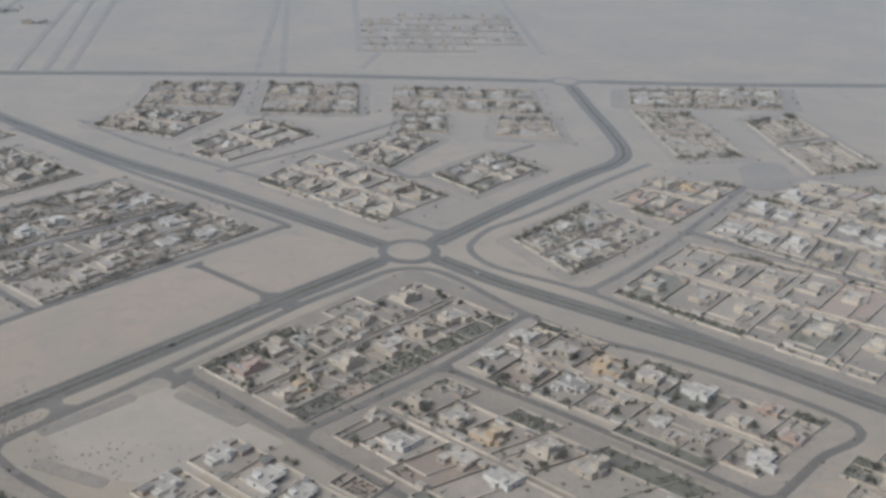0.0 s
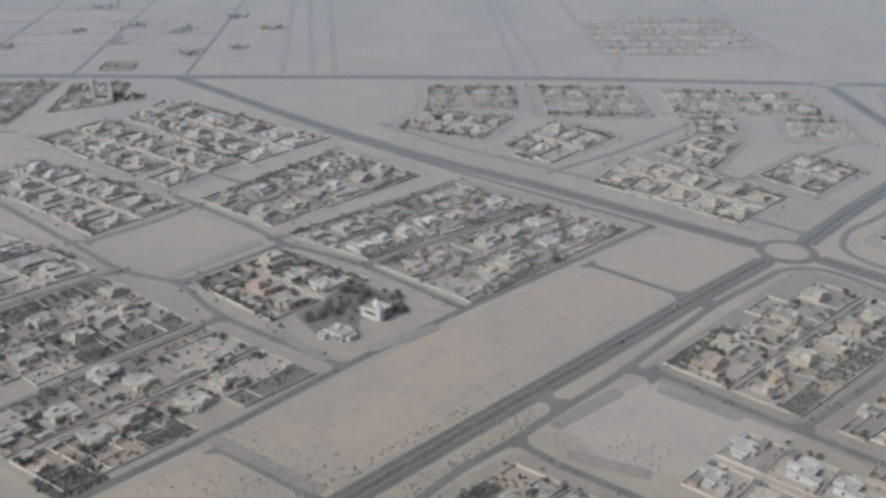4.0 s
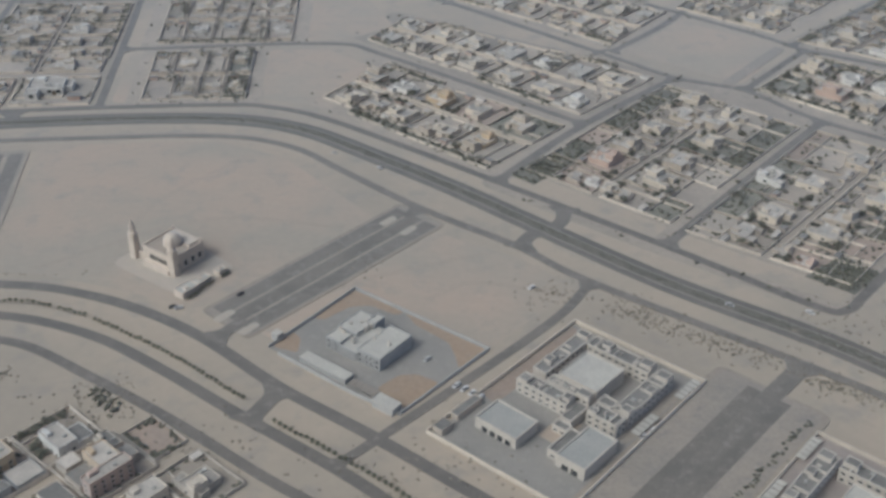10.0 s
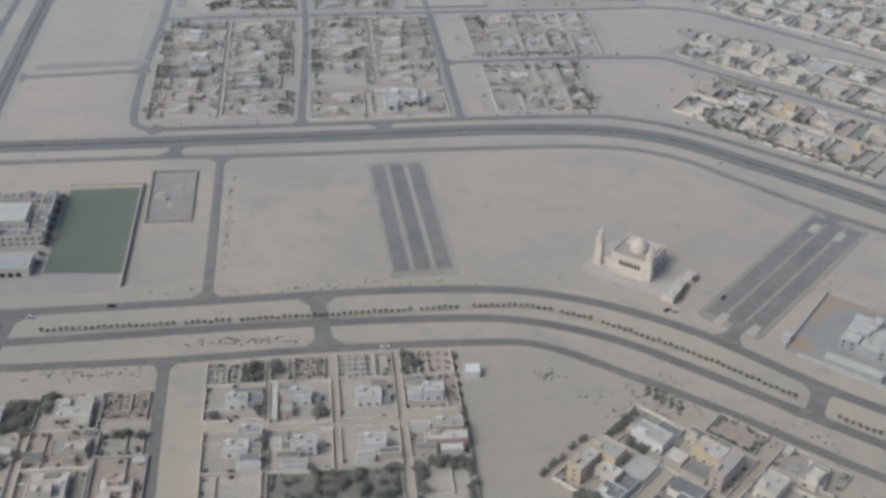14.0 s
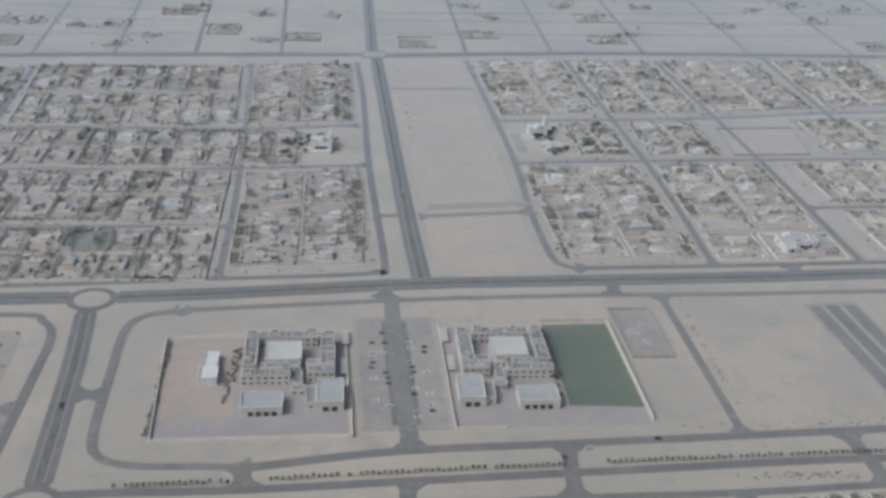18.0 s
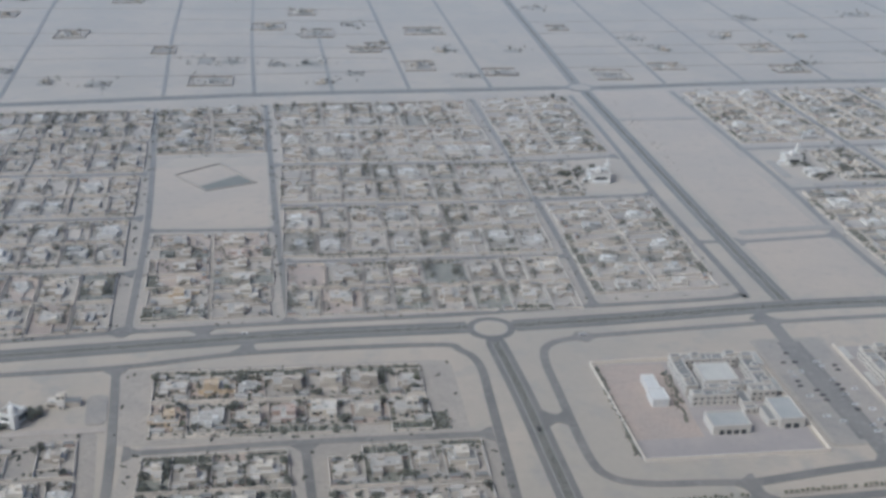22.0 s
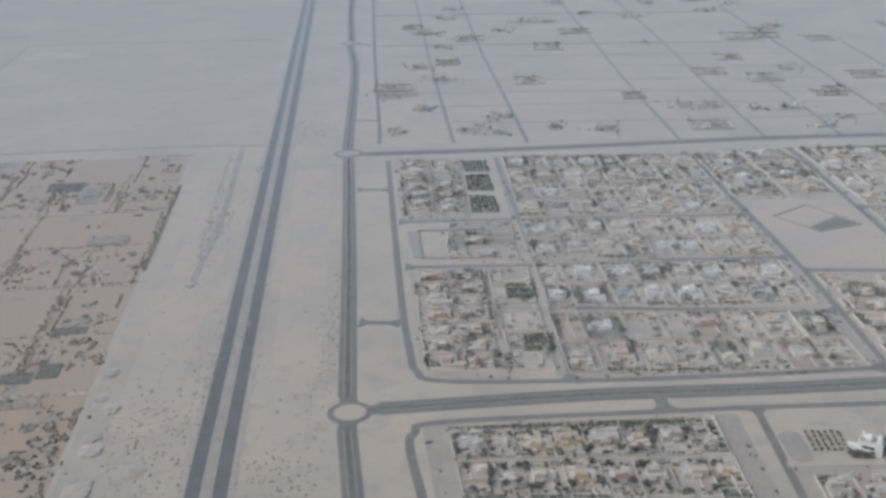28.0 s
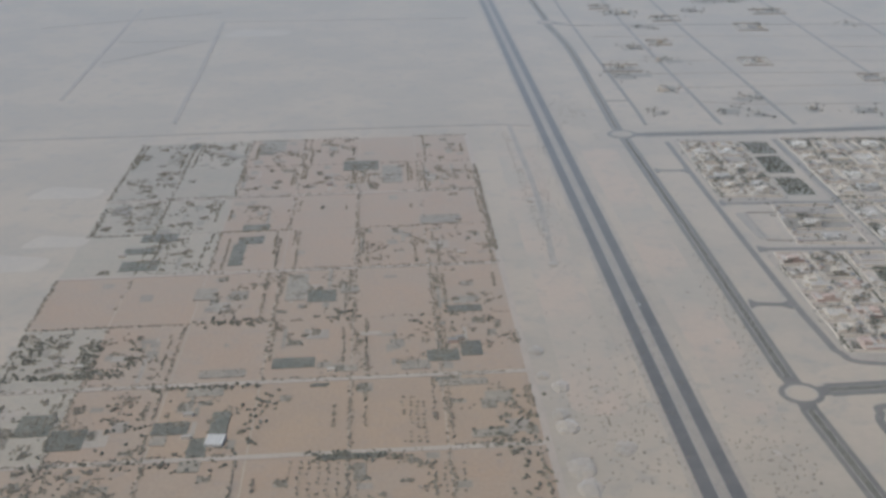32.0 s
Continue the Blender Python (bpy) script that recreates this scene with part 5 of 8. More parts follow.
def plot(x0, y0, x1, y1, houses=(), m=None, seed=0, bush=0, ground=None):
    """One walled yard with its houses as (x, y, tone, width) and shrubs along its walls; m turns the plan."""
    rng = random.Random(seed + int(x0 * 7 + y0 * 3))
    go = lambda x, y: tuple((m @ Vector((x, y, 0))).to_2d()) if m else (x, y)  # noqa: E731
    turn = math.degrees(m.to_euler().z) if m else 0
    q = [go(x0, y0), go(x1, y0), go(x1, y1), go(x0, y1)]
    wall = yard_wall(q, rng, True, rng.choice((0, 2)))
    ground = ground or rng.choice((YARD, SANDYARD, REDYARD))
    part("yard", flat_mesh("yard", q, 0.075 + 0.0007 * (int(abs(x0 + y0)) % 9), ground), None, wall, {YARD: "trodden earth yard", SANDYARD: "pale sandy yard", REDYARD: "reddish earth yard", GARDEN: "dark planted ground"}[ground])
    for x, y, tone, w in houses:
        if w < 5.5:
            p = go(x, y)
            put(ANNEXES[int(x) % 5], *p, turn, w / 4.5)
            continue
        ob = NEAR_VILLAS[rng.choice(TONES[tone])]
        wide = max(v.co.x for v in ob.data.vertices) * 2
        p = go(x, y)
        put(ob, *p, turn + rng.choice((0, 180)), w / wide, sz=w / wide * rng.uniform(0.85, 1.0) * (1.35 if tone in "OR" and m else 1.0))
    for cx, cy in ((x0 + 1.9, y0 + 1.4), (x1 - 1.9, y1 - 1.4)):
        if houses and all(abs(cx - h[0]) > h[3] / 2 + 1.6 or abs(cy - h[1]) > h[3] / 2 + 1.2 for h in houses) and rng.random() < 0.6:
            put(rng.choice(ANNEXES), *go(cx, cy), turn, 0.68)
    for _ in range(bush):
        side = rng.randrange(4)
        u, v = rng.uniform(0.6, x1 - x0 - 0.6), rng.uniform(0.6, y1 - y0 - 0.6)
        d = rng.uniform(0.5, 1.3)
        GARDEN_PLACES.append(go(*((x0 + u, y0 + d), (x0 + u, y1 - d), (x0 + d, y0 + v), (x1 - d, y0 + v))[side]))


def house(x0, y0, x1, y1, h, tone, m=None, dark=False, sides="s", head=True, text=""):
    """A flat-roofed block by its plan, with a parapet, a roof and windows on the sides named."""
    m = m or Matrix.Identity(4)
    wall, word = {"W": (WHITE, "white"), "C": (CREAM, "cream"), "B": (BEIGE, "sand-coloured"), "O": (OCHRE, "ochre"), "R": (ROSE, "rose"), "G": (CLINICW, "pale grey")}[tone]
    kind = "low outbuilding" if h < 2.3 else "two-storey house" if h < 4.2 else "three-storey house"

    def shape(fill):
        b = bmesh.new()
        fill(b)
        b.transform(m)
        return b

    ob = tagged(part("annex" if h < 2.3 else "house", shape(lambda b: box(b, x0, y0, -0.05, x1, y1, h)), wall), text or f"{word} rendered {kind} with a {'dark grey' if dark else 'dusty'} flat roof", "outbuilding" if h < 2.3 else "house")
    part("roof", shape(lambda b: box(b, x0 + 0.12, y0 + 0.12, h - 0.02, x1 - 0.12, y1 - 0.12, h + 0.06)), DARKROOF if dark else ROOF, ob)
    part("parapet", shape(lambda b: ring(b, x0 - 0.05, y0 - 0.05, x1 + 0.05, y1 + 0.05, h - 0.01, h + (0.22 if h < 2.3 else 0.36))), wall, ob)
    if h < 2.3:
        return ob
    w, d = x1 - x0, y1 - y0
    if head:
        part("stair_head", shape(lambda b: box(b, x0 + w * 0.12, y1 - d * 0.4, h + 0.05, x0 + w * 0.34, y1 - d * 0.08, h + 0.95)), wall, ob)
        part("roof_unit", shape(lambda b: box(b, x0 + w * 0.62, y0 + d * 0.3, h + 0.05, x0 + w * 0.62 + 0.9, y0 + d * 0.3 + 0.6, h + 0.5)), SHEETROOF, ob, "grey boxy cooling unit")
    for side in sides:
        run = w if side == "s" else d
        n = max(1, int(run / 2.1))
        for f in range(int((h - 0.2) / 1.45)):
            for k in range(n):
                q = run * (k + 0.5) / n
                at = {"s": (x0 + q, y0, 0), "w": (x0, y0 + q, -90)}[side]
                win = part("window", WINDOW, None, ob)
                win.matrix_basis = m @ pose(at[0], at[1], 0.5 + 1.42 * f, 0, 0, at[2]) @ Matrix.Diagonal((0.9, 1, 0.85, 1))
    return ob


GROVE = []


def grove(x0, y0, x1, y1, n, size=(0.5, 0.9), m=None, seed=1):
    """Trees standing close together in a garden."""
    rng = random.Random(seed + int(x0 * 5 + y0))
    for _ in range(n):
        p = Vector((rng.uniform(x0, x1), rng.uniform(y0, y1), 0))
        p = m @ p if m else p
        GROVE.append((rng.choice(TREES), pose(p.x, p.y, 0, 0, 0, rng.uniform(0, 360)) @ Matrix.Scale(rng.uniform(*size), 4)))


# the walled quarter south of the dual carriageway, plot by plot
for x0, y0, x1, y1, homes, ground, bush in (
    (-346.5, 237.9, -338, 247, [], SANDYARD, 4), (-337.6, 237.9, -331.6, 247, [], GARDEN, 14), (-330.4, 238.2, -324.4, 247.4, [], YARD, 10), (-324, 239.2, -316.4, 247.8, [], REDYARD, 8),
    (-313, 238.2, -303.4, 248, [], SANDYARD, 2), (-303, 238.2, -298.8, 248, [], YARD, 4), (-296.6, 238.4, -292.2, 248.2, [], GARDEN, 12), (-291.8, 238.4, -283, 248.4, [], REDYARD, 6),
    (-346.3, 223.6, -331.6, 237.5, [], SANDYARD, 14), (-330.4, 221.6, -315, 237.8, [], SANDYARD, 8), (-313, 221.8, -298.8, 237.8, [], SANDYARD, 2), (-296.6, 224.4, -282.8, 238, [], REDYARD, 14),
    (-345.8, 204.8, -331.2, 219.6, [], SANDYARD, 8), (-330.4, 204, -315, 219, [], YARD, 6), (-313, 205.4, -298.8, 219, [], SANDYARD, 4), (-296.6, 206.6, -282.4, 219.6, [], YARD, 8),
    (-330.4, 189.5, -299.4, 204.4, [], GARDEN, 60), (-296.6, 189.5, -282.6, 206.2, [], SANDYARD, 30), (-345.6, 189.5, -331.6, 204.4, [], SANDYARD, 6),
):
    plot(x0, y0, x1, y1, homes, bush=bush, ground=ground)
for a in ((-337, 238.6, -332.2, 246.4, 10), (-330, 240, -328.6, 247, 4), (-296, 239, -292.8, 247.6, 9), (-328.5, 190.5, -300.5, 203.6, 52), (-292, 202, -284, 205.6, 12), (-295.8, 191, -294.4, 205, 9), (-284, 191, -282.9, 205, 8), (-345.3, 224.4, -343.4, 226, 3), (-333.4, 224.4, -332, 229, 4), (-331.3, 206, -330.7, 217, 5), (-319, 224.2, -315.8, 226.4, 4)):
    grove(*a)
for x0, y0, x1, y1, h, tone, dark in (
    (-340.7, 228.3, -335.6, 231.4, 2.6, "W", False), (-335.4, 228.5, -331.9, 231.4, 2.0, "G", True), (-338.6, 232.3, -332.1, 234.4, 2.0, "C", True), (-341, 231.9, -339.4, 233, 1.5, "C", False),
    (-329.6, 222.2, -328.4, 236.8, 1.4, "W", False), (-328.0, 232.4, -322.6, 234.4, 2.2, "C", True), (-325.4, 228.6, -319.9, 231.9, 3.0, "W", False), (-327.4, 224.2, -324.6, 227.4, 2.0, "R", False), (-319.4, 229.4, -317.6, 231.6, 1.6, "G", True),
    (-308.8, 227.0, -302.5, 230.8, 3.0, "W", False), (-304.9, 233.0, -300.6, 235.0, 2.0, "B", True), (-302.2, 227.8, -300.2, 231.0, 2.1, "G", True),
    (-292.0, 228.1, -286.8, 231.8, 3.0, "W", False), (-296.0, 234.2, -291.4, 236.0, 2.0, "C", True), (-295.9, 228.4, -292.3, 231.6, 2.1, "W", False)):
    house(x0, y0, x1, y1, h, tone, dark=dark, sides="s")
for x0, y0, x1, y1, h, tone, dark in (
    (-337.3, 215.6, -331.7, 219.0, 2.6, "W", False), (-340.6, 210.6, -334.8, 213.9, 2.4, "W", False), (-334.4, 211.0, -331.8, 213.4, 2.0, "C", True), (-336.2, 207.4, -332.0, 209.4, 2.0, "G", True), (-337.2, 205.2, -331.8, 207.1, 1.8, "W", False),
    (-324.6, 209.9, -318.8, 213.5, 3.2, "W", False), (-328.2, 207.4, -322.8, 209.6, 2.0, "C", True), (-327.1, 204.4, -321.1, 206.7, 2.2, "W", False), (-329.8, 212.6, -327.2, 214.6, 2.0, "W", False), (-327.0, 210.8, -324.8, 213.4, 1.8, "C", True),
    (-308.4, 209.4, -302.5, 213.2, 3.0, "W", False), (-304.2, 207.2, -299.2, 209.2, 2.0, "C", True), (-309.6, 206.4, -305.4, 208.6, 1.6, "W", False),
    (-290.7, 213.9, -283.6, 217.4, 3.4, "C", False), (-293.0, 209.8, -283.0, 213.0, 3.0, "R", False), (-295.6, 207.6, -290.6, 209.6, 2.2, "C", True), (-296.2, 216.2, -291.3, 218.2, 2.0, "W", False), (-289.6, 207.4, -284.4, 209.4, 1.9, "W", False)):
    house(x0, y0, x1, y1, h, tone, dark=dark, sides="s")
grove(-282.6, 205, -282.2, 247, 46, (0.28, 0.42))
# and the one beside it
for x0, y0, x1, y1, homes, bush in (
    (-414, 225.8, -404.4, 235.2, [], 20), (-404, 219.6, -389, 235.5, [(-398.5, 227.5, "C", 8.6)], 16), (-404, 206, -389, 219.2, [(-396.6, 211.5, "B", 8), (-391.6, 216, "W", 3.8)], 14),
    (-386.6, 223, -371.4, 236.8, [(-377.5, 229, "C", 8.8)], 14), (-386.6, 209.6, -370.6, 222.6, [(-376, 215, "B", 8.2), (-384, 213, "C", 4.2)], 14), (-371, 226, -360, 236.6, [], 10),
    (-370.2, 212.6, -359.6, 221, [], 26), (-414, 206, -404.4, 225.4, [(-409, 215, "B", 7)], 14), (-386.6, 192, -371, 209.2, [(-379, 201, "C", 8.5)], 12), (-370.2, 192, -358, 212.2, [(-364, 202, "R", 7.5)], 12),
    (-404, 190, -389, 205.6, [(-396, 198, "W", 8)], 14),
):
    plot(x0, y0, x1, y1, homes, bush=bush)
for a in ((-393.6, 223, -389.6, 235, 18), (-386, 230, -382.5, 236, 8), (-370, 219.4, -360, 220.7, 8), (-388.4, 206, -387.2, 236, 9)):
    grove(*a)
block([(-470, 232), (-419, 234), (-416, 192), (-470, 192)], 3, 891, True, 0.95, 0.5, margin=0.03, end=0.02)
# the small slanting quarter by the bend, its plan turned to lie along the street
SLANT = pose(-266, 193, 0, 0, 0, 44)
for x0, y0, x1, y1, homes, ground, bush in (
    (4, -15, 23.4, 2.4, [], YARD, 10), (24.2, -13.4, 39.6, 1.8, [], YARD, 18), (10.4, -30, 23.4, -18.6, [], YARD, 8), (24.6, -31, 41.4, -13.8, [], SANDYARD, 8), (42, -29, 51.2, -16, [], REDYARD, 50),
    (24, -50, 38, -33.6, [], YARD, 12), (38.4, -50, 51, -33.6, [(44, -43, "C", 7.6)], SANDYARD, 12),
):
    plot(x0, y0, x1, y1, homes, SLANT, bush=bush, ground=ground)
for x0, y0, x1, y1, h, tone, dark in (
    (6.3, -3.5, 14.9, 0, 4.6, "O", False), (15.0, -7.2, 20.2, 0.6, 4.3, "O", False), (11.0, -9.8, 14.8, -4.2, 2.5, "C", False), (5.0, -14.2, 9.4, -8.8, 2.9, "W", True), (9.6, -14.2, 14.8, -11.2, 2.2, "G", True), (16.0, -14.6, 22.8, -8.6, 1.5, "G", False),
    (28.0, -12.4, 33.0, -3.8, 3.0, "W", False), (33.1, -12.8, 37.0, -7.0, 2.2, "W", True), (29.2, -3.6, 31.6, -1.6, 1.6, "R", False),
    (36.0, -20.6, 39.6, -14.2, 2.5, "C", True), (30.4, -25.9, 35.9, -18.5, 4.4, "O", False), (25.2, -29.4, 36.4, -26, 4.8, "R", False), (36.5, -25.8, 40.2, -21.2, 2.2, "B", True), (25.8, -18.6, 30.2, -14.2, 2.2, "B", False), (25.0, -25.4, 30.2, -19.2, 1.8, "B", True),
    (11.4, -28.8, 17, -23.6, 2.9, "W", True), (17.4, -27.6, 22.6, -20, 2.0, "C", True), (30.0, -40.6, 37.4, -35.2, 3.0, "C", False), (25.2, -47, 29.4, -38, 2.2, "C", True)):
    house(x0, y0, x1, y1, h, tone, SLANT, dark, "sw")
grove(3, 4.6, 22, 5.6, 26, (0.3, 0.45), SLANT)
grove(26, -0.6, 38, 1.4, 14, (0.4, 0.65), SLANT)
grove(25, -9, 27.6, -3, 8, (0.45, 0.75), SLANT)
grove(-2, -14, 4, -5, 18, (0.75, 1.15), SLANT)
for n in range(24):
    w = SLANT @ Vector((44.5 + 5 * ((n * 7) % 24) / 24, -7.6 + 11.4 * ((n * 11) % 24) / 24, 0))
    GARDEN_PLACES.append((w.x, w.y))
# the walled plots beside the pale lot
LOTSIDE = pose(139, 259, 0, 0, 0, 45.5)
for x0, y0, x1, y1, homes, ground, bush in (
    (0, -14, 15.8, 0, [(8.4, -5, "W", 6.6), (3.4, -2.6, "B", 4.6), (4, -10.6, "C", 4.2)], SANDYARD, 3), (19.4, -14, 36.2, 0, [(27.6, -4.6, "W", 7), (33.4, -8, "C", 4.4)], YARD, 8),
    (19.4, -30, 36.2, -14.4, [(27.8, -23, "W", 8.6), (33.6, -17, "B", 4.6)], SANDYARD, 6), (0, -30, 15.8, -14.4, [(8, -22, "C", 7.4)], YARD, 6),
    (19.4, -46, 36.2, -30.4, [(28.6, -35.6, "W", 7.4), (23, -42, "C", 4.6)], YARD, 10), (38, -50, 50, -37, [], REDYARD, 4),
):
    plot(x0, y0, x1, y1, homes, LOTSIDE, bush=bush, ground=ground)
for n in range(25):
    w = LOTSIDE @ Vector((40 + 8 * (n % 5) / 5, -48 + 9 * (n // 5) / 5, 0))
    GARDEN_PLACES.append((w.x, w.y))
grove(38, -24, 40, -10, 5, (0.4, 0.6), LOTSIDE)
block([(-827, 478), (-820, 376), (-803, 374), (-808, 478)], 6, 805, False, 0.15, 0.4, rows=1, margin=0.03, end=0.01)
plot(-295, 397, -266, 422, [(-283.5, 411, "W", 13), (-272, 402, "C", 5), (-291, 419, "C", 4.4)], bush=30, ground=SANDYARD)
# ------------------------------------------------------------ open lots, lay-bys and car parks
for n, (quad, mat) in enumerate((
    ([(-276, 284), (-262, 283), (-240, 275), (-212, 262), (-160, 304), (-192, 350), (-215, 364), (-276, 364)], PINK),
    ([(-196, 252), (-147, 300), (-121, 282), (-106, 266), (-162, 212)], PINK),
    ([(-20, 256), (44, 322), (165, 437), (203, 412), (110, 324), (20, 240), (-10, 225)], PINK),
    ([(-57, 436), (-25, 470), (13, 435), (-18, 402)], PINK),
    ([(-430, 388), (-390, 392), (-391, 690), (-435, 690)], TANLOT),
    ([(-685, 476), (-634, 474), (-637, 556), (-692, 556)], TANLOT),
    ([(-202, 398), (-186, 392), (-170, 398), (-160, 425), (-178, 446), (-202, 446)], PINK),
    ([(-188, 454), (-170, 456), (-150, 470), (-160, 505), (-186, 508)], PINK),
    ([(-258, 398), (-250, 398), (-250, 446), (-258, 446)], PINK),
    ([(-132, 631), (-90, 614), (-116, 584), (-136, 592)], PINK),
    ([(-150, 568), (-106, 552), (-124, 528), (-144, 520)], PINK),
    ([(-345, 284), (-300, 286), (-300, 360), (-345, 362)], SAND),
    ([(142, 404), (174, 441), (210, 424), (210, 410), (174, 388)], TANLOT),
    ([(110, 292), (142, 316), (180, 282), (150, 262), (120, 268)], PALE),
)):
    slab("sand_lot", rounded(quad, 3), mat, "empty lot of bare wind-blown sand", "lot", top=0.022 + 0.0011 * n)

slab("turning_place", rounded([(389, 488), (398, 528), (424, 532), (418, 494)], 12), GREYSOIL, "worn grey turning place at the end of a street", "turning place")


def layby(a, b, width=5.0):
    """A worn strip with rounded ends."""
    a, b = Vector(a), Vector(b)
    d = (b - a).normalized()
    n = Vector((-d.y, d.x)) * width / 2
    a, b = a - d, b + d
    slab("lay_by", rounded([tuple(p) for p in (a - n, b - n, b + n, a + n)], width * 0.45, 6), GREYSOIL, "worn grey lay-by beside an empty lot", "lay-by")


for a, b in (((109, 291), (132, 310)), ((146, 311), (166, 293)), ((111, 275), (131, 264)), ((19, 358), (38.5, 335)), ((54, 341), (77, 357)), ((-23, 402), (9, 436)), ((-377, 548), (-377, 523)),
             ((-368, 511), (-343, 512)), ((-863, 528), (-858, 494))):
    layby(a, b)
for a, b, w in (((8, 287), (40, 260), 5.2), ((-428, 452), (-385, 456), 5.2), ((-436, 627), (-390, 628), 5.2), ((-730.6, 329), (-730, 313), 7.5), ((-684, 331), (-682.5, 315), 6.4)):
    layby(a, b, w)


def car_park(a, b, width, label, lanes=(-0.34, 0.0, 0.34), lane=0.24, ground=GREYSOIL, faded=VERGE):
    """A long strip half lost under blown sand: a faded fringe, worn ground, dark lanes and low islands between them."""
    a, b = Vector((*a, 0)), Vector((*b, 0))
    d = (b - a).normalized()
    n = Vector((-d.y, d.x, 0))
    for share, grow, material, text in ((1.12, 0.8, faded, "blown sand thinly covering the fringe of a car park"), (1.0, 0.0, ground, label)):
        w = n * width * share / 2
        slab("car_park" if not grow else "sand_fringe", rounded([tuple((p + e * w - d * g).to_2d()) for p, e, g in ((a, -1, grow), (b, -1, -grow), (b, 1, -grow), (a, 1, grow))], width * 0.12), material, text, "car park" if not grow else "sand", top=level())
    for o in lanes:
        line = [(a + n * o * width).lerp(b + n * o * width, 0.03 + 0.94 * k / 8) for k in range(9)]
        ribbon("car_park_lane", None, width * lane, PARKING if o else STREET, "dark asphalt lane along a car park", "lane", line=line)
    for o, q in zip(lanes, lanes[1:]):
        line = [(a + n * (o + q) / 2 * width).lerp(b + n * (o + q) / 2 * width, 0.06 + 0.88 * k / 8) for k in range(9)]
        ribbon("car_park_island", None, 0.9, VERGE, "narrow kerbed sand island in a car park", "traffic island", line=line, top=0.2)


car_park((-148, 309), (-204, 254.5), 17.5, "grey asphalt car park beside the mosque lot", lane=0.28)
car_park((-289.6, 360), (-286, 287), 19, "worn grey asphalt car park between empty lots")
car_park((-448, 352), (-447, 284), 25, "worn asphalt car park with parked cars between two schools", (0.0,), 0.34)
street([(-448, 368), (-448, 320), (-446.5, 274)], 5.4)
ribbon("sand_track", [(-736, 310), (-679, 311)], 3.0, TRACK, "pale graded track across a mosque lot", "track")
car_park((-115.3, 168.3), (-65.9, 216.5), 28, "worn grey car park between two school walls", (0.0,), 0.42)
street([(-119, 164.8), (-88, 195), (-54.5, 226.5)], 5.2)

street([(-147.6, 313.4), (-178, 279), (-207, 247)], 4.0)
for x, y, turn in ((-158.5, 305.5, 46), (-152.6, 299.5, 46), (-204.6, 258, 46), (-197.6, 251.6, 46)):
    m = pose(x, y, 0, 0, 0, turn)
    slab("sand_tongue", rounded([tuple((m @ Vector(c)).to_2d()) for c in ((-3.2, -1.3, 0), (3.2, -1.3, 0), (3.2, 1.3, 0), (-3.2, 1.3, 0))], 1.2), PALE, "rounded sand island at the mouth of a car park", "traffic island", top=0.22)

lay_streets()

# parked cars
rng = random.Random(12)
for x, side in ((-456, 1), (-451.8, -1), (-443.6, 1), (-439, -1)):
    for k in range(17):
        if rng.random() < 0.36:
            put(rng.choice((CARS[0], CARS[1], CARS[1], CARS[2])), x + rng.uniform(-0.4, 0.4), 290 + k * 3.2, rng.uniform(-4, 4), 0.85)
for x, y, turn in ((-219, 263, 20), (-217.4, 262.3, 20), (-151, 235, 48), (-201, 268, 48), (-396, 272, 2), (-404, 268, 92), (-375, 276, 2), (-119.5, 266, 40), (-102, 202, 45), (-99.5, 204, 45), (-97, 206.5, 45),
                   (-139, 219, 45), (-140.8, 220.8, 45), (-142.6, 222.4, 45), (-144.4, 224, 45), (-66, 254, 140), (-160, 340, 135), (-520, 361, 2), (-300, 251.5, 1), (140, 343, 42), (166, 371, 42), (-640, 371, 1),
                   (-925, 420, 98), (-956, 640, 97), (-868, 270, 97), (-548, 300, 92), (-438, 470, 91), (250, 398, 135), (300, 357, 140), (10, 221, 42), (-45, 249, 130), (-175, 352, 136)):
    put(rng.choice(CARS), x, y, turn, z=0.1)

# the row of palms on the strip between the carriageways
for pts, n in (([(-392, 265), (-346, 266), (-299, 267.5), (-271, 268.5), (-256, 266.5), (-242, 260)], 92), ([(-239, 258), (-217, 241), (-197, 222)], 34),
               ([(-189, 213), (-168, 194.5), (-140, 167)], 40), ([(-526, 259), (-496.5, 260)], 20), ([(-485, 260.7), (-445, 262.6), (-404.5, 264.2)], 51)):
    line = smooth(pts, 12)
    run = [0.0]
    for a, b in zip(line, line[1:]):
        run.append(run[-1] + (b - a).length)
    for k in range(n):
        f = k / (n - 1) * run[-1]
        i = max(q for q in range(len(line) - 1) if run[q] <= f + 1e-6)
        p = line[i].lerp(line[i + 1], min(1.0, (f - run[i]) / (run[i + 1] - run[i])))
        if rng.random() < 0.96:
            put(rng.choice(PALMS), p.x, p.y + rng.uniform(-0.2, 0.2), rng.uniform(0, 360), rng.uniform(0.48, 0.54), sz=rng.uniform(0.65, 0.75))


# ------------------------------------------------------------ schools, clinic, mosques
def frame_of(ox, oy, turn, flip=1):
    """Boxes in a plan of its own: r across to the right, s up, then turned and moved."""
    m = pose(ox, oy, 0, 0, 0, turn)

    def add(bm, r0, s0, z0, r1, s1, z1):
        a, b = sorted((r0 * flip, r1 * flip))
        box(bm, a, min(s0, s1), z0, b, max(s0, s1), z1, m)

    return m, add


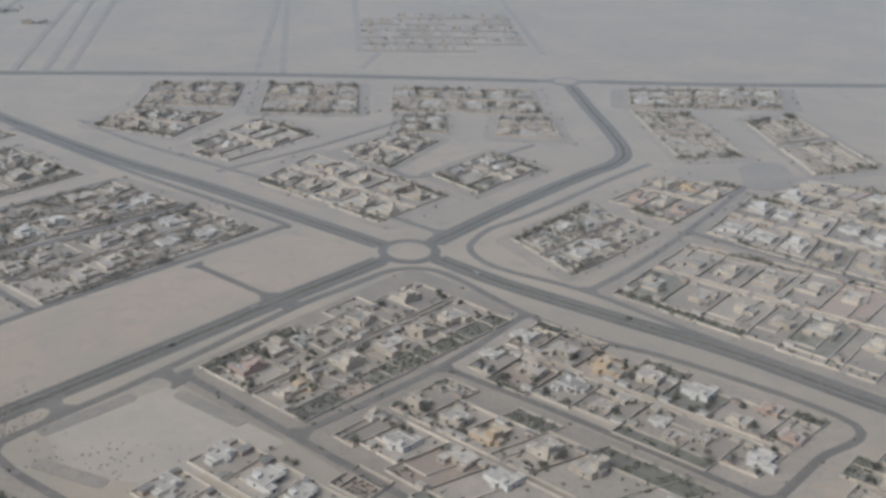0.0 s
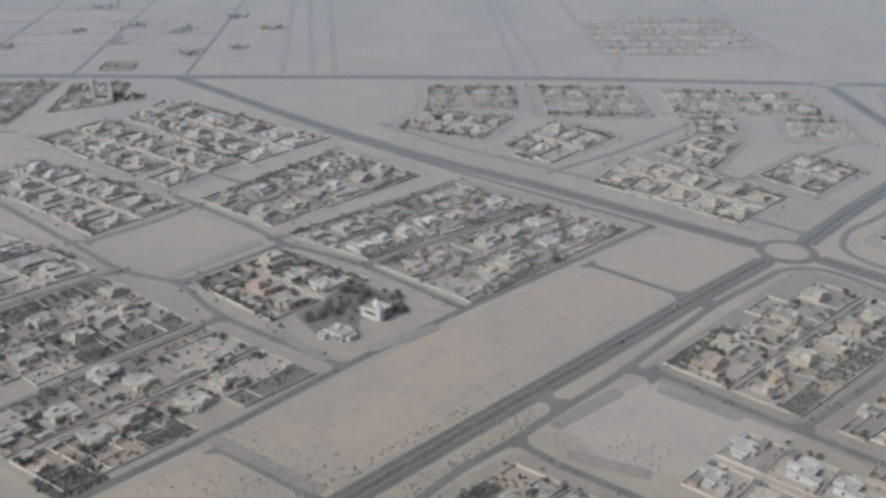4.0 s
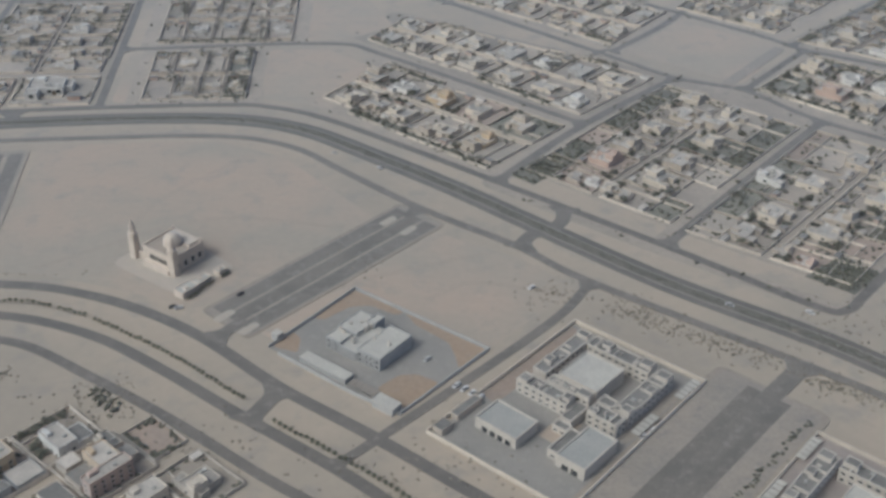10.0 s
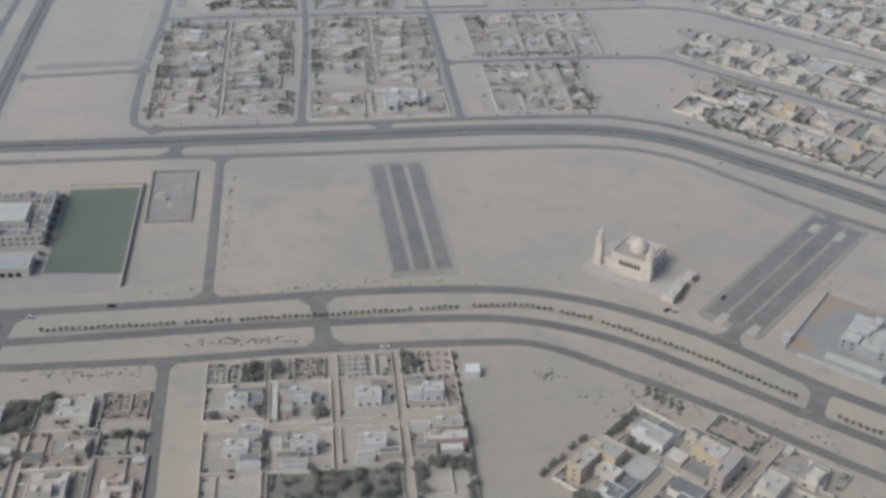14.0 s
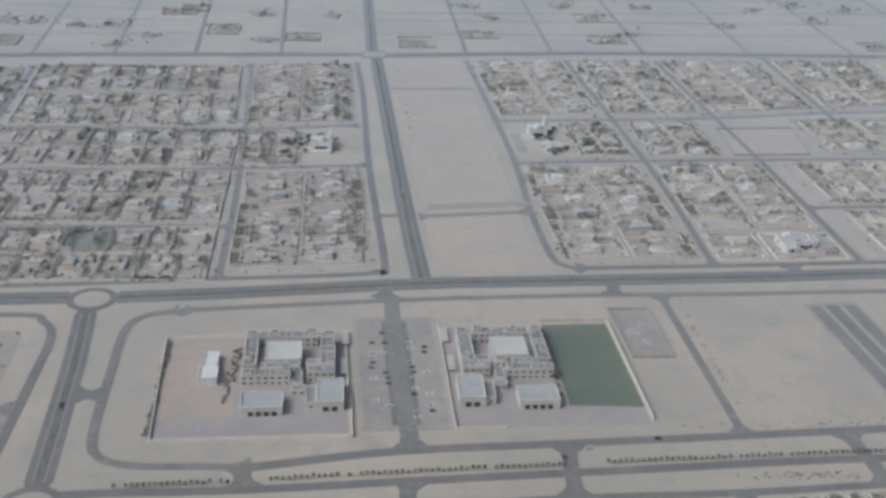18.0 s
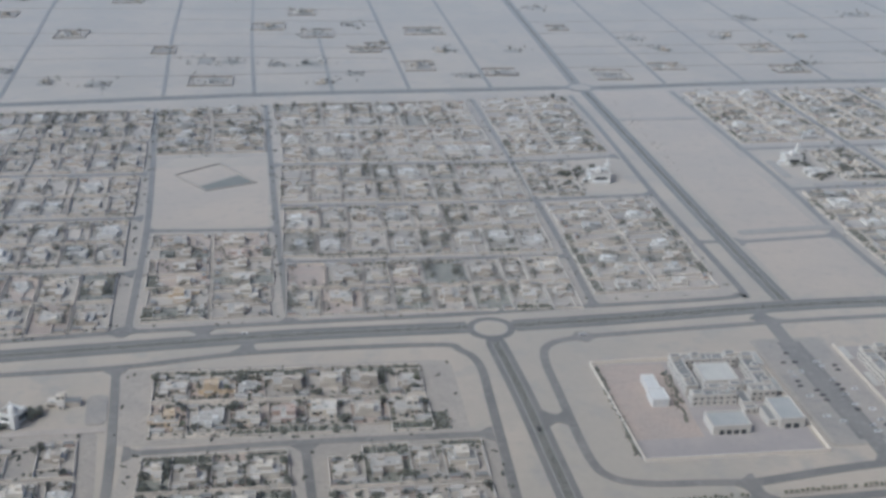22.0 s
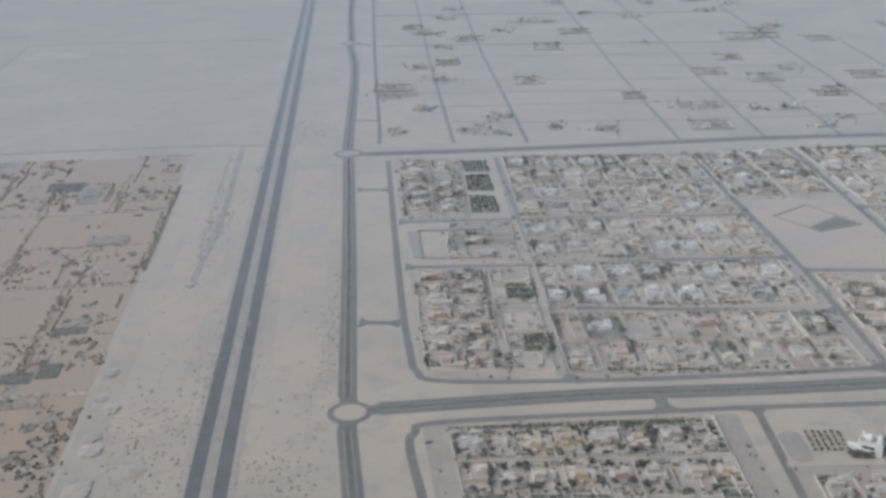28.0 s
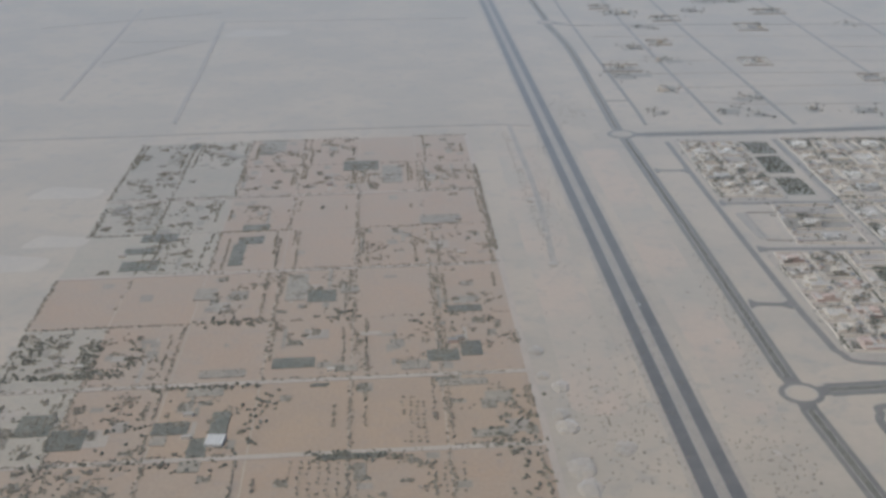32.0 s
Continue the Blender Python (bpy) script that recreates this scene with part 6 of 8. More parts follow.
def wall_thing(pts, label, h=1.1, t=0.3, material=None):
    verts, faces = wall_strip(pts, t, h)
    me = bpy.data.meshes.new("boundary_wall")
    me.from_pydata(verts, [], faces)
    me.materials.append(material or CREAM)
    return tagged(new("boundary_wall", me), label, "wall")


def school(ox, oy, turn, flip, seed):
    """Two halls in front of a ring of classroom wings round a covered court."""
    rng = random.Random(seed)
    m, add = frame_of(ox, oy, turn, flip)
    ob = tagged(new("school"), "cream-rendered school of low wings round a roofed court", "school", group="schools")

    def block_part(name, r0, s0, r1, s1, h, wall=SCHOOLW, roof=DARKROOF, faces="", step=1.9, floors=2):
        bm = bmesh.new()
        add(bm, r0, s0, -0.1, r1, s1, h)
        p = part(name, bm, wall, ob)
        bm = bmesh.new()
        a, b = sorted((r0 * flip, r1 * flip))
        ring(bm, a - 0.08, s0 - 0.08, b + 0.08, s1 + 0.08, h - 0.02, h + 0.45, 0.34)
        bm.transform(m)
        part("parapet", bm, wall, p)
        bm = bmesh.new()
        add(bm, r0 + 0.25, s0 + 0.25, h - 0.05, r1 - 0.25, s1 - 0.25, h + 0.08)
        part("roof", bm, roof, p)
        for side in faces:
            lo, hi = (a, b) if side in "sn" else (s0, s1)
            n = max(1, int((hi - lo) / step))
            for f in range(floors):
                for k in range(n):
                    q, z = lo + (hi - lo) * (k + 0.5) / n, 0.65 + f * 1.75
                    at = {"s": (q, s0, 0), "n": (q, s1, 180), "w": (a, q, -90), "e": (b, q, 90)}[side]
                    w = part("window", WINDOW, None, p)
                    w.matrix_basis = m @ pose(at[0], at[1], z, 0, 0, at[2]) @ Matrix.Diagonal((1.15, 1, 0.8, 1))
        return p

    hall = block_part("sports_hall", 7, 9.4, 19.2, 18, 2.8, SCHOOLW, SHEETROOF)
    for k in range(4):
        bm = bmesh.new()
        add(bm, 9.2 + k * 2.3, 9.32, 0, 10.8 + k * 2.3, 9.5, 1.5)
        part("shutter", bm, GLASS, hall, "dark roller shutter")
    hall = block_part("assembly_hall", 29.2, 11.4, 37.2, 24.6, 3.1, SCHOOLW, SHEETROOF)
    for k in range(2):
        bm = bmesh.new()
        add(bm, 31.0 + k * 2.6, 11.3, 0, 32.8 + k * 2.6, 11.5, 1.6)
        part("door", bm, GLASS, hall, "dark glazed double door")
    block_part("side_rooms", 26.0, 12.6, 29.0, 22, 2.1, faces="s", floors=1)
    block_part("gatehouse_rooms", 21.5, 20.5, 25.5, 23.2, 1.7, faces="s", floors=1)
    block_part("south_wing", 6, 26.5, 21, 30.4, 3.5, faces="swn")
    block_part("south_east_wing", 26, 28.0, 34.5, 32.2, 3.5, faces="se")
    block_part("west_wing", 6.2, 33.0, 10.2, 53.6, 3.5, faces="we")
    block_part("north_wing", 10.6, 50.0, 29, 54.4, 3.5, faces="s")
    block_part("east_wing", 30.2, 33.0, 34.6, 53.0, 3.5, faces="we")
    block_part("inner_west_wing", 11.6, 31.5, 24, 34.3, 3.3, faces="s")
    block_part("inner_east_rooms", 25.6, 33.2, 29.6, 36.2, 3.2)
    block_part("entrance_link", 21.6, 23.6, 24.6, 31.2, 2.2)
    court = block_part("roofed_court", 12.8, 34.7, 24.2, 46.8, 4.1, SCHOOLW, COURTROOF)
    for r0, s0, r1, s1, z, up in ((6.4, 26.7, 9.0, 29.4, 3.5, 0.8), (18.8, 27.8, 20.8, 30.2, 3.5, 0.9), (6.4, 37, 8.6, 39.4, 3.5, 0.8), (6.4, 51.2, 9.6, 53.4, 3.5, 1.0), (14, 51.9, 16.5, 54.2, 3.5, 0.8), (25.6, 51.4, 28.8, 54.2, 3.5, 1.1),
                                  (31.2, 50, 34.4, 52.8, 3.5, 1.0), (32.2, 43.4, 34.4, 46, 3.5, 0.7), (31.8, 33.4, 34.4, 35.8, 3.5, 0.9), (26.2, 28.2, 28.4, 30, 3.5, 0.7), (20.4, 31.7, 23.8, 34.1, 3.3, 0.9)):
        bm = bmesh.new()
        add(bm, r0, s0, z, r1, s1, z + up)
        head = part("roof_room", bm, SCHOOLW, ob)
        bm = bmesh.new()
        a, b = sorted((r0 * flip, r1 * flip))
        ring(bm, a - 0.05, s0 - 0.05, b + 0.05, s1 + 0.05, z + up, z + up + 0.25, 0.2)
        bm.transform(m)
        part("parapet", bm, SCHOOLW, head)
        bm = bmesh.new()
        add(bm, r0 + 0.15, s0 + 0.15, z + up - 0.02, r1 - 0.15, s1 - 0.15, z + up + 0.05)
        part("roof", bm, DARKROOF, head)
    for k in range(28):
        wing = rng.choice(((6.6, 27, 20.4, 30), (6.8, 34, 9.6, 53), (11.2, 50.6, 28.4, 53.8), (30.8, 34, 34, 52.4), (26.6, 28.6, 34, 31.6), (12.2, 32, 23.4, 33.8)))
        r, s = rng.uniform(wing[0], wing[2] - 1), rng.uniform(wing[1], wing[3] - 1)
        bm = bmesh.new()
        z = 3.3 if wing[0] == 12.2 else 3.5
        add(bm, r, s, z, r + rng.uniform(0.5, 1.3), s + rng.uniform(0.5, 1.0), z + rng.uniform(0.35, 0.8))
        part("roof_unit", bm, rng.choice((SCHOOLW, SHEETROOF, ROOF)), ob, "boxy roof cooling unit")
    for k in range(24):
        wing = ((6, 26.5, 21, 30.4, 3.5), (6.2, 33.0, 10.2, 53.6, 3.5), (10.6, 50.0, 29, 54.4, 3.5), (30.2, 33.0, 34.6, 53.0, 3.5), (26, 28.0, 34.5, 32.2, 3.5), (11.6, 31.5, 24, 34.3, 3.3))[k % 6]
        f = rng.uniform(0.08, 0.92)
        bm = bmesh.new()
        if wing[2] - wing[0] > wing[3] - wing[1]:
            c = wing[0] + f * (wing[2] - wing[0])
            add(bm, c, wing[1] + 0.3, wing[4], c + 0.28, wing[3] - rng.choice((0.3, 1.6)), wing[4] + rng.uniform(0.5, 0.9))
        else:
            c = wing[1] + f * (wing[3] - wing[1])
            add(bm, wing[0] + 0.3, c, wing[4], wing[2] - rng.choice((0.3, 1.6)), c + 0.28, wing[4] + rng.uniform(0.5, 0.9))
        part("roof_wall", bm, SCHOOLW, ob)
    for r, s in ((36.4, 31.5), (37, 50)):
        for k in range(5):
            bm = bmesh.new()
            add(bm, r, s + k * 1.85, 1.12 + 0.02 * (k % 2), r + 2.3, s + 1.5 + k * 1.85, 1.22)
            can = part("canopy", bm, COURTROOF, ob, "pale parking canopy")
            bm = bmesh.new()
            add(bm, r + 1.9, s + 0.7 + k * 1.85, 0, r + 2.05, s + 0.85 + k * 1.85, 1.12)
            part("post", bm, SHEETROOF, can)
    return ob, m


ob, m = school(-153, 207, 44.3 - 90, 1, 3)
wall_thing([(-153, 207), (-110, 249), (-82, 221), (-124, 179), (-153, 207)], "cream wall round a school compound")
slab("school_yard", [(-152, 206), (-110.5, 248), (-83, 221), (-124, 180)], PAVING, "grey paved school yard", "yard", top=0.06)
_, add = frame_of(-153, 207, -45.7)
SM = pose(-153, 207, 0, 0, 0, -45.7)
for q, mat in (([(0.6, 20), (5.4, 19), (5.4, 56), (0.6, 58)], REDYARD), ([(20, 17), (26, 17), (26, 27), (20, 26)], PINK), ([(35, 28), (37.5, 28), (38, 54), (35, 54)], GREYSOIL)):
    slab("soil_bed", [tuple((SM @ Vector((*p, 0))).to_2d()) for p in q], mat, "bed of raw reddish soil inside a school wall", "soil", top=0.09)
for r, q, w, d in ((0.5, 8, 2.2, 9), (0.5, 1.5, 3, 4)):
    house(r, q, r + w, q + d, 1.6, "B", SM, True, text="low beige store room against a school wall")
school(-77.2, 129.2, -45.7, -1, 6)
EAST_YARD = [tuple((SM @ Vector((r, s, 0))).to_2d()) for r, s in ((69.5, 0), (69.5, 61.7), (109.5, 61.7), (109.5, 0))]
slab("school_yard", EAST_YARD, YARDPAVE, "grey paved school yard", "yard", top=0.06)
wall_thing([*EAST_YARD, EAST_YARD[0]], "cream wall round a school compound")
for n in range(26):
    w = SM @ Vector((64.8 + 1.6 * ((n * 29) % 26) / 26, 26 + n * 1.5, 0))
    GARDEN_PLACES.append((w.x, w.y))
school(-502.5, 283, 0, 1, 4)
slab("school_yard", [(-521, 281), (-464, 282), (-465, 341), (-522, 338)], YARDPAVE, "grey paved school yard", "yard", top=0.06)
slab("sand_pitch", [(-520.6, 291.5), (-498.2, 291.5), (-497.8, 338), (-522, 338)], REDYARD, "reddish sand playing field beside a school", "playing field", top=0.08)
wall_thing([(-463, 300), (-463, 280.5), (-520, 280), (-522.5, 339.5), (-464.5, 342), (-463.6, 304)], "cream wall round a school compound")
rng = random.Random(52)
for n in range(70):
    GARDEN_PLACES.append((-521.2 + rng.uniform(-0.5, 0.6), 283 + n * 0.78))
for n in range(10):
    GARDEN_PLACES.append((-500.6 + rng.uniform(-0.5, 0.5), 300 + n * 1.4))
for n in range(26):
    GARDEN_PLACES.append((-499 + rng.uniform(-1.2, 1.2), 312 + n * 0.8))
bm = bmesh.new()
box(bm, -509.2, 310, 0, -503.8, 317, 2.6)
box(bm, -508.4, 317, 0, -504.4, 327, 2.1)
ob = tagged(part("prayer_room", bm, WHITE), "white flat-roofed hall beside a sand pitch", "building")
bm = bmesh.new()
ring(bm, -509.3, 309.9, -503.7, 317.1, 2.6, 2.95)
ring(bm, -508.5, 317.1, -504.3, 327.1, 2.1, 2.4)
part("parapet", bm, WHITE, ob)
school(-393.5, 284, 0, -1, 5)
slab("school_yard", [(-432, 284), (-375, 284), (-375, 293), (-398, 296), (-397, 345), (-432, 345)], YARDPAVE, "grey paved school yard", "yard", top=0.06)
slab("sports_field", [(-397, 295), (-374.5, 293.5), (-375, 346.5), (-397.5, 346)], TURF, "flat green turf sports field", "field", top=0.12)
wall_thing([(-433, 346), (-433, 283), (-418, 283)], "cream wall along a school car park")
wall_thing([(-373.8, 286), (-374.3, 348), (-398, 348)], "cream wall behind a sports field", 1.4)
for x in range(9):
    put(TREES[x % 5], -399.2, 300 + x * 5, 40 * x, 0.7)

# clinic
CX, CY, CT = -192, 243, 48.5 - 90
m, add = frame_of(CX, CY, CT)
pt = lambda r, s: tuple((m @ Vector((r, s, 0))).to_2d())  # noqa: E731
slab("clinic_yard", [pt(0, 0), pt(0, 34.5), pt(46, 34.5), pt(44, 0)], PAVING, "grey paved yard of a walled compound", "yard", top=0.06)
for q in ([(0.5, 17), (0.5, 34), (18, 34), (17, 31.6), (8.5, 31), (4.6, 27), (3, 18)], [(18.4, 34), (45.5, 34), (44.8, 23), (41, 26.6), (36, 30.4), (24, 31.4)],
          [(33, 4.5), (34.2, 12), (37.6, 15), (44, 15.6), (43.6, 3), (38, 2.6)], [(0.5, 1), (0.5, 9), (4, 8), (7.5, 3)]):
    slab("soil_bed", rounded([pt(*x) for x in q], 1.2), MIDFIELD, "bed of raw orange soil inside a compound wall", "soil", top=0.11)
wall_thing([pt(0, 0), pt(0, 34.5), pt(46, 34.5), pt(44, 0), pt(30, -1), pt(4, -0.5)], "white wall round a clinic compound", 0.9, material=CLINICW)
clinic = tagged(new("clinic"), "white clinic of flat-roofed blocks on a paved yard", "building")
for name, r0, s0, r1, s1, h, roof in (("north_block", 11.4, 14.6, 17.6, 23.5, 3.6, COURTROOF), ("north_porch", 16.6, 20.5, 19.0, 24.6, 4.2, COURTROOF), ("court", 16.4, 9.5, 22.0, 22.0, 2.6, COURTROOF),
                                      ("front_block", 11.6, 9.6, 16.4, 14.4, 3.2, COURTROOF), ("east_block", 22.0, 10.0, 29.4, 23.0, 3.7, COURTROOF)):
    bm = bmesh.new()
    add(bm, r0, s0, 0, r1, s1, h)
    p = part(name, bm, CLINICGREY, clinic)
    bm = bmesh.new()
    ring(bm, r0 - 0.05, s0 - 0.05, r1 + 0.05, s1 + 0.05, h, h + 0.3)
    bm.transform(m)
    part("parapet", bm, CLINICGREY, p)
    bm = bmesh.new()
    add(bm, r0 + 0.2, s0 + 0.2, h - 0.05, r1 - 0.2, s1 - 0.2, h + 0.08)
    part("roof", bm, roof, p)
    if name in ("east_block", "court", "front_block"):
        for k in range(int((r1 - r0) / 1.1)):
            bm = bmesh.new()
            add(bm, r0 + 0.3 + k * 1.1, s0 - 0.28, 0, r0 + 0.55 + k * 1.1, s0 - 0.02, h - 0.3)
            part("fin", bm, CLINICGREY, p, "upright grey facade fin")
    if name != "court":
        n = int((r1 - r0) / 1.6)
        for k in range(n):
            for z in (0.6, 2.2):
                w = part("window", WINDOW, None, p)
                w.matrix_basis = m @ pose(r0 + (r1 - r0) * (k + 0.5) / n, s0, z)
rng = random.Random(8)
for k in range(12):
    r, s = rng.uniform(12, 28), rng.uniform(11, 21)
    bm = bmesh.new()
    add(bm, r, s, 2.3, r + rng.uniform(0.5, 1.2), s + rng.uniform(0.4, 0.9), 4.3)
    part("roof_unit", bm, SCHOOLW, clinic, "white roof cooling unit")
for r0, s0, r1, s1, h, text in ((10.6, 0.6, 26, 3.6, 1.6, "long low white shed along a compound wall"), (36.5, -1.6, 43, 1.8, 2.0, "small white gatehouse at a compound wall"), (-2, 3.2, 0.2, 5.4, 2.0, "tiny white guard hut at a gate")):
    bm = bmesh.new()
    add(bm, r0, s0, 0, r1, s1, h)
    ob = tagged(part("shed", bm, CLINICW), text, "outbuilding")
    bm = bmesh.new()
    add(bm, r0 - 0.1, s0 - 0.1, h, r1 + 0.1, s1 + 0.1, h + 0.12)
    part("roof", bm, COURTROOF, ob, "cream flat roof")
for k in range(5):
    bm = bmesh.new()
    add(bm, 27 + k * 1.7, 0.6, 1.1, 28.4 + k * 1.7, 3.0, 1.2)
    ob = tagged(part("sun_shade", bm, GREYSOIL), "grey fabric shade over a parking bay", "canopy", group="parking shades")
    bm = bmesh.new()
    add(bm, 27.6 + k * 1.7, 0.8, 0, 27.75 + k * 1.7, 0.95, 1.1)
    part("post", bm, SHEETROOF, ob)


def mosque(x, y, turn, w, d, h, material, minarets, label, dome=2.2):
    """A prayer hall whose front runs along local x; minarets as (x, y, height)."""
    m = pose(x, y, 0, 0, 0, turn)
    ob = tagged(new("mosque"), label, "mosque")

    def piece(name, make, mat, parent=ob, text=""):
        bm = bmesh.new()
        make(bm)
        bm.transform(m)
        return part(name, bm, mat, parent, text)

    hall = piece("prayer_hall", lambda b: box(b, 0, 0, 0, w, d, h), material)
    piece("parapet", lambda b: ring(b, -0.1, -0.1, w + 0.1, d + 0.1, h, h + 0.5, 0.3), material, hall)
    piece("roof", lambda b: box(b, 0.2, 0.2, h - 0.05, w - 0.2, d - 0.2, h + 0.1), WORN, hall)
    piece("portico", lambda b: box(b, w * 0.08, -1.5, 0, w * 0.92, 0, h * 0.3), material, hall)
    for k in range(6):
        q = w * (0.26 + 0.096 * k)
        arch = [(-0.34, h * 0.42), (0.34, h * 0.42), (0.34, h * 0.62), (0.24, h * 0.7), (0, h * 0.74), (-0.24, h * 0.7), (-0.34, h * 0.62)]

        def opening(b):
            rim = [[b.verts.new((q + x * f, y, z)) for x, z in arch] for y, f in ((-0.02, 1.25), (-0.1, 1.25), (-0.1, 1.0), (-0.03, 1.0))]
            for r, u in zip(rim, rim[1:]):
                for n in range(7):
                    b.faces.new((r[n], r[(n + 1) % 7], u[(n + 1) % 7], u[n]))
            b.faces.new(rim[-1])

        piece("arch", opening, GLASS, hall, "dark arched opening")
    for k in range(4):
        q = d * (0.15 + 0.23 * k)
        win = part("window", WINDOW, None, hall)
        win.matrix_basis = m @ pose(w, q, 1.2, 0, 0, 90) @ Matrix.Diagonal((1.2, 1, 2.0, 1))
    for cx, cy in ((w - 0.5, d - 0.5), (0.5, d - 0.5)):
        piece("corner_turret", lambda b: tube(b, [(cx, cy, h, 0.5), (cx, cy, h + 0.9, 0.5), (cx, cy, h + 1.3, 0.35), (cx, cy, h + 1.7, 0.03)], 8), material, hall)
    if dome:
        drum = piece("drum", lambda b: tube(b, [(w / 2, d / 2, h, dome), (w / 2, d / 2, h + 0.9, dome)], 20), material, hall)
        rows = [(w / 2, d / 2, h + 0.9 + dome * 1.05 * math.sin(a), dome * math.cos(a)) for a in (0, 0.25, 0.5, 0.75, 1.0, 1.25, 1.5)]
        piece("dome", lambda b: tube(b, rows, 20), material, drum, "smooth pale dome")
        piece("finial", lambda b: tube(b, [(w / 2, d / 2, h + 0.8 + dome, 0.08), (w / 2, d / 2, h + 2.0 + dome, 0.03)], 6), SHEETROOF, drum)
    piece("link", lambda b: box(b, -3.6, 0.4, 0, 0, 2.2, h * 0.5), material, hall)
    piece("roof_room", lambda b: box(b, w * 0.1, d * 0.62, h, w * 0.9, d * 0.96, h + 0.7), material, hall)
    for mx, my, mh in minarets:
        tower = piece("minaret", lambda b: box(b, mx - 1.1, my - 1.1, 0, mx + 1.1, my + 1.1, mh * 0.62, taper=0.06), material)
        piece("balcony", lambda b: tube(b, [(mx, my, mh * 0.62, 1.0), (mx, my, mh * 0.64, 1.45), (mx, my, mh * 0.68, 1.45), (mx, my, mh * 0.68, 1.0)], 12), material, tower)
        piece("shaft", lambda b: tube(b, [(mx, my, mh * 0.67, 0.9), (mx, my, mh * 0.86, 0.82)], 10), material, tower)
        piece("spire", lambda b: tube(b, [(mx, my, mh * 0.86, 0.7), (mx, my, mh * 0.9, 0.6), (mx, my, mh * 0.97, 0.2), (mx, my, mh * 1.03, 0.04)], 10), material, tower)
    return ob


mosque(-230, 287.2, -40, 12.4, 12, 5.3, STONE, ((-4.0, 0.2, 12.6), (12.4, 0.2, 12.8)), "sandstone mosque with a low dome and two square minarets", 2.8)
slab("mosque_apron", rounded([(-240, 287), (-217, 268), (-203, 282), (-224, 304)], 4), PALE, "pale trodden sand round a mosque", "apron", top=0.045)
m, add = frame_of(-216.5, 266.5, 50)
for r0, s0, r1, s1, h, text in ((0, 0, 6, 3.6, 1.9, "low sandstone washroom block beside a mosque"), (6.2, 0.6, 11.5, 3.4, 1.5, "low cream annex beside a mosque"), (14.2, 0.4, 17.4, 2.6, 1.3, "small cream hut beside a mosque")):
    bm = bmesh.new()
    add(bm, r0, s0, 0, r1, s1, h)
    ob = tagged(part("washroom", bm, STONE), text, "outbuilding")
    bm = bmesh.new()
    ring(bm, r0 - 0.08, s0 - 0.08, r1 + 0.08, s1 + 0.08, h - 0.02, h + 0.3, 0.22)
    bm.transform(m)
    part("parapet", bm, STONE, ob)
    bm = bmesh.new()
    add(bm, r0 + 0.15, s0 + 0.15, h - 0.05, r1 - 0.15, s1 - 0.15, h + 0.06)
    part("roof", bm, COURTROOF, ob, "cream flat roof")
    bm = bmesh.new()
    add(bm, r0 + (r1 - r0) * 0.3, s0 + 1.0, h, r0 + (r1 - r0) * 0.3 + 1.3, s0 + 2.0, h + 0.6)
    part("roof_room", bm, STONE, ob)
    for k in range(5):
        w = m @ Vector((r0 + (r1 - r0) * (k + 0.5) / 5, s0 - 0.9, 0))
        GROVE.append((TREES[k], pose(w.x, w.y, 0, 0, 0, 70 * k) @ Matrix.Scale(0.36, 4)))
mosque(51, 368, -42, 8, 7, 2.8, WHITE, ((8.2, 0.2, 6.4),), "white mosque with one minaret among garden trees", 1.4)
put(NEAR_VILLAS[2], 43, 351.5, -42, 1.2)
slab("garden_soil", rounded([(27, 368), (52, 395), (69, 371), (61, 362), (50, 364), (50, 348), (37, 349)], 2), GARDEN, "dark planted garden ground round a white mosque", "soil", top=0.085)
mosque(-104, 650, 0, 10, 9, 4.5, WHITE, ((0, 0, 14), (10, 0, 14)), "white mosque with two tall slim minarets", 1.8)
mosque(-371, 541, 0, 9, 8, 4.2, WHITE, ((9, 8, 10),), "white mosque with one minaret beside dark trees", 1.7)
put(NEAR_VILLAS[2], -362, 527, 0, 1.2)
mosque(-479, 520, 0, 10, 9, 4.4, WHITE, ((10, 9, 10),), "white mosque with one minaret in a planted yard", 1.8)
mosque(-711.5, 318, -28, 6.4, 5.6, 3.2, WHITE, ((6.6, -0.6, 7.5),), "white mosque with one minaret on an open sand lot", 1.3)
put(NEAR_VILLAS[0], -696, 327.5, 0, 0.8)
put(ANNEXES[1], -691, 327, 0, 1.1)
rng = random.Random(21)
for cx, cy, sx, sy, n in ((57, 380, 8, 6, 12), (41, 369, 9, 7, 14), (64, 371, 3, 3, 5), (48, 384, 6, 5, 10), (-362, 545, 6, 9, 14), (-358, 522, 8, 5, 8), (-486, 526, 7, 10, 16), (-475, 536, 9, 4, 8), (-85, 655, 12, 6, 14), (-701.5, 321, 2.2, 3, 8), (-711, 314.5, 3.5, 1, 6)):
    for _ in range(n):
        put(rng.choice(TREES), cx + rng.uniform(-1, 1) * sx, cy + rng.uniform(-1, 1) * sy, rng.uniform(0, 360), rng.uniform(0.6, 1.05))
for i in range(6):
    for j in range(5):
        put(PALMS[(i + j) % 3], -725 + i * 2.1, 318 + j * 2.7, 77 * i + 31 * j, 0.6)

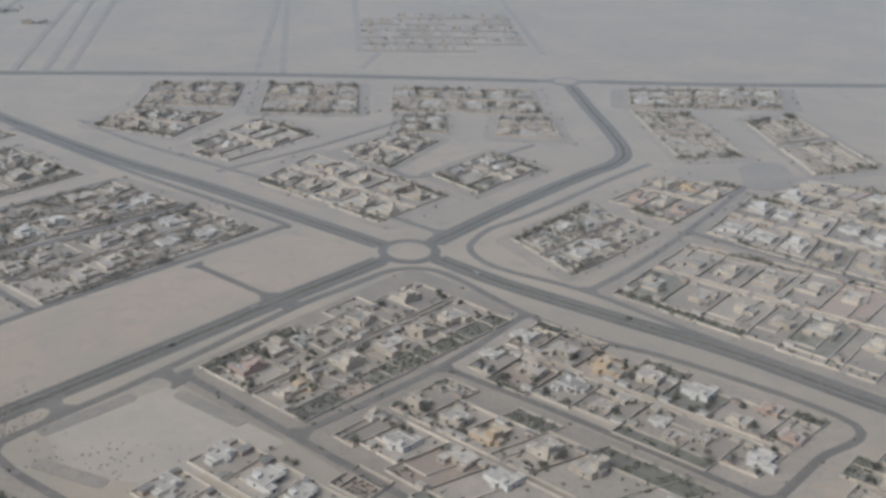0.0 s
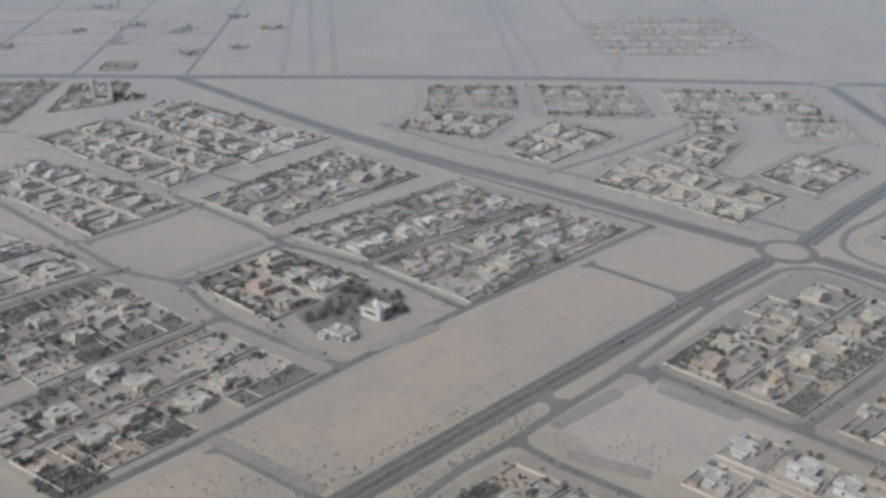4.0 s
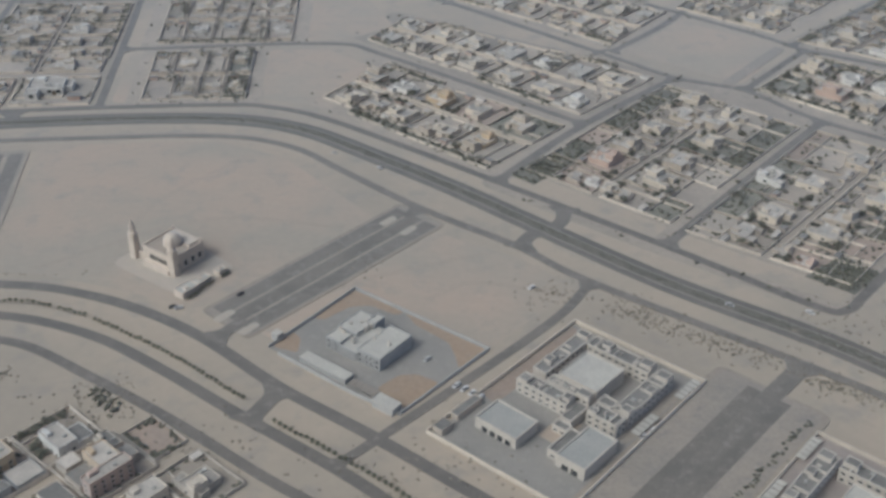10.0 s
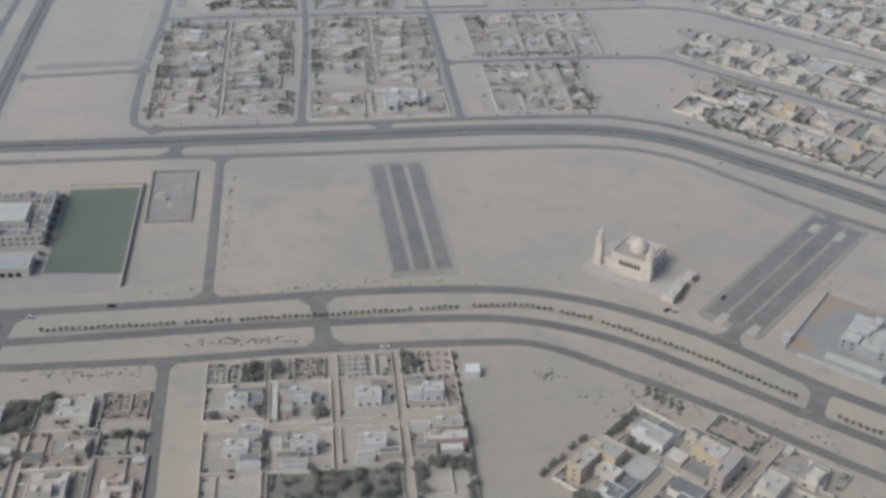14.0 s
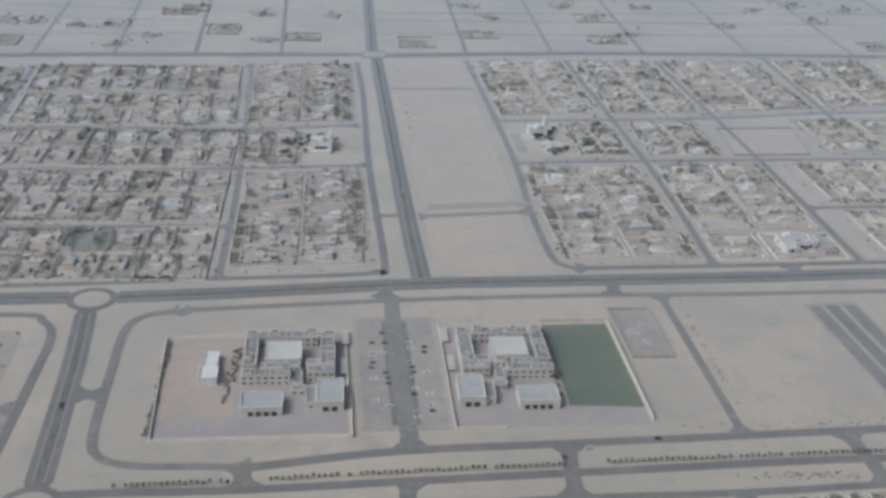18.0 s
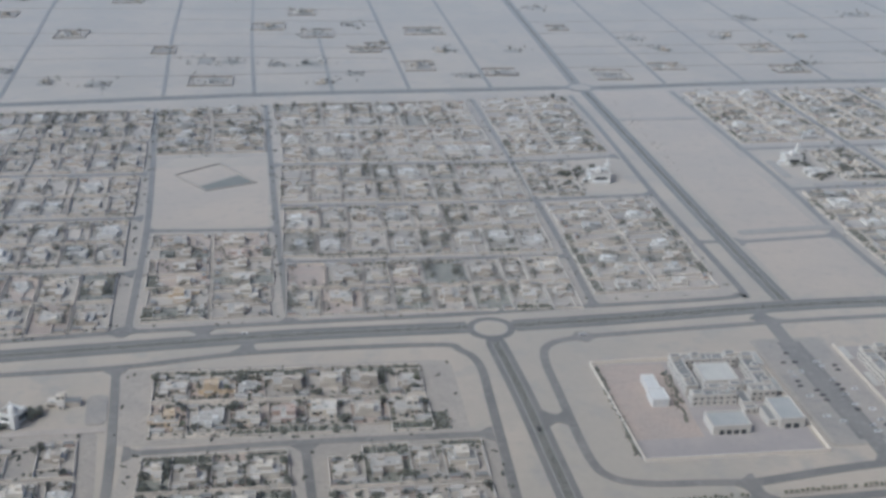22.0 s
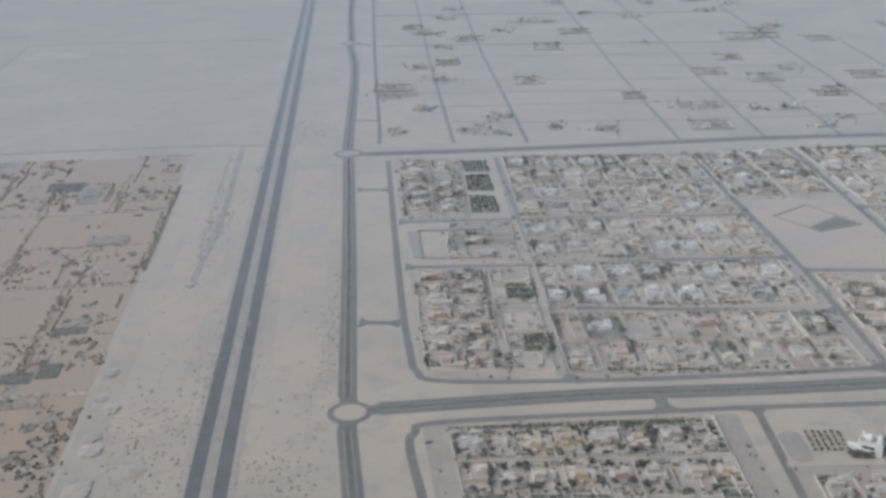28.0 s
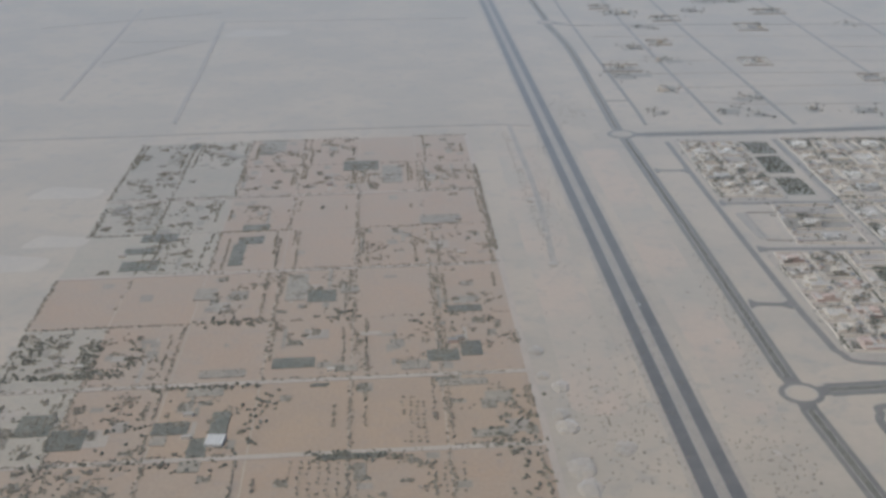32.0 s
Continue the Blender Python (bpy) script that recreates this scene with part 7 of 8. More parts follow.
# sports grounds, diamond lot and the rubble plot
for pts, h, text in (([(-857, 492), (-827, 491), (-829, 530), (-860, 529), (-857, 492)], 0.5, "low earth bank round a bare sports ground"),
                     ([(-273, 517), (-235, 518), (-229, 559), (-270, 557), (-273, 517)], 0.7, "low earth bank round a bare sports ground"),
                     ([(-681, 544), (-660, 561), (-641, 531), (-664, 521), (-681, 544)], 0.5, "low bank round a diamond-shaped dry pitch"),
                     ([(-371, 323), (-357, 323), (-357.5, 357), (-372, 357), (-371, 323)], 0.7, "brown block wall round a rubble plot")):
    wall_thing(pts, text, h, 0.7, GREYSOIL)
slab("sand_lot", [(-272, 518), (-236, 519), (-230, 558), (-269.4, 556)], TANLOT, "tan sand inside a low bank", "sand", top=0.05)
slab("grass_pitch", [(-664, 522.5), (-642, 531), (-650, 543), (-668, 527)], CROP, "patch of rough dark grass on a dry pitch", "grass", top=0.1)
slab("gravel_plot", [(-370.5, 324), (-357.6, 324), (-358, 356), (-371.3, 356)], GREYSOIL, "grey gravel ground inside a wall", "ground")
for cx, cy, r, h in ((-367, 339, 2.6, 1.3), (-362, 345, 2.0, 1.0), (-364, 333, 1.8, 0.8), (-942, 309, 3.5, 0.7), (-957, 297, 4.5, 1.2), (-960, 322, 4, 1.4), (-961, 350, 3.2, 1.2), (-969, 378, 3, 1.0), (-955, 286, 4, 1.2), (-976, 660, 2.2, 0.8), (-970.5, 600, 1.8, 0.7), (-966, 548, 2.6, 0.9), (-965, 540, 1.6, 0.7), (-960.5, 500, 1.6, 0.7), (-958.5, 462, 2.2, 0.8), (-967, 358, 2.6, 0.9), (-962, 330, 3, 1.0), (-943, 307, 2.6, 0.8), (-903, 433, 1.2, 0.5), (-899, 386, 1.4, 0.5), (-897, 360, 1.2, 0.5), (-895, 346, 1.5, 0.5), (-894.6, 306, 1.5, 0.5)):
    bm = bmesh.new()
    bmesh.ops.create_icosphere(bm, subdivisions=3, radius=1)
    for v in bm.verts:
        v.co *= 1 + 0.35 * noise.noise(v.co * 2.1 + Vector((cx, cy, 0)))
        v.co = Vector((v.co.x * r, v.co.y * r * 1.3, v.co.z * h * 0.7))
    ob = tagged(part("sand_mound", bm, SANDYARD), "pale mound of dumped sand and rubble", "mound", group="dumped sand")
    ob.location = (cx, cy, 0)
bm = bmesh.new()
box(bm, -280, 236.5, 0, -276.4, 240, 1.8)
ob = tagged(part("kiosk", bm, WHITE), "small white flat-roofed kiosk alone on sand", "kiosk")
bm = bmesh.new()
ring(bm, -280.1, 236.4, -276.3, 240.1, 1.8, 2.05)
part("parapet", bm, WHITE, ob)

# ------------------------------------------------------------ orchards and dark gardens in and round the blocks
def rows_of(q, nu, nv, jitter=0.02, keep=0.92, seed=1):
    r = random.Random(seed)
    out = []
    for i in range(nu):
        for j in range(nv):
            if r.random() < keep:
                w = grid_point(q, 0.06 + 0.88 * i / max(1, nu - 1) + r.uniform(-1, 1) * jitter, 0.06 + 0.88 * j / max(1, nv - 1) + r.uniform(-1, 1) * jitter)
                out.append((w.x, w.y))
    return out


ORCHARD = []
for q, nu, nv in (([(-40, 267), (-29, 257), (-17, 267), (-26, 276.5)], 10, 11), ([(-117, 333), (-110, 326), (-96, 340), (-103, 347)], 9, 5),
                  ([(-833, 556), (-818, 556), (-821, 584), (-834, 584)], 7, 10), ([(-835, 592), (-820, 592), (-823, 622), (-836, 622)], 7, 11), ([(-836, 628), (-822, 628), (-824, 650), (-838, 650)], 6, 7),
                  ([(-819, 442), (-806, 443), (-806, 461), (-819, 459)], 8, 9), ([(-814, 392), (-802, 392), (-802, 409), (-814, 408)], 8, 9), ([(-582, 303), (-575, 303), (-575, 313), (-582, 313)], 6, 7)):
    ORCHARD += rows_of(q, nu, nv)
    slab("garden_soil", q, GARDEN, "dark tilled soil under fruit bushes", "soil", top=0.085)
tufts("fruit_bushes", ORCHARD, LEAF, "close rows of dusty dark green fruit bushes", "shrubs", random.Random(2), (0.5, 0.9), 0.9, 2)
ORCHARD = []
for q, nu, nv in (([(-345.8, 238.8), (-338.8, 238.8), (-338.8, 246.2), (-345.8, 246.2)], 5, 5), ([(-323.4, 240), (-317, 240), (-317, 247.2), (-323.4, 247.2)], 6, 6), ([(-312, 239.4), (-304.4, 239.4), (-304.4, 247.2), (-312, 247.2)], 5, 4), ([(-291, 241), (-284, 241), (-284, 247.6), (-291, 247.6)], 4, 3),
                  ([(-370, 227), (-361, 227), (-361, 235.8), (-370, 235.8)], 7, 6), ([(-413, 226.6), (-405.2, 226.6), (-405.2, 234.6), (-413, 234.6)], 5, 5)):
    ORCHARD += rows_of(q, nu, nv, 0.015, 0.95)
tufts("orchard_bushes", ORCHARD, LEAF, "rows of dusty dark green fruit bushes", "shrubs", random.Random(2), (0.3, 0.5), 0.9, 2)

# ------------------------------------------------------------ farm estate west of the highway
EAST = lambda y: -993 + (566 - y) * 0.1  # noqa: E731
TRACKS = (240, 302, 352, 455, 557, 660)
FARM_TREES, HEDGE, WORN_BEDS = [], [], []
SOIL_NAME = {ORANGE: "orange", MIDFIELD: "reddish tan", TANFIELD: "tan", GREYFIELD: "greyish sandy"}
rng = random.Random(77)


def at(u, y):
    """A point of the estate: u runs from its west edge to its east edge, along the slanting tracks."""
    return EAST(y) - 196 * (1 - u), y - (1 - u) * 196 * 0.105 + 10


BEDS = [0.04]


def bed_level():
    """A height of its own for each bed."""
    BEDS[0] += 0.0006
    return BEDS[0]


def farm_soil(i, k):
    if i == 1:
        return ORANGE if k >= 2 else TANFIELD if k == 1 else GREYFIELD
    if i == 4:
        return MIDFIELD if k > 2 else TANFIELD if k == 2 else GREYFIELD
    if i == 3:
        return MIDFIELD if k in (3, 4) else TANFIELD if k in (2, 5) else GREYFIELD
    return (GREYFIELD if k < 1 else TANFIELD if k < 3 else MIDFIELD) if i == 2 else MIDFIELD if k > 2 else TANFIELD


def line_of(p, r, n, keep, wide):
    return [tuple(p.lerp(r, (q + rng.random()) / n) + Vector((rng.gauss(0, wide), rng.gauss(0, wide)))) for q in range(n) if rng.random() < keep]


for i, (y0, y1) in enumerate(zip(TRACKS, TRACKS[1:])):
    cols = 6
    for k in range(cols):
        for half in range(2 if y1 - y0 > 60 else 1):
            ya, yb = (y0, y1) if y1 - y0 < 60 else (y0 + half * (y1 - y0) / 2, y0 + (half + 1) * (y1 - y0) / 2)
            q = [at(k / cols + 0.001, ya + 1.8 * (half == 0)), at((k + 1) / cols - 0.001, ya + 1.8 * (half == 0)), at((k + 1) / cols - 0.001, yb - 0.1), at(k / cols + 0.001, yb - 0.1)]
            soil = MIDFIELD if i == 2 and half == 1 and k < 2 else farm_soil(i, k)
            open_field = i == 1 and k in (3, 4) or i == 2 and half == 1 and k < 2 or i == 3 and k == 3 or rng.random() < 0.2
            slab("farm_field", q, soil, "bare " + SOIL_NAME[soil] + " soil of a small farm field", "field", top=0.025 + 0.001 * k + 0.0005 * half)
            # rows of young palms along some of the field's edges
            for u in (0.05, 0.1, 0.16, 0.84, 0.9, 0.95):
                if rng.random() < (0.15 if open_field else 0.65 if k > 2 else 0.45):
                    lo, hi = rng.choice((0.04, 0.3, 0.5)), rng.choice((0.6, 0.8, 0.96))
                    n = int((hi - lo) * (yb - ya) / 1.3) + 1
                    FARM_TREES += [tuple(grid_point(q, u + rng.uniform(-0.008, 0.008), lo + (hi - lo) * (v + rng.random()) / n)) for v in range(n) if rng.random() < 0.7]
            # trodden strips and worn beds, a shade darker than the soil round them
            for _ in range(0 if open_field else rng.randint(1, 3)):
                u, v = rng.uniform(0.02, 0.7), rng.uniform(0.04, 0.7)
                du, dv = (rng.uniform(0.03, 0.06), rng.uniform(0.2, 0.5)) if rng.random() < 0.6 else (rng.uniform(0.15, 0.3), rng.uniform(0.05, 0.2))
                c = [tuple(grid_point(q, *x)) for x in ((u, v), (u + du, v), (u + du, min(0.97, v + dv)), (u, min(0.97, v + dv)))]
                slab("planted_bed", rounded(c, 0.5), BED if rng.random() < 0.5 else VERGE, "darker worn bed in a small farm field", "field", top=bed_level())
            for _ in range(1 if open_field else 6):
                u, v, du, dv = rng.uniform(0.02, 0.8), rng.uniform(0.03, 0.85), rng.uniform(0.05, 0.18), rng.uniform(0.04, 0.14)
                z = bed_level()
                WORN_BEDS.append([(*grid_point(q, *x), z) for x in ((u, v), (u + du, v), (u + du, v + dv), (u, v + dv))])
                if rng.random() < 0.5:
                    HEDGE += [tuple(grid_point(q, u + du * rng.random(), v + dv * rng.random())) for _ in range(rng.randint(6, 20))]
            # dry hedges on the edges, and scattered low scrub
            p = [Vector(x) for x in q]
            if rng.random() < 0.7:
                HEDGE += line_of(p[0], p[3], 44, rng.choice((0.3, 0.6, 0.9)), 0.45)
            if rng.random() < (0.3 if open_field else 0.75):
                HEDGE += line_of(p[3], p[2], 40, rng.choice((0.2, 0.4, 0.7)), 0.35)
            if half == 0 and rng.random() < 0.6:
                HEDGE += line_of(p[0], p[1], 40, rng.choice((0.2, 0.4, 0.7)), 0.5)
            for _ in range(0 if open_field else rng.randint(4, 8) + 5 * (k < 2)):
                cu, cv, w = rng.uniform(0.1, 0.9), rng.uniform(0.1, 0.9), rng.uniform(0.03, 0.1)
                HEDGE += [tuple(grid_point(q, min(0.98, max(0.02, rng.gauss(cu, w))), min(0.98, max(0.02, rng.gauss(cv, w * 0.6))))) for _ in range(rng.randint(5, 18))]
    ribbon("farm_track", [at(0, y0), at(1, y0)], 2.6, TRACK, "pale graded track between farm fields", "track")
ribbon("farm_track", [(EAST(670), 674), (EAST(240), 250), (EAST(180), 190)], 2.4, TRACK, "pale graded track along a farm estate", "track", top=0.09)
me = bpy.data.meshes.new("worn_beds")
me.from_pydata([v for q in WORN_BEDS for v in q], [], [tuple(range(4 * i, 4 * i + 4)) for i in range(len(WORN_BEDS))])
me.materials.append(BED)
tagged(new("worn_beds", me), "small dusty planted beds in the farm fields", "beds", kind="stuff")
# garden trees in loose lines and clumps, and a grid of young palms
CLUMPS = []
for ax, ay, bx, by, n, wide in ((-1162, 361, -1162, 385, 40, 2.2), (-1136, 353, -1141, 385, 46, 2.0), (-1122, 358, -1124, 385, 40, 2.2), (-1166, 352, -1122, 356, 60, 1.2), (-1111, 308, -1110, 336, 26, 4.5), (-1068, 308, -1066, 344, 50, 3.0),
                                (-978, 345, -971, 282, 80, 3.5), (-986, 322, -980, 309, 36, 3.0), (-1045, 302, -1015, 304, 60, 1.4), (-1140, 291, -1070, 299, 60, 2.2), (-1104, 400, -1080, 402, 50, 2.0), (-1052, 407, -1040, 411, 26, 3.0),
                                (-1110, 345, -1068, 349, 44, 1.0), (-1020, 405, -985, 409, 30, 3.5)):
    CLUMPS += line_of(Vector((ax, ay)), Vector((bx, by)), n, 0.85, wide)
for x, y, nx, ny, dx, dy in ((-1048, 281, 8, 7, 3.1, 2.9), (-1014, 312, 4, 11, 2.4, 2.9), (-1005, 284, 5, 6, 3.0, 3.0)):
    FARM_TREES += [(x + i * dx - j * 0.1 * dy + rng.gauss(0, 0.25), y + j * dy + rng.gauss(0, 0.25)) for i in range(nx) for j in range(ny) if rng.random() < 0.85]
tufts("farm_bushes", CLUMPS, CROP, "dusty green bushes and low trees on farm land", "bushes", random.Random(8), (0.45, 0.95), 0.8, 2)
HEDGE += line_of(Vector(at(0.998, 470)), Vector(at(0.998, 600)), 260, 0.9, 0.3)
# beds of fodder: middle, width and depth
DARK, SPARSE = [], []
for kind, beds in ((0, ((-1061, 608, 20, 17), (-1146, 495, 17, 10), (-1151, 478, 14, 7), (-1146, 460, 17, 11), (-1104, 474, 6, 26), (-1101, 492, 12, 9), (-1102, 509, 13, 8), (-1058, 428, 12, 12), (-997, 416, 14, 6),
                        (-1004, 374, 12, 9), (-993.5, 380, 8, 12), (-1060, 367, 16, 8), (-1078, 323, 6, 15), (-1094, 319, 12, 8), (-1082, 307, 6, 12), (-1030, 303, 20, 3), (-1141, 320, 12, 14), (-1127, 311, 12, 13), (-1166, 646, 5, 12), (-1120, 637, 9, 15), (-1048, 350, 6, 2), (-1003, 355, 6, 3))),
                   (1, ((-1042, 593, 11, 30), (-1118, 646, 15, 26), (-1158, 520, 9, 28), (-1176, 533, 9, 13), (-1070, 437, 9, 28), (-1047, 435, 8, 8), (-999, 424, 6, 7), (-1014, 366, 11, 7), (-1039, 363, 7, 5), (-1085, 358, 17, 6),
                        (-996, 353, 18, 5), (-1088, 344, 13, 6), (-1096, 311, 5, 6), (-1082, 296, 7, 7), (-1027, 294, 4, 10), (-985, 318, 14, 5), (-1108, 429, 9, 12), (-1012, 521, 20, 12)))):
    for n, (cx, cy, w, d) in enumerate(beds):
        c = [(cx + ex * w / 2 - ey * d * 0.05, cy + ey * d / 2 + ex * w * 0.055) for ex, ey in ((-1, -1), (1, -1), (1, 1), (-1, 1))]
        if kind:
            slab("planted_bed", rounded(c, 1.0), BED, "thinly planted dusty bed on farm land", "crop", top=bed_level())
            SPARSE += rows_of(c, max(3, int(w / 1.6)), max(3, int(d / 1.7)), 0.05, 0.7, n)
        else:
            slab("crop_bed", c, CROP, "bed of dark green fodder crop", "crop", top=bed_level())
            DARK += rows_of(c, max(4, int(w / 1.1)), max(4, int(d / 1.2)), 0.02, 0.85, n)
for x, y, s in ((-1000.8, 385, 0.9), (-1045, 361, 0.7), (-1074, 573, 0.8), (-1019.5, 581.8, 0.9), (-1012, 583, 0.8), (-1157, 471, 0.8), (-1087, 313, 0.7), (-1090, 327.5, 0.8), (-998, 388, 0.7), (-1003, 520, 0.7), (-1000, 476, 0.8), (-1140, 362, 0.7)):
    put(ANNEXES[int(x * 3) % 5], x, y, 6, s)
bm = bmesh.new()
for k in range(5):
    tube(bm, [(-1079.4 + 1.25 * k, 308.4, 0, 0.6), (-1079.4 + 1.25 * k, 308.4, 0.9, 0.58), (-1079.4 + 1.25 * k, 308.4, 1.1, 0.3)], 8)
    box(bm, -1080 + 1.25 * k, 308.4, 0, -1078.85 + 1.25 * k, 314.6, 1.0, taper=0.1)
tagged(part("greenhouse", bm, WHITE), "low white sheeted greenhouse in a farm field", "greenhouse")
for cx, cy, r in ((-1211, 461, 22), (-1195, 489, 16), (-1215, 560, 20), (-1195, 990, 30)):
    slab("pale_patch", rounded([(cx - r, cy - r * 0.5), (cx + r * 0.9, cy - r * 0.35), (cx + r, cy + r * 0.4), (cx - r * 0.7, cy + r * 0.6)], r * 0.3), PALE, "pale patch of blown sand on farm land", "sand", top=0.045)
tufts("fodder_tufts", DARK, CROP, "dense dark green fodder plants", "crop", random.Random(3), (0.5, 0.9), 0.4, 1)
tufts("bed_bushes", SPARSE, SCRUB, "thin dusty bushes in farm beds", "shrubs", random.Random(3), (0.35, 0.7), 0.5, 1)
tufts("farm_palms", FARM_TREES, PALMDRY, "young date palms in rows on farm fields", "palms", random.Random(4), (0.3, 0.62), 0.9, 3)
tufts("farm_hedges", HEDGE, SCRUB, "dry hedges along farm field edges", "hedge", random.Random(5), (0.25, 0.65), 0.7, 3)

# ------------------------------------------------------------ far farms and the far settlement
rng = random.Random(90)
FARM_WALLS = []


def farmstead(x, y, size=1.0, houses=1, walled=False):
    """Low houses among thin trees and planted beds, sometimes inside a darker-toned wall."""
    w, d = rng.uniform(8, 12) * size, rng.uniform(8, 12) * size
    if walled:
        FARM_WALLS.append(wall_strip([(x - w, y - d), (x + w, y - d), (x + w, y + d), (x - w, y + d), (x - w, y - d)], 0.4, 0.8))
    for _ in range(3):
        bx, by = x + rng.uniform(-0.5, 0.5) * w, y + rng.uniform(-0.5, 0.5) * d
        bw, bd = rng.uniform(0.3, 0.5) * w, rng.uniform(0.25, 0.45) * d
        FAR_GARDENS.append([(bx - bw, by - bd, bed_level()), (bx + bw, by - bd, BEDS[0]), (bx + bw, by + bd, BEDS[0]), (bx - bw, by + bd, BEDS[0])])
    for _ in range(houses):
        FAR_ITEMS["houses"].append((rng.choice(HAZED_VILLAS), pose(x + rng.uniform(-0.6, 0.6) * w, y + rng.uniform(-0.4, 0.4) * d, 0, 0, 0, rng.choice((0, 90, 180))) @ Matrix.Scale(rng.uniform(0.5, 0.8), 4)))
    for _ in range(int(14 * size)):
        FAR_ITEMS["trees"].append((rng.choice(FAR_TREES), pose(x + rng.gauss(0, 0.55) * w, y + rng.gauss(0, 0.6) * d, 0, 0, 0, rng.uniform(0, 360)) @ Matrix.Scale(rng.uniform(0.45, 0.9), 4)))


# the farms west of the far avenue, then those between it and the farm lanes, then those to the east
for x, y, size, houses in ((-876, 716, 0.8, 0), (-885, 818, 1.6, 0), (-890, 845, 1.3, 1), (-863, 778, 1.2, 3), (-871, 912, 1.3, 0), (-852, 872, 1.4, 1), (-855, 1000, 1.0, 0), (-850, 937, 1.0, 1), (-831, 721, 1.0, 0),
                           (-813, 755, 1.2, 1), (-816, 712, 0.8, 0), (-786, 864, 1.2, 2), (-762, 999, 1.4, 2), (-743, 721, 1.2, 0), (-776, 723, 0.9, 1), (-676, 1007, 1.2, 0), (-714, 810, 0.9, 0), (-687, 778, 1.1, 0)):
    farmstead(x, y, size, houses, (x + y) % 3 == 0)
for x, y, size, houses in ((-676, 724, 1.3, 1), (-664, 776, 1.0, 0), (-644, 887, 1.1, 1), (-618, 941, 1.3, 2), (-607, 862, 1.2, 1), (-612, 770, 1.1, 1), (-635, 766, 0.9, 0), (-602, 720, 0.9, 1), (-585, 740, 0.8, 0), (-581, 892, 1.1, 1), (-574, 808, 1.0, 1),
                           (-540, 759, 1.1, 2), (-526, 868, 1.3, 1), (-516, 800, 1.1, 1), (-511, 731, 0.9, 0), (-488, 740, 1.0, 0), (-521, 1016, 1.2, 0), (-565, 820, 0.9, 0), (-468, 802, 0.9, 0)):
    farmstead(x, y, size, houses, houses == 2 or (x + y) % 3 == 0)
for x, y, size, houses in ((-415, 730, 1.1, 0), (-371, 751, 1.1, 2), (-359, 802, 1.0, 1), (-421, 877, 1.0, 0), (-426, 955, 1.1, 0), (-370, 836, 1.0, 0), (-300, 844, 1.0, 1), (-284, 803, 1.1, 2), (-287, 741, 1.2, 2), (-270, 758, 1.0, 0), (-256, 906, 1.1, 0),
                           (-241, 839, 1.0, 1), (-194, 783, 1.0, 1), (-156, 835, 1.0, 1), (-121, 800, 0.9, 0), (-106, 730, 0.9, 0), (-155, 924, 1.3, 0), (-176, 1026, 1.4, 0), (-118, 852, 1.2, 0), (-65, 768, 1.3, 0), (-36, 785, 1.0, 0), (-47, 891, 1.2, 0), (-15, 850, 1.2, 1), (-83, 840, 1.1, 0)):
    farmstead(x, y, size, houses, houses == 2 or (x + y) % 3 == 0)
# thin scatter of farms towards the horizon
for _ in range(34):
    farmstead(rng.uniform(-900, -540), 1030 + 420 * rng.random() ** 1.3, rng.uniform(0.9, 1.5), rng.choice((0, 0, 1)), rng.random() < 0.3)
# the far settlement: close rows of low walled compounds
for y in (776, 797, 818, 840, 862, 884, 1002, 1024, 1046):
    for k in range(9):
        x = 224 + 13 * k
        if y == 776 and k > 5 or rng.random() < (0.12 if y < 900 else 0.25):
            continue
        z = bed_level()
        FAR_YARDS.append([(x - 6, y - 9, z), (x + 6, y - 9, z), (x + 6, y + 9, z), (x - 6, y + 9, z)])
        FARM_WALLS.append(wall_strip([(x - 6, y - 9), (x + 6, y - 9), (x + 6, y + 9), (x - 6, y + 9), (x - 6, y - 9)], 0.3, 0.5))
        FAR_ITEMS["houses"].append((rng.choice(HAZED_VILLAS), pose(x + rng.uniform(-2, 2), y + rng.uniform(-4, 4), 0, 0, 0, rng.choice((0, 90))) @ Matrix.Scale(rng.uniform(0.5, 0.7), 4)))
        for _ in range(rng.choice((0, 1, 2))):
            FAR_ITEMS["trees"].append((rng.choice(FAR_TREES), pose(x + rng.uniform(-5, 5), y + rng.uniform(-8, 8), 0, 0, 0, 0) @ Matrix.Scale(rng.uniform(0.6, 1.0), 4)))
joined("garden_trees", GROVE, "dusty dark green trees crowding the walled gardens", "trees")
joined("far_houses", FAR_ITEMS["houses"], "flat-roofed houses far across the town, most greyed for haze", "houses")
joined("far_annexes", FAR_ITEMS["annexes"], "low flat-roofed annexes in the far yards", "outbuildings")
joined("far_trees", FAR_ITEMS["trees"], "trees among the far houses, most paled in colour for haze", "trees")
for name, strips, material, text in (("far_walls", FAR_WALLS, WALLC, "sand-coloured plot walls far across the town"), ("farm_walls", FARM_WALLS, SHADEWALL, "weathered mud-coloured walls round far farm compounds")):
    verts, faces = [], []
    for vs, fs in strips:
        base = len(verts)
        verts += vs
        faces += [tuple(base + i for i in f) for f in fs]
    me = bpy.data.meshes.new(name)
    me.from_pydata(verts, [], faces)
    me.materials.append(material)
    tagged(new(name, me), text, "walls", kind="stuff")
me = bpy.data.meshes.new("far_yards")
me.from_pydata([v for q in FAR_YARDS for v in q], [], [tuple(range(4 * i, 4 * i + 4)) for i in range(len(FAR_YARDS))])
me.materials.append(YARD)
tagged(new("far_yards", me), "trodden yards and gardens of the far plots", "ground", kind="stuff")
me = bpy.data.meshes.new("far_gardens")
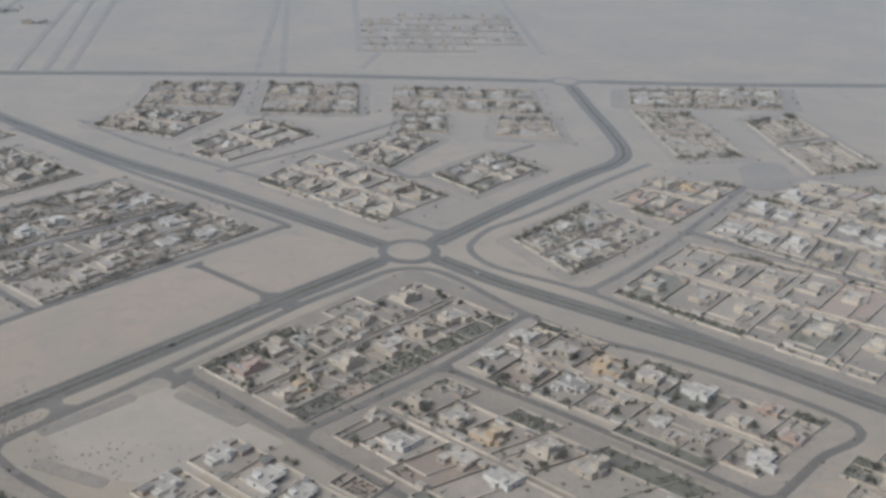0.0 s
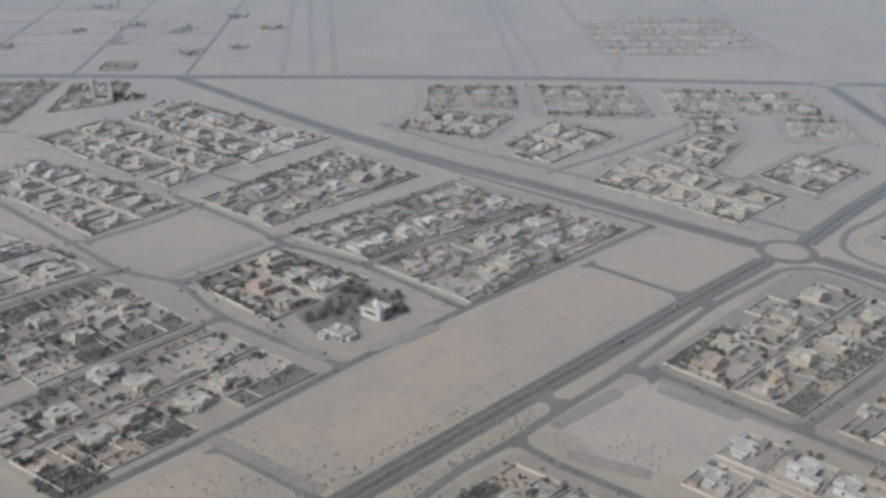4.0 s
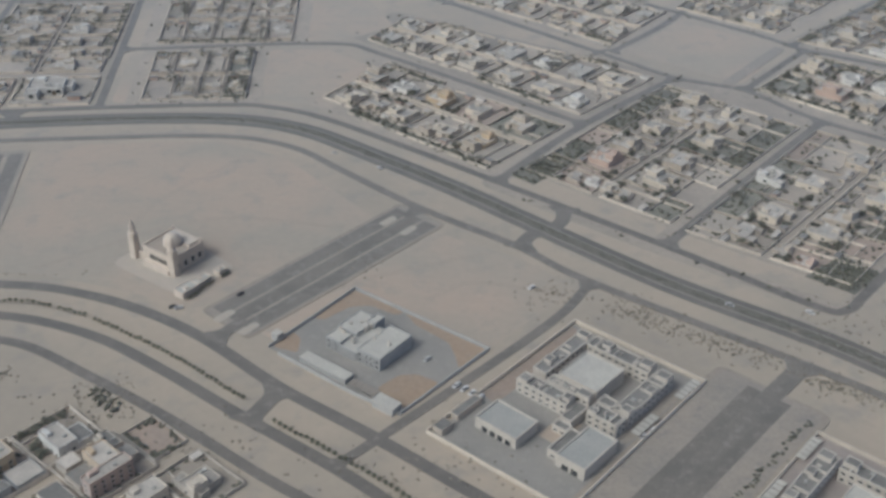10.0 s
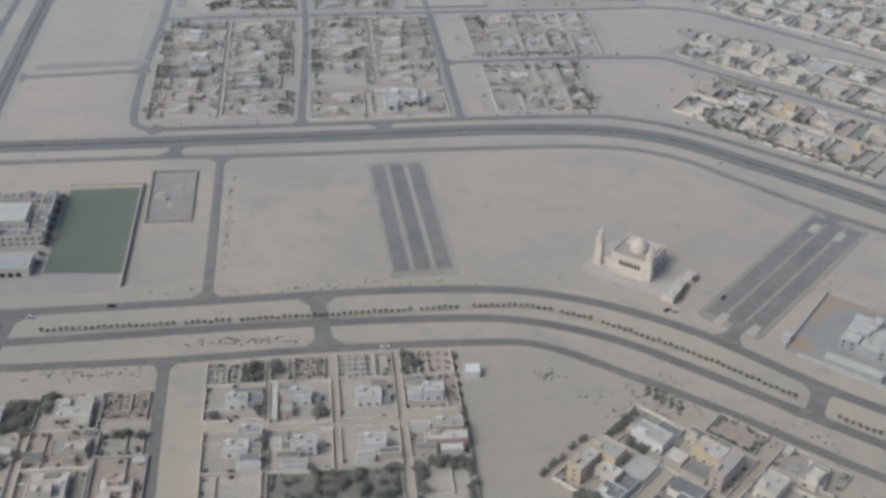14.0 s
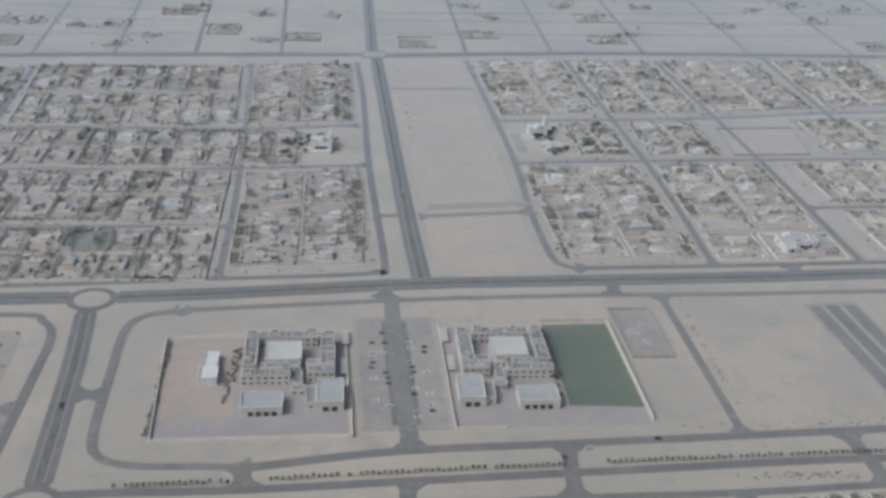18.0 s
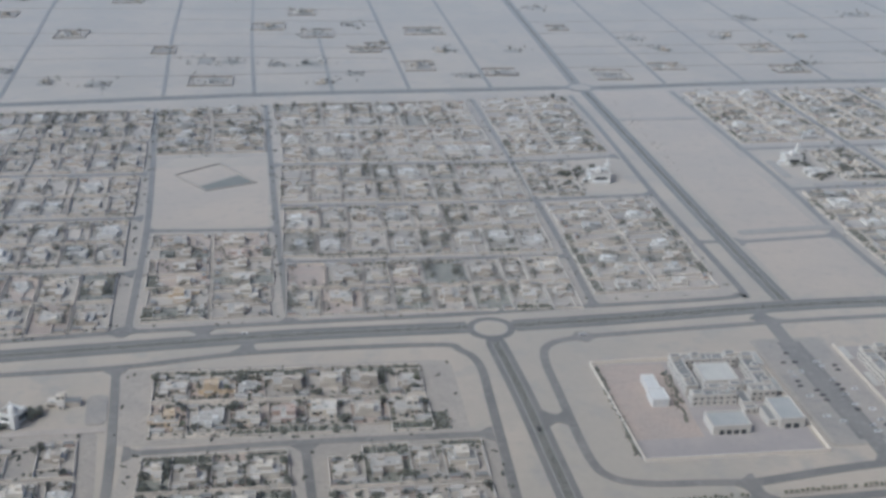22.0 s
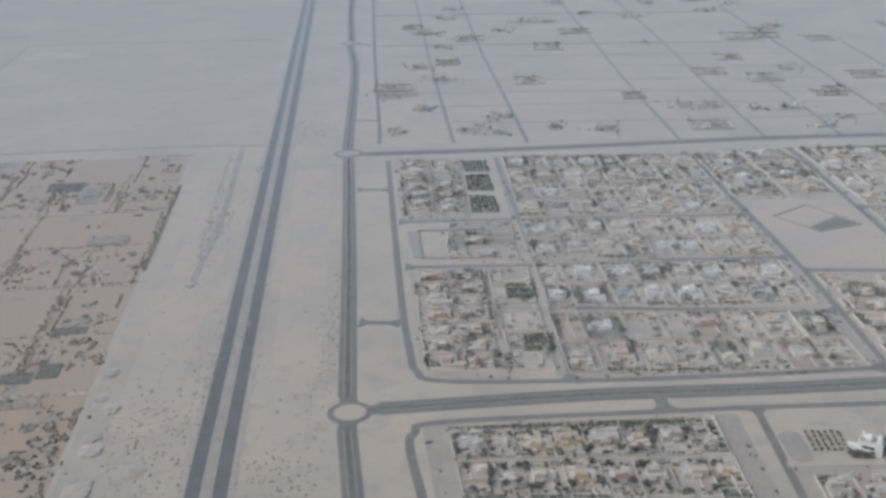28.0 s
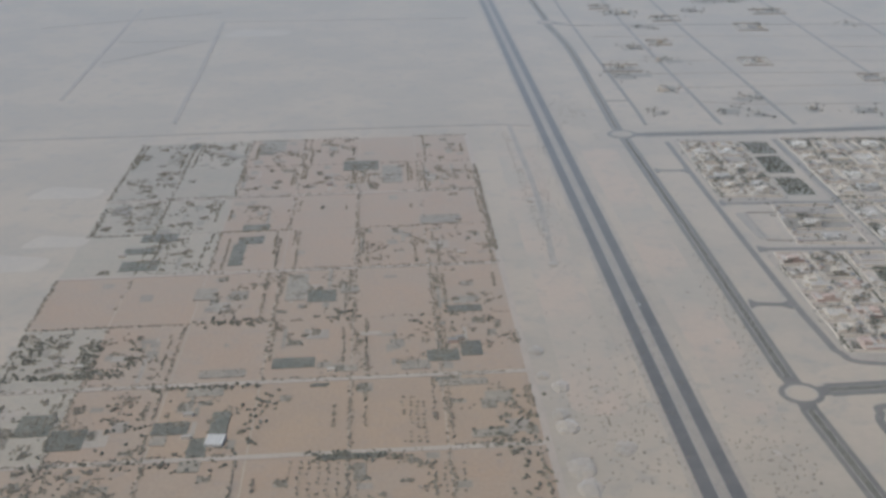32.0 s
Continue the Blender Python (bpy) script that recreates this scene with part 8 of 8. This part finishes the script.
me.from_pydata([v for q in FAR_GARDENS for v in q], [], [tuple(range(4 * i, 4 * i + 4)) for i in range(len(FAR_GARDENS))])
# lighter than the near gardens' ground: haze put into the colour
me.materials.append(BED)
tagged(new("far_gardens", me), "planted gardens of the far plots, in a tone paled for haze", "garden", kind="stuff")
# shrubs from y 390 on wear the foliage colour paled for haze
tufts("town_plants", [p for p in GARDEN_PLACES if p[1] >= 390], HAZELEAF, "shrubs among the far houses, their grey-green paled for haze", "shrubs", random.Random(6), (0.35, 0.8), each=2)
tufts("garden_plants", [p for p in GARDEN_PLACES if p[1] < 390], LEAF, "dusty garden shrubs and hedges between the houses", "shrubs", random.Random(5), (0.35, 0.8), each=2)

# ------------------------------------------------------------ scrub, stones and spoil on open ground
rng = random.Random(31)
SPOTS = []
for cx, cy, sx, sy, n in ((-115, 262, 10, 8, 40), (-30, 238, 26, 16, 110), (20, 268, 26, 20, 90), (40, 262, 14, 10, 60), (-170, 282, 8, 12, 20), (-235, 222, 14, 10, 60),
                          (-258, 236, 4, 3, 16), (-376, 246, 18, 3, 40), (-340, 257, 16, 1.5, 40), (-930, 350, 14, 90, 160), (-948, 330, 12, 40, 90), (-890, 420, 6, 90, 90), (-895, 300, 12, 30, 90), (-960, 560, 10, 80, 120),
                          (-935, 720, 16, 40, 60), (100, 300, 14, 14, 60), (130, 275, 20, 10, 40), (-345, 320, 1.5, 35, 30), (-305, 282, 60, 2, 40), (-150, 190, 26, 20, 80), (-205, 205, 20, 12, 50), (-430, 600, 3, 90, 40)):
    SPOTS += [(cx + rng.gauss(0, 0.55) * sx, cy + rng.gauss(0, 0.55) * sy) for _ in range(int(n * 1.5))]
for ax, ay, bx, by, w, n in ((-97, 254, -60, 227, 2.6, 260), (-57, 222, -35, 208, 2.0, 170), (-36, 219, -20, 206, 1.0, 50), (84, 302, 30, 252, 1.2, 100), (100, 293, 46, 241, 1.6, 150), (20, 240, -10, 214, 2.5, 60), (-100, 258, -88, 250, 3.0, 60)):
    for _ in range(n):
        f = rng.random()
        SPOTS.append((ax + (bx - ax) * f + rng.gauss(0, w), ay + (by - ay) * f + rng.gauss(0, w)))
SPOTS += [(-980 + 22 * k / 160 + rng.gauss(0, 1.0), 676 - 217 * k / 160 + rng.gauss(0, 0.8)) for k in range(160) if rng.random() < 0.7]
tufts("desert_scrub", SPOTS, SCRUB, "low dry brown desert scrub on sand", "scrub", rng, (0.2, 0.46), 0.7, 2)

# faint wheel tracks worn across the open lots
for pts in ([(-262, 285), (-215, 310), (-172, 303)], [(-240, 284), (-232, 320), (-205, 352)], [(-194, 254), (-170, 272), (-128, 286)], [(-150, 262), (-135, 270), (-112, 262)], [(-345, 286), (-330, 320), (-318, 360)],
            [(-10, 232), (30, 262), (96, 322)], [(30, 300), (70, 330), (120, 380)], [(-955, 300), (-935, 360), (-948, 430)], [(-962, 440), (-940, 500), (-950, 580)]):
    for off in (-0.55, 0.55):
        ribbon("wheel_track", None, 0.3, WORN, "faint wheel track worn into open sand", "track", line=offset_line(smooth(pts, 10), off), top=0.032)
# ------------------------------------------------------------ the models of the repeats are taken away again
for ob in PROTOS:
    for o in (*ob.children_recursive, ob):
        bpy.data.objects.remove(o)
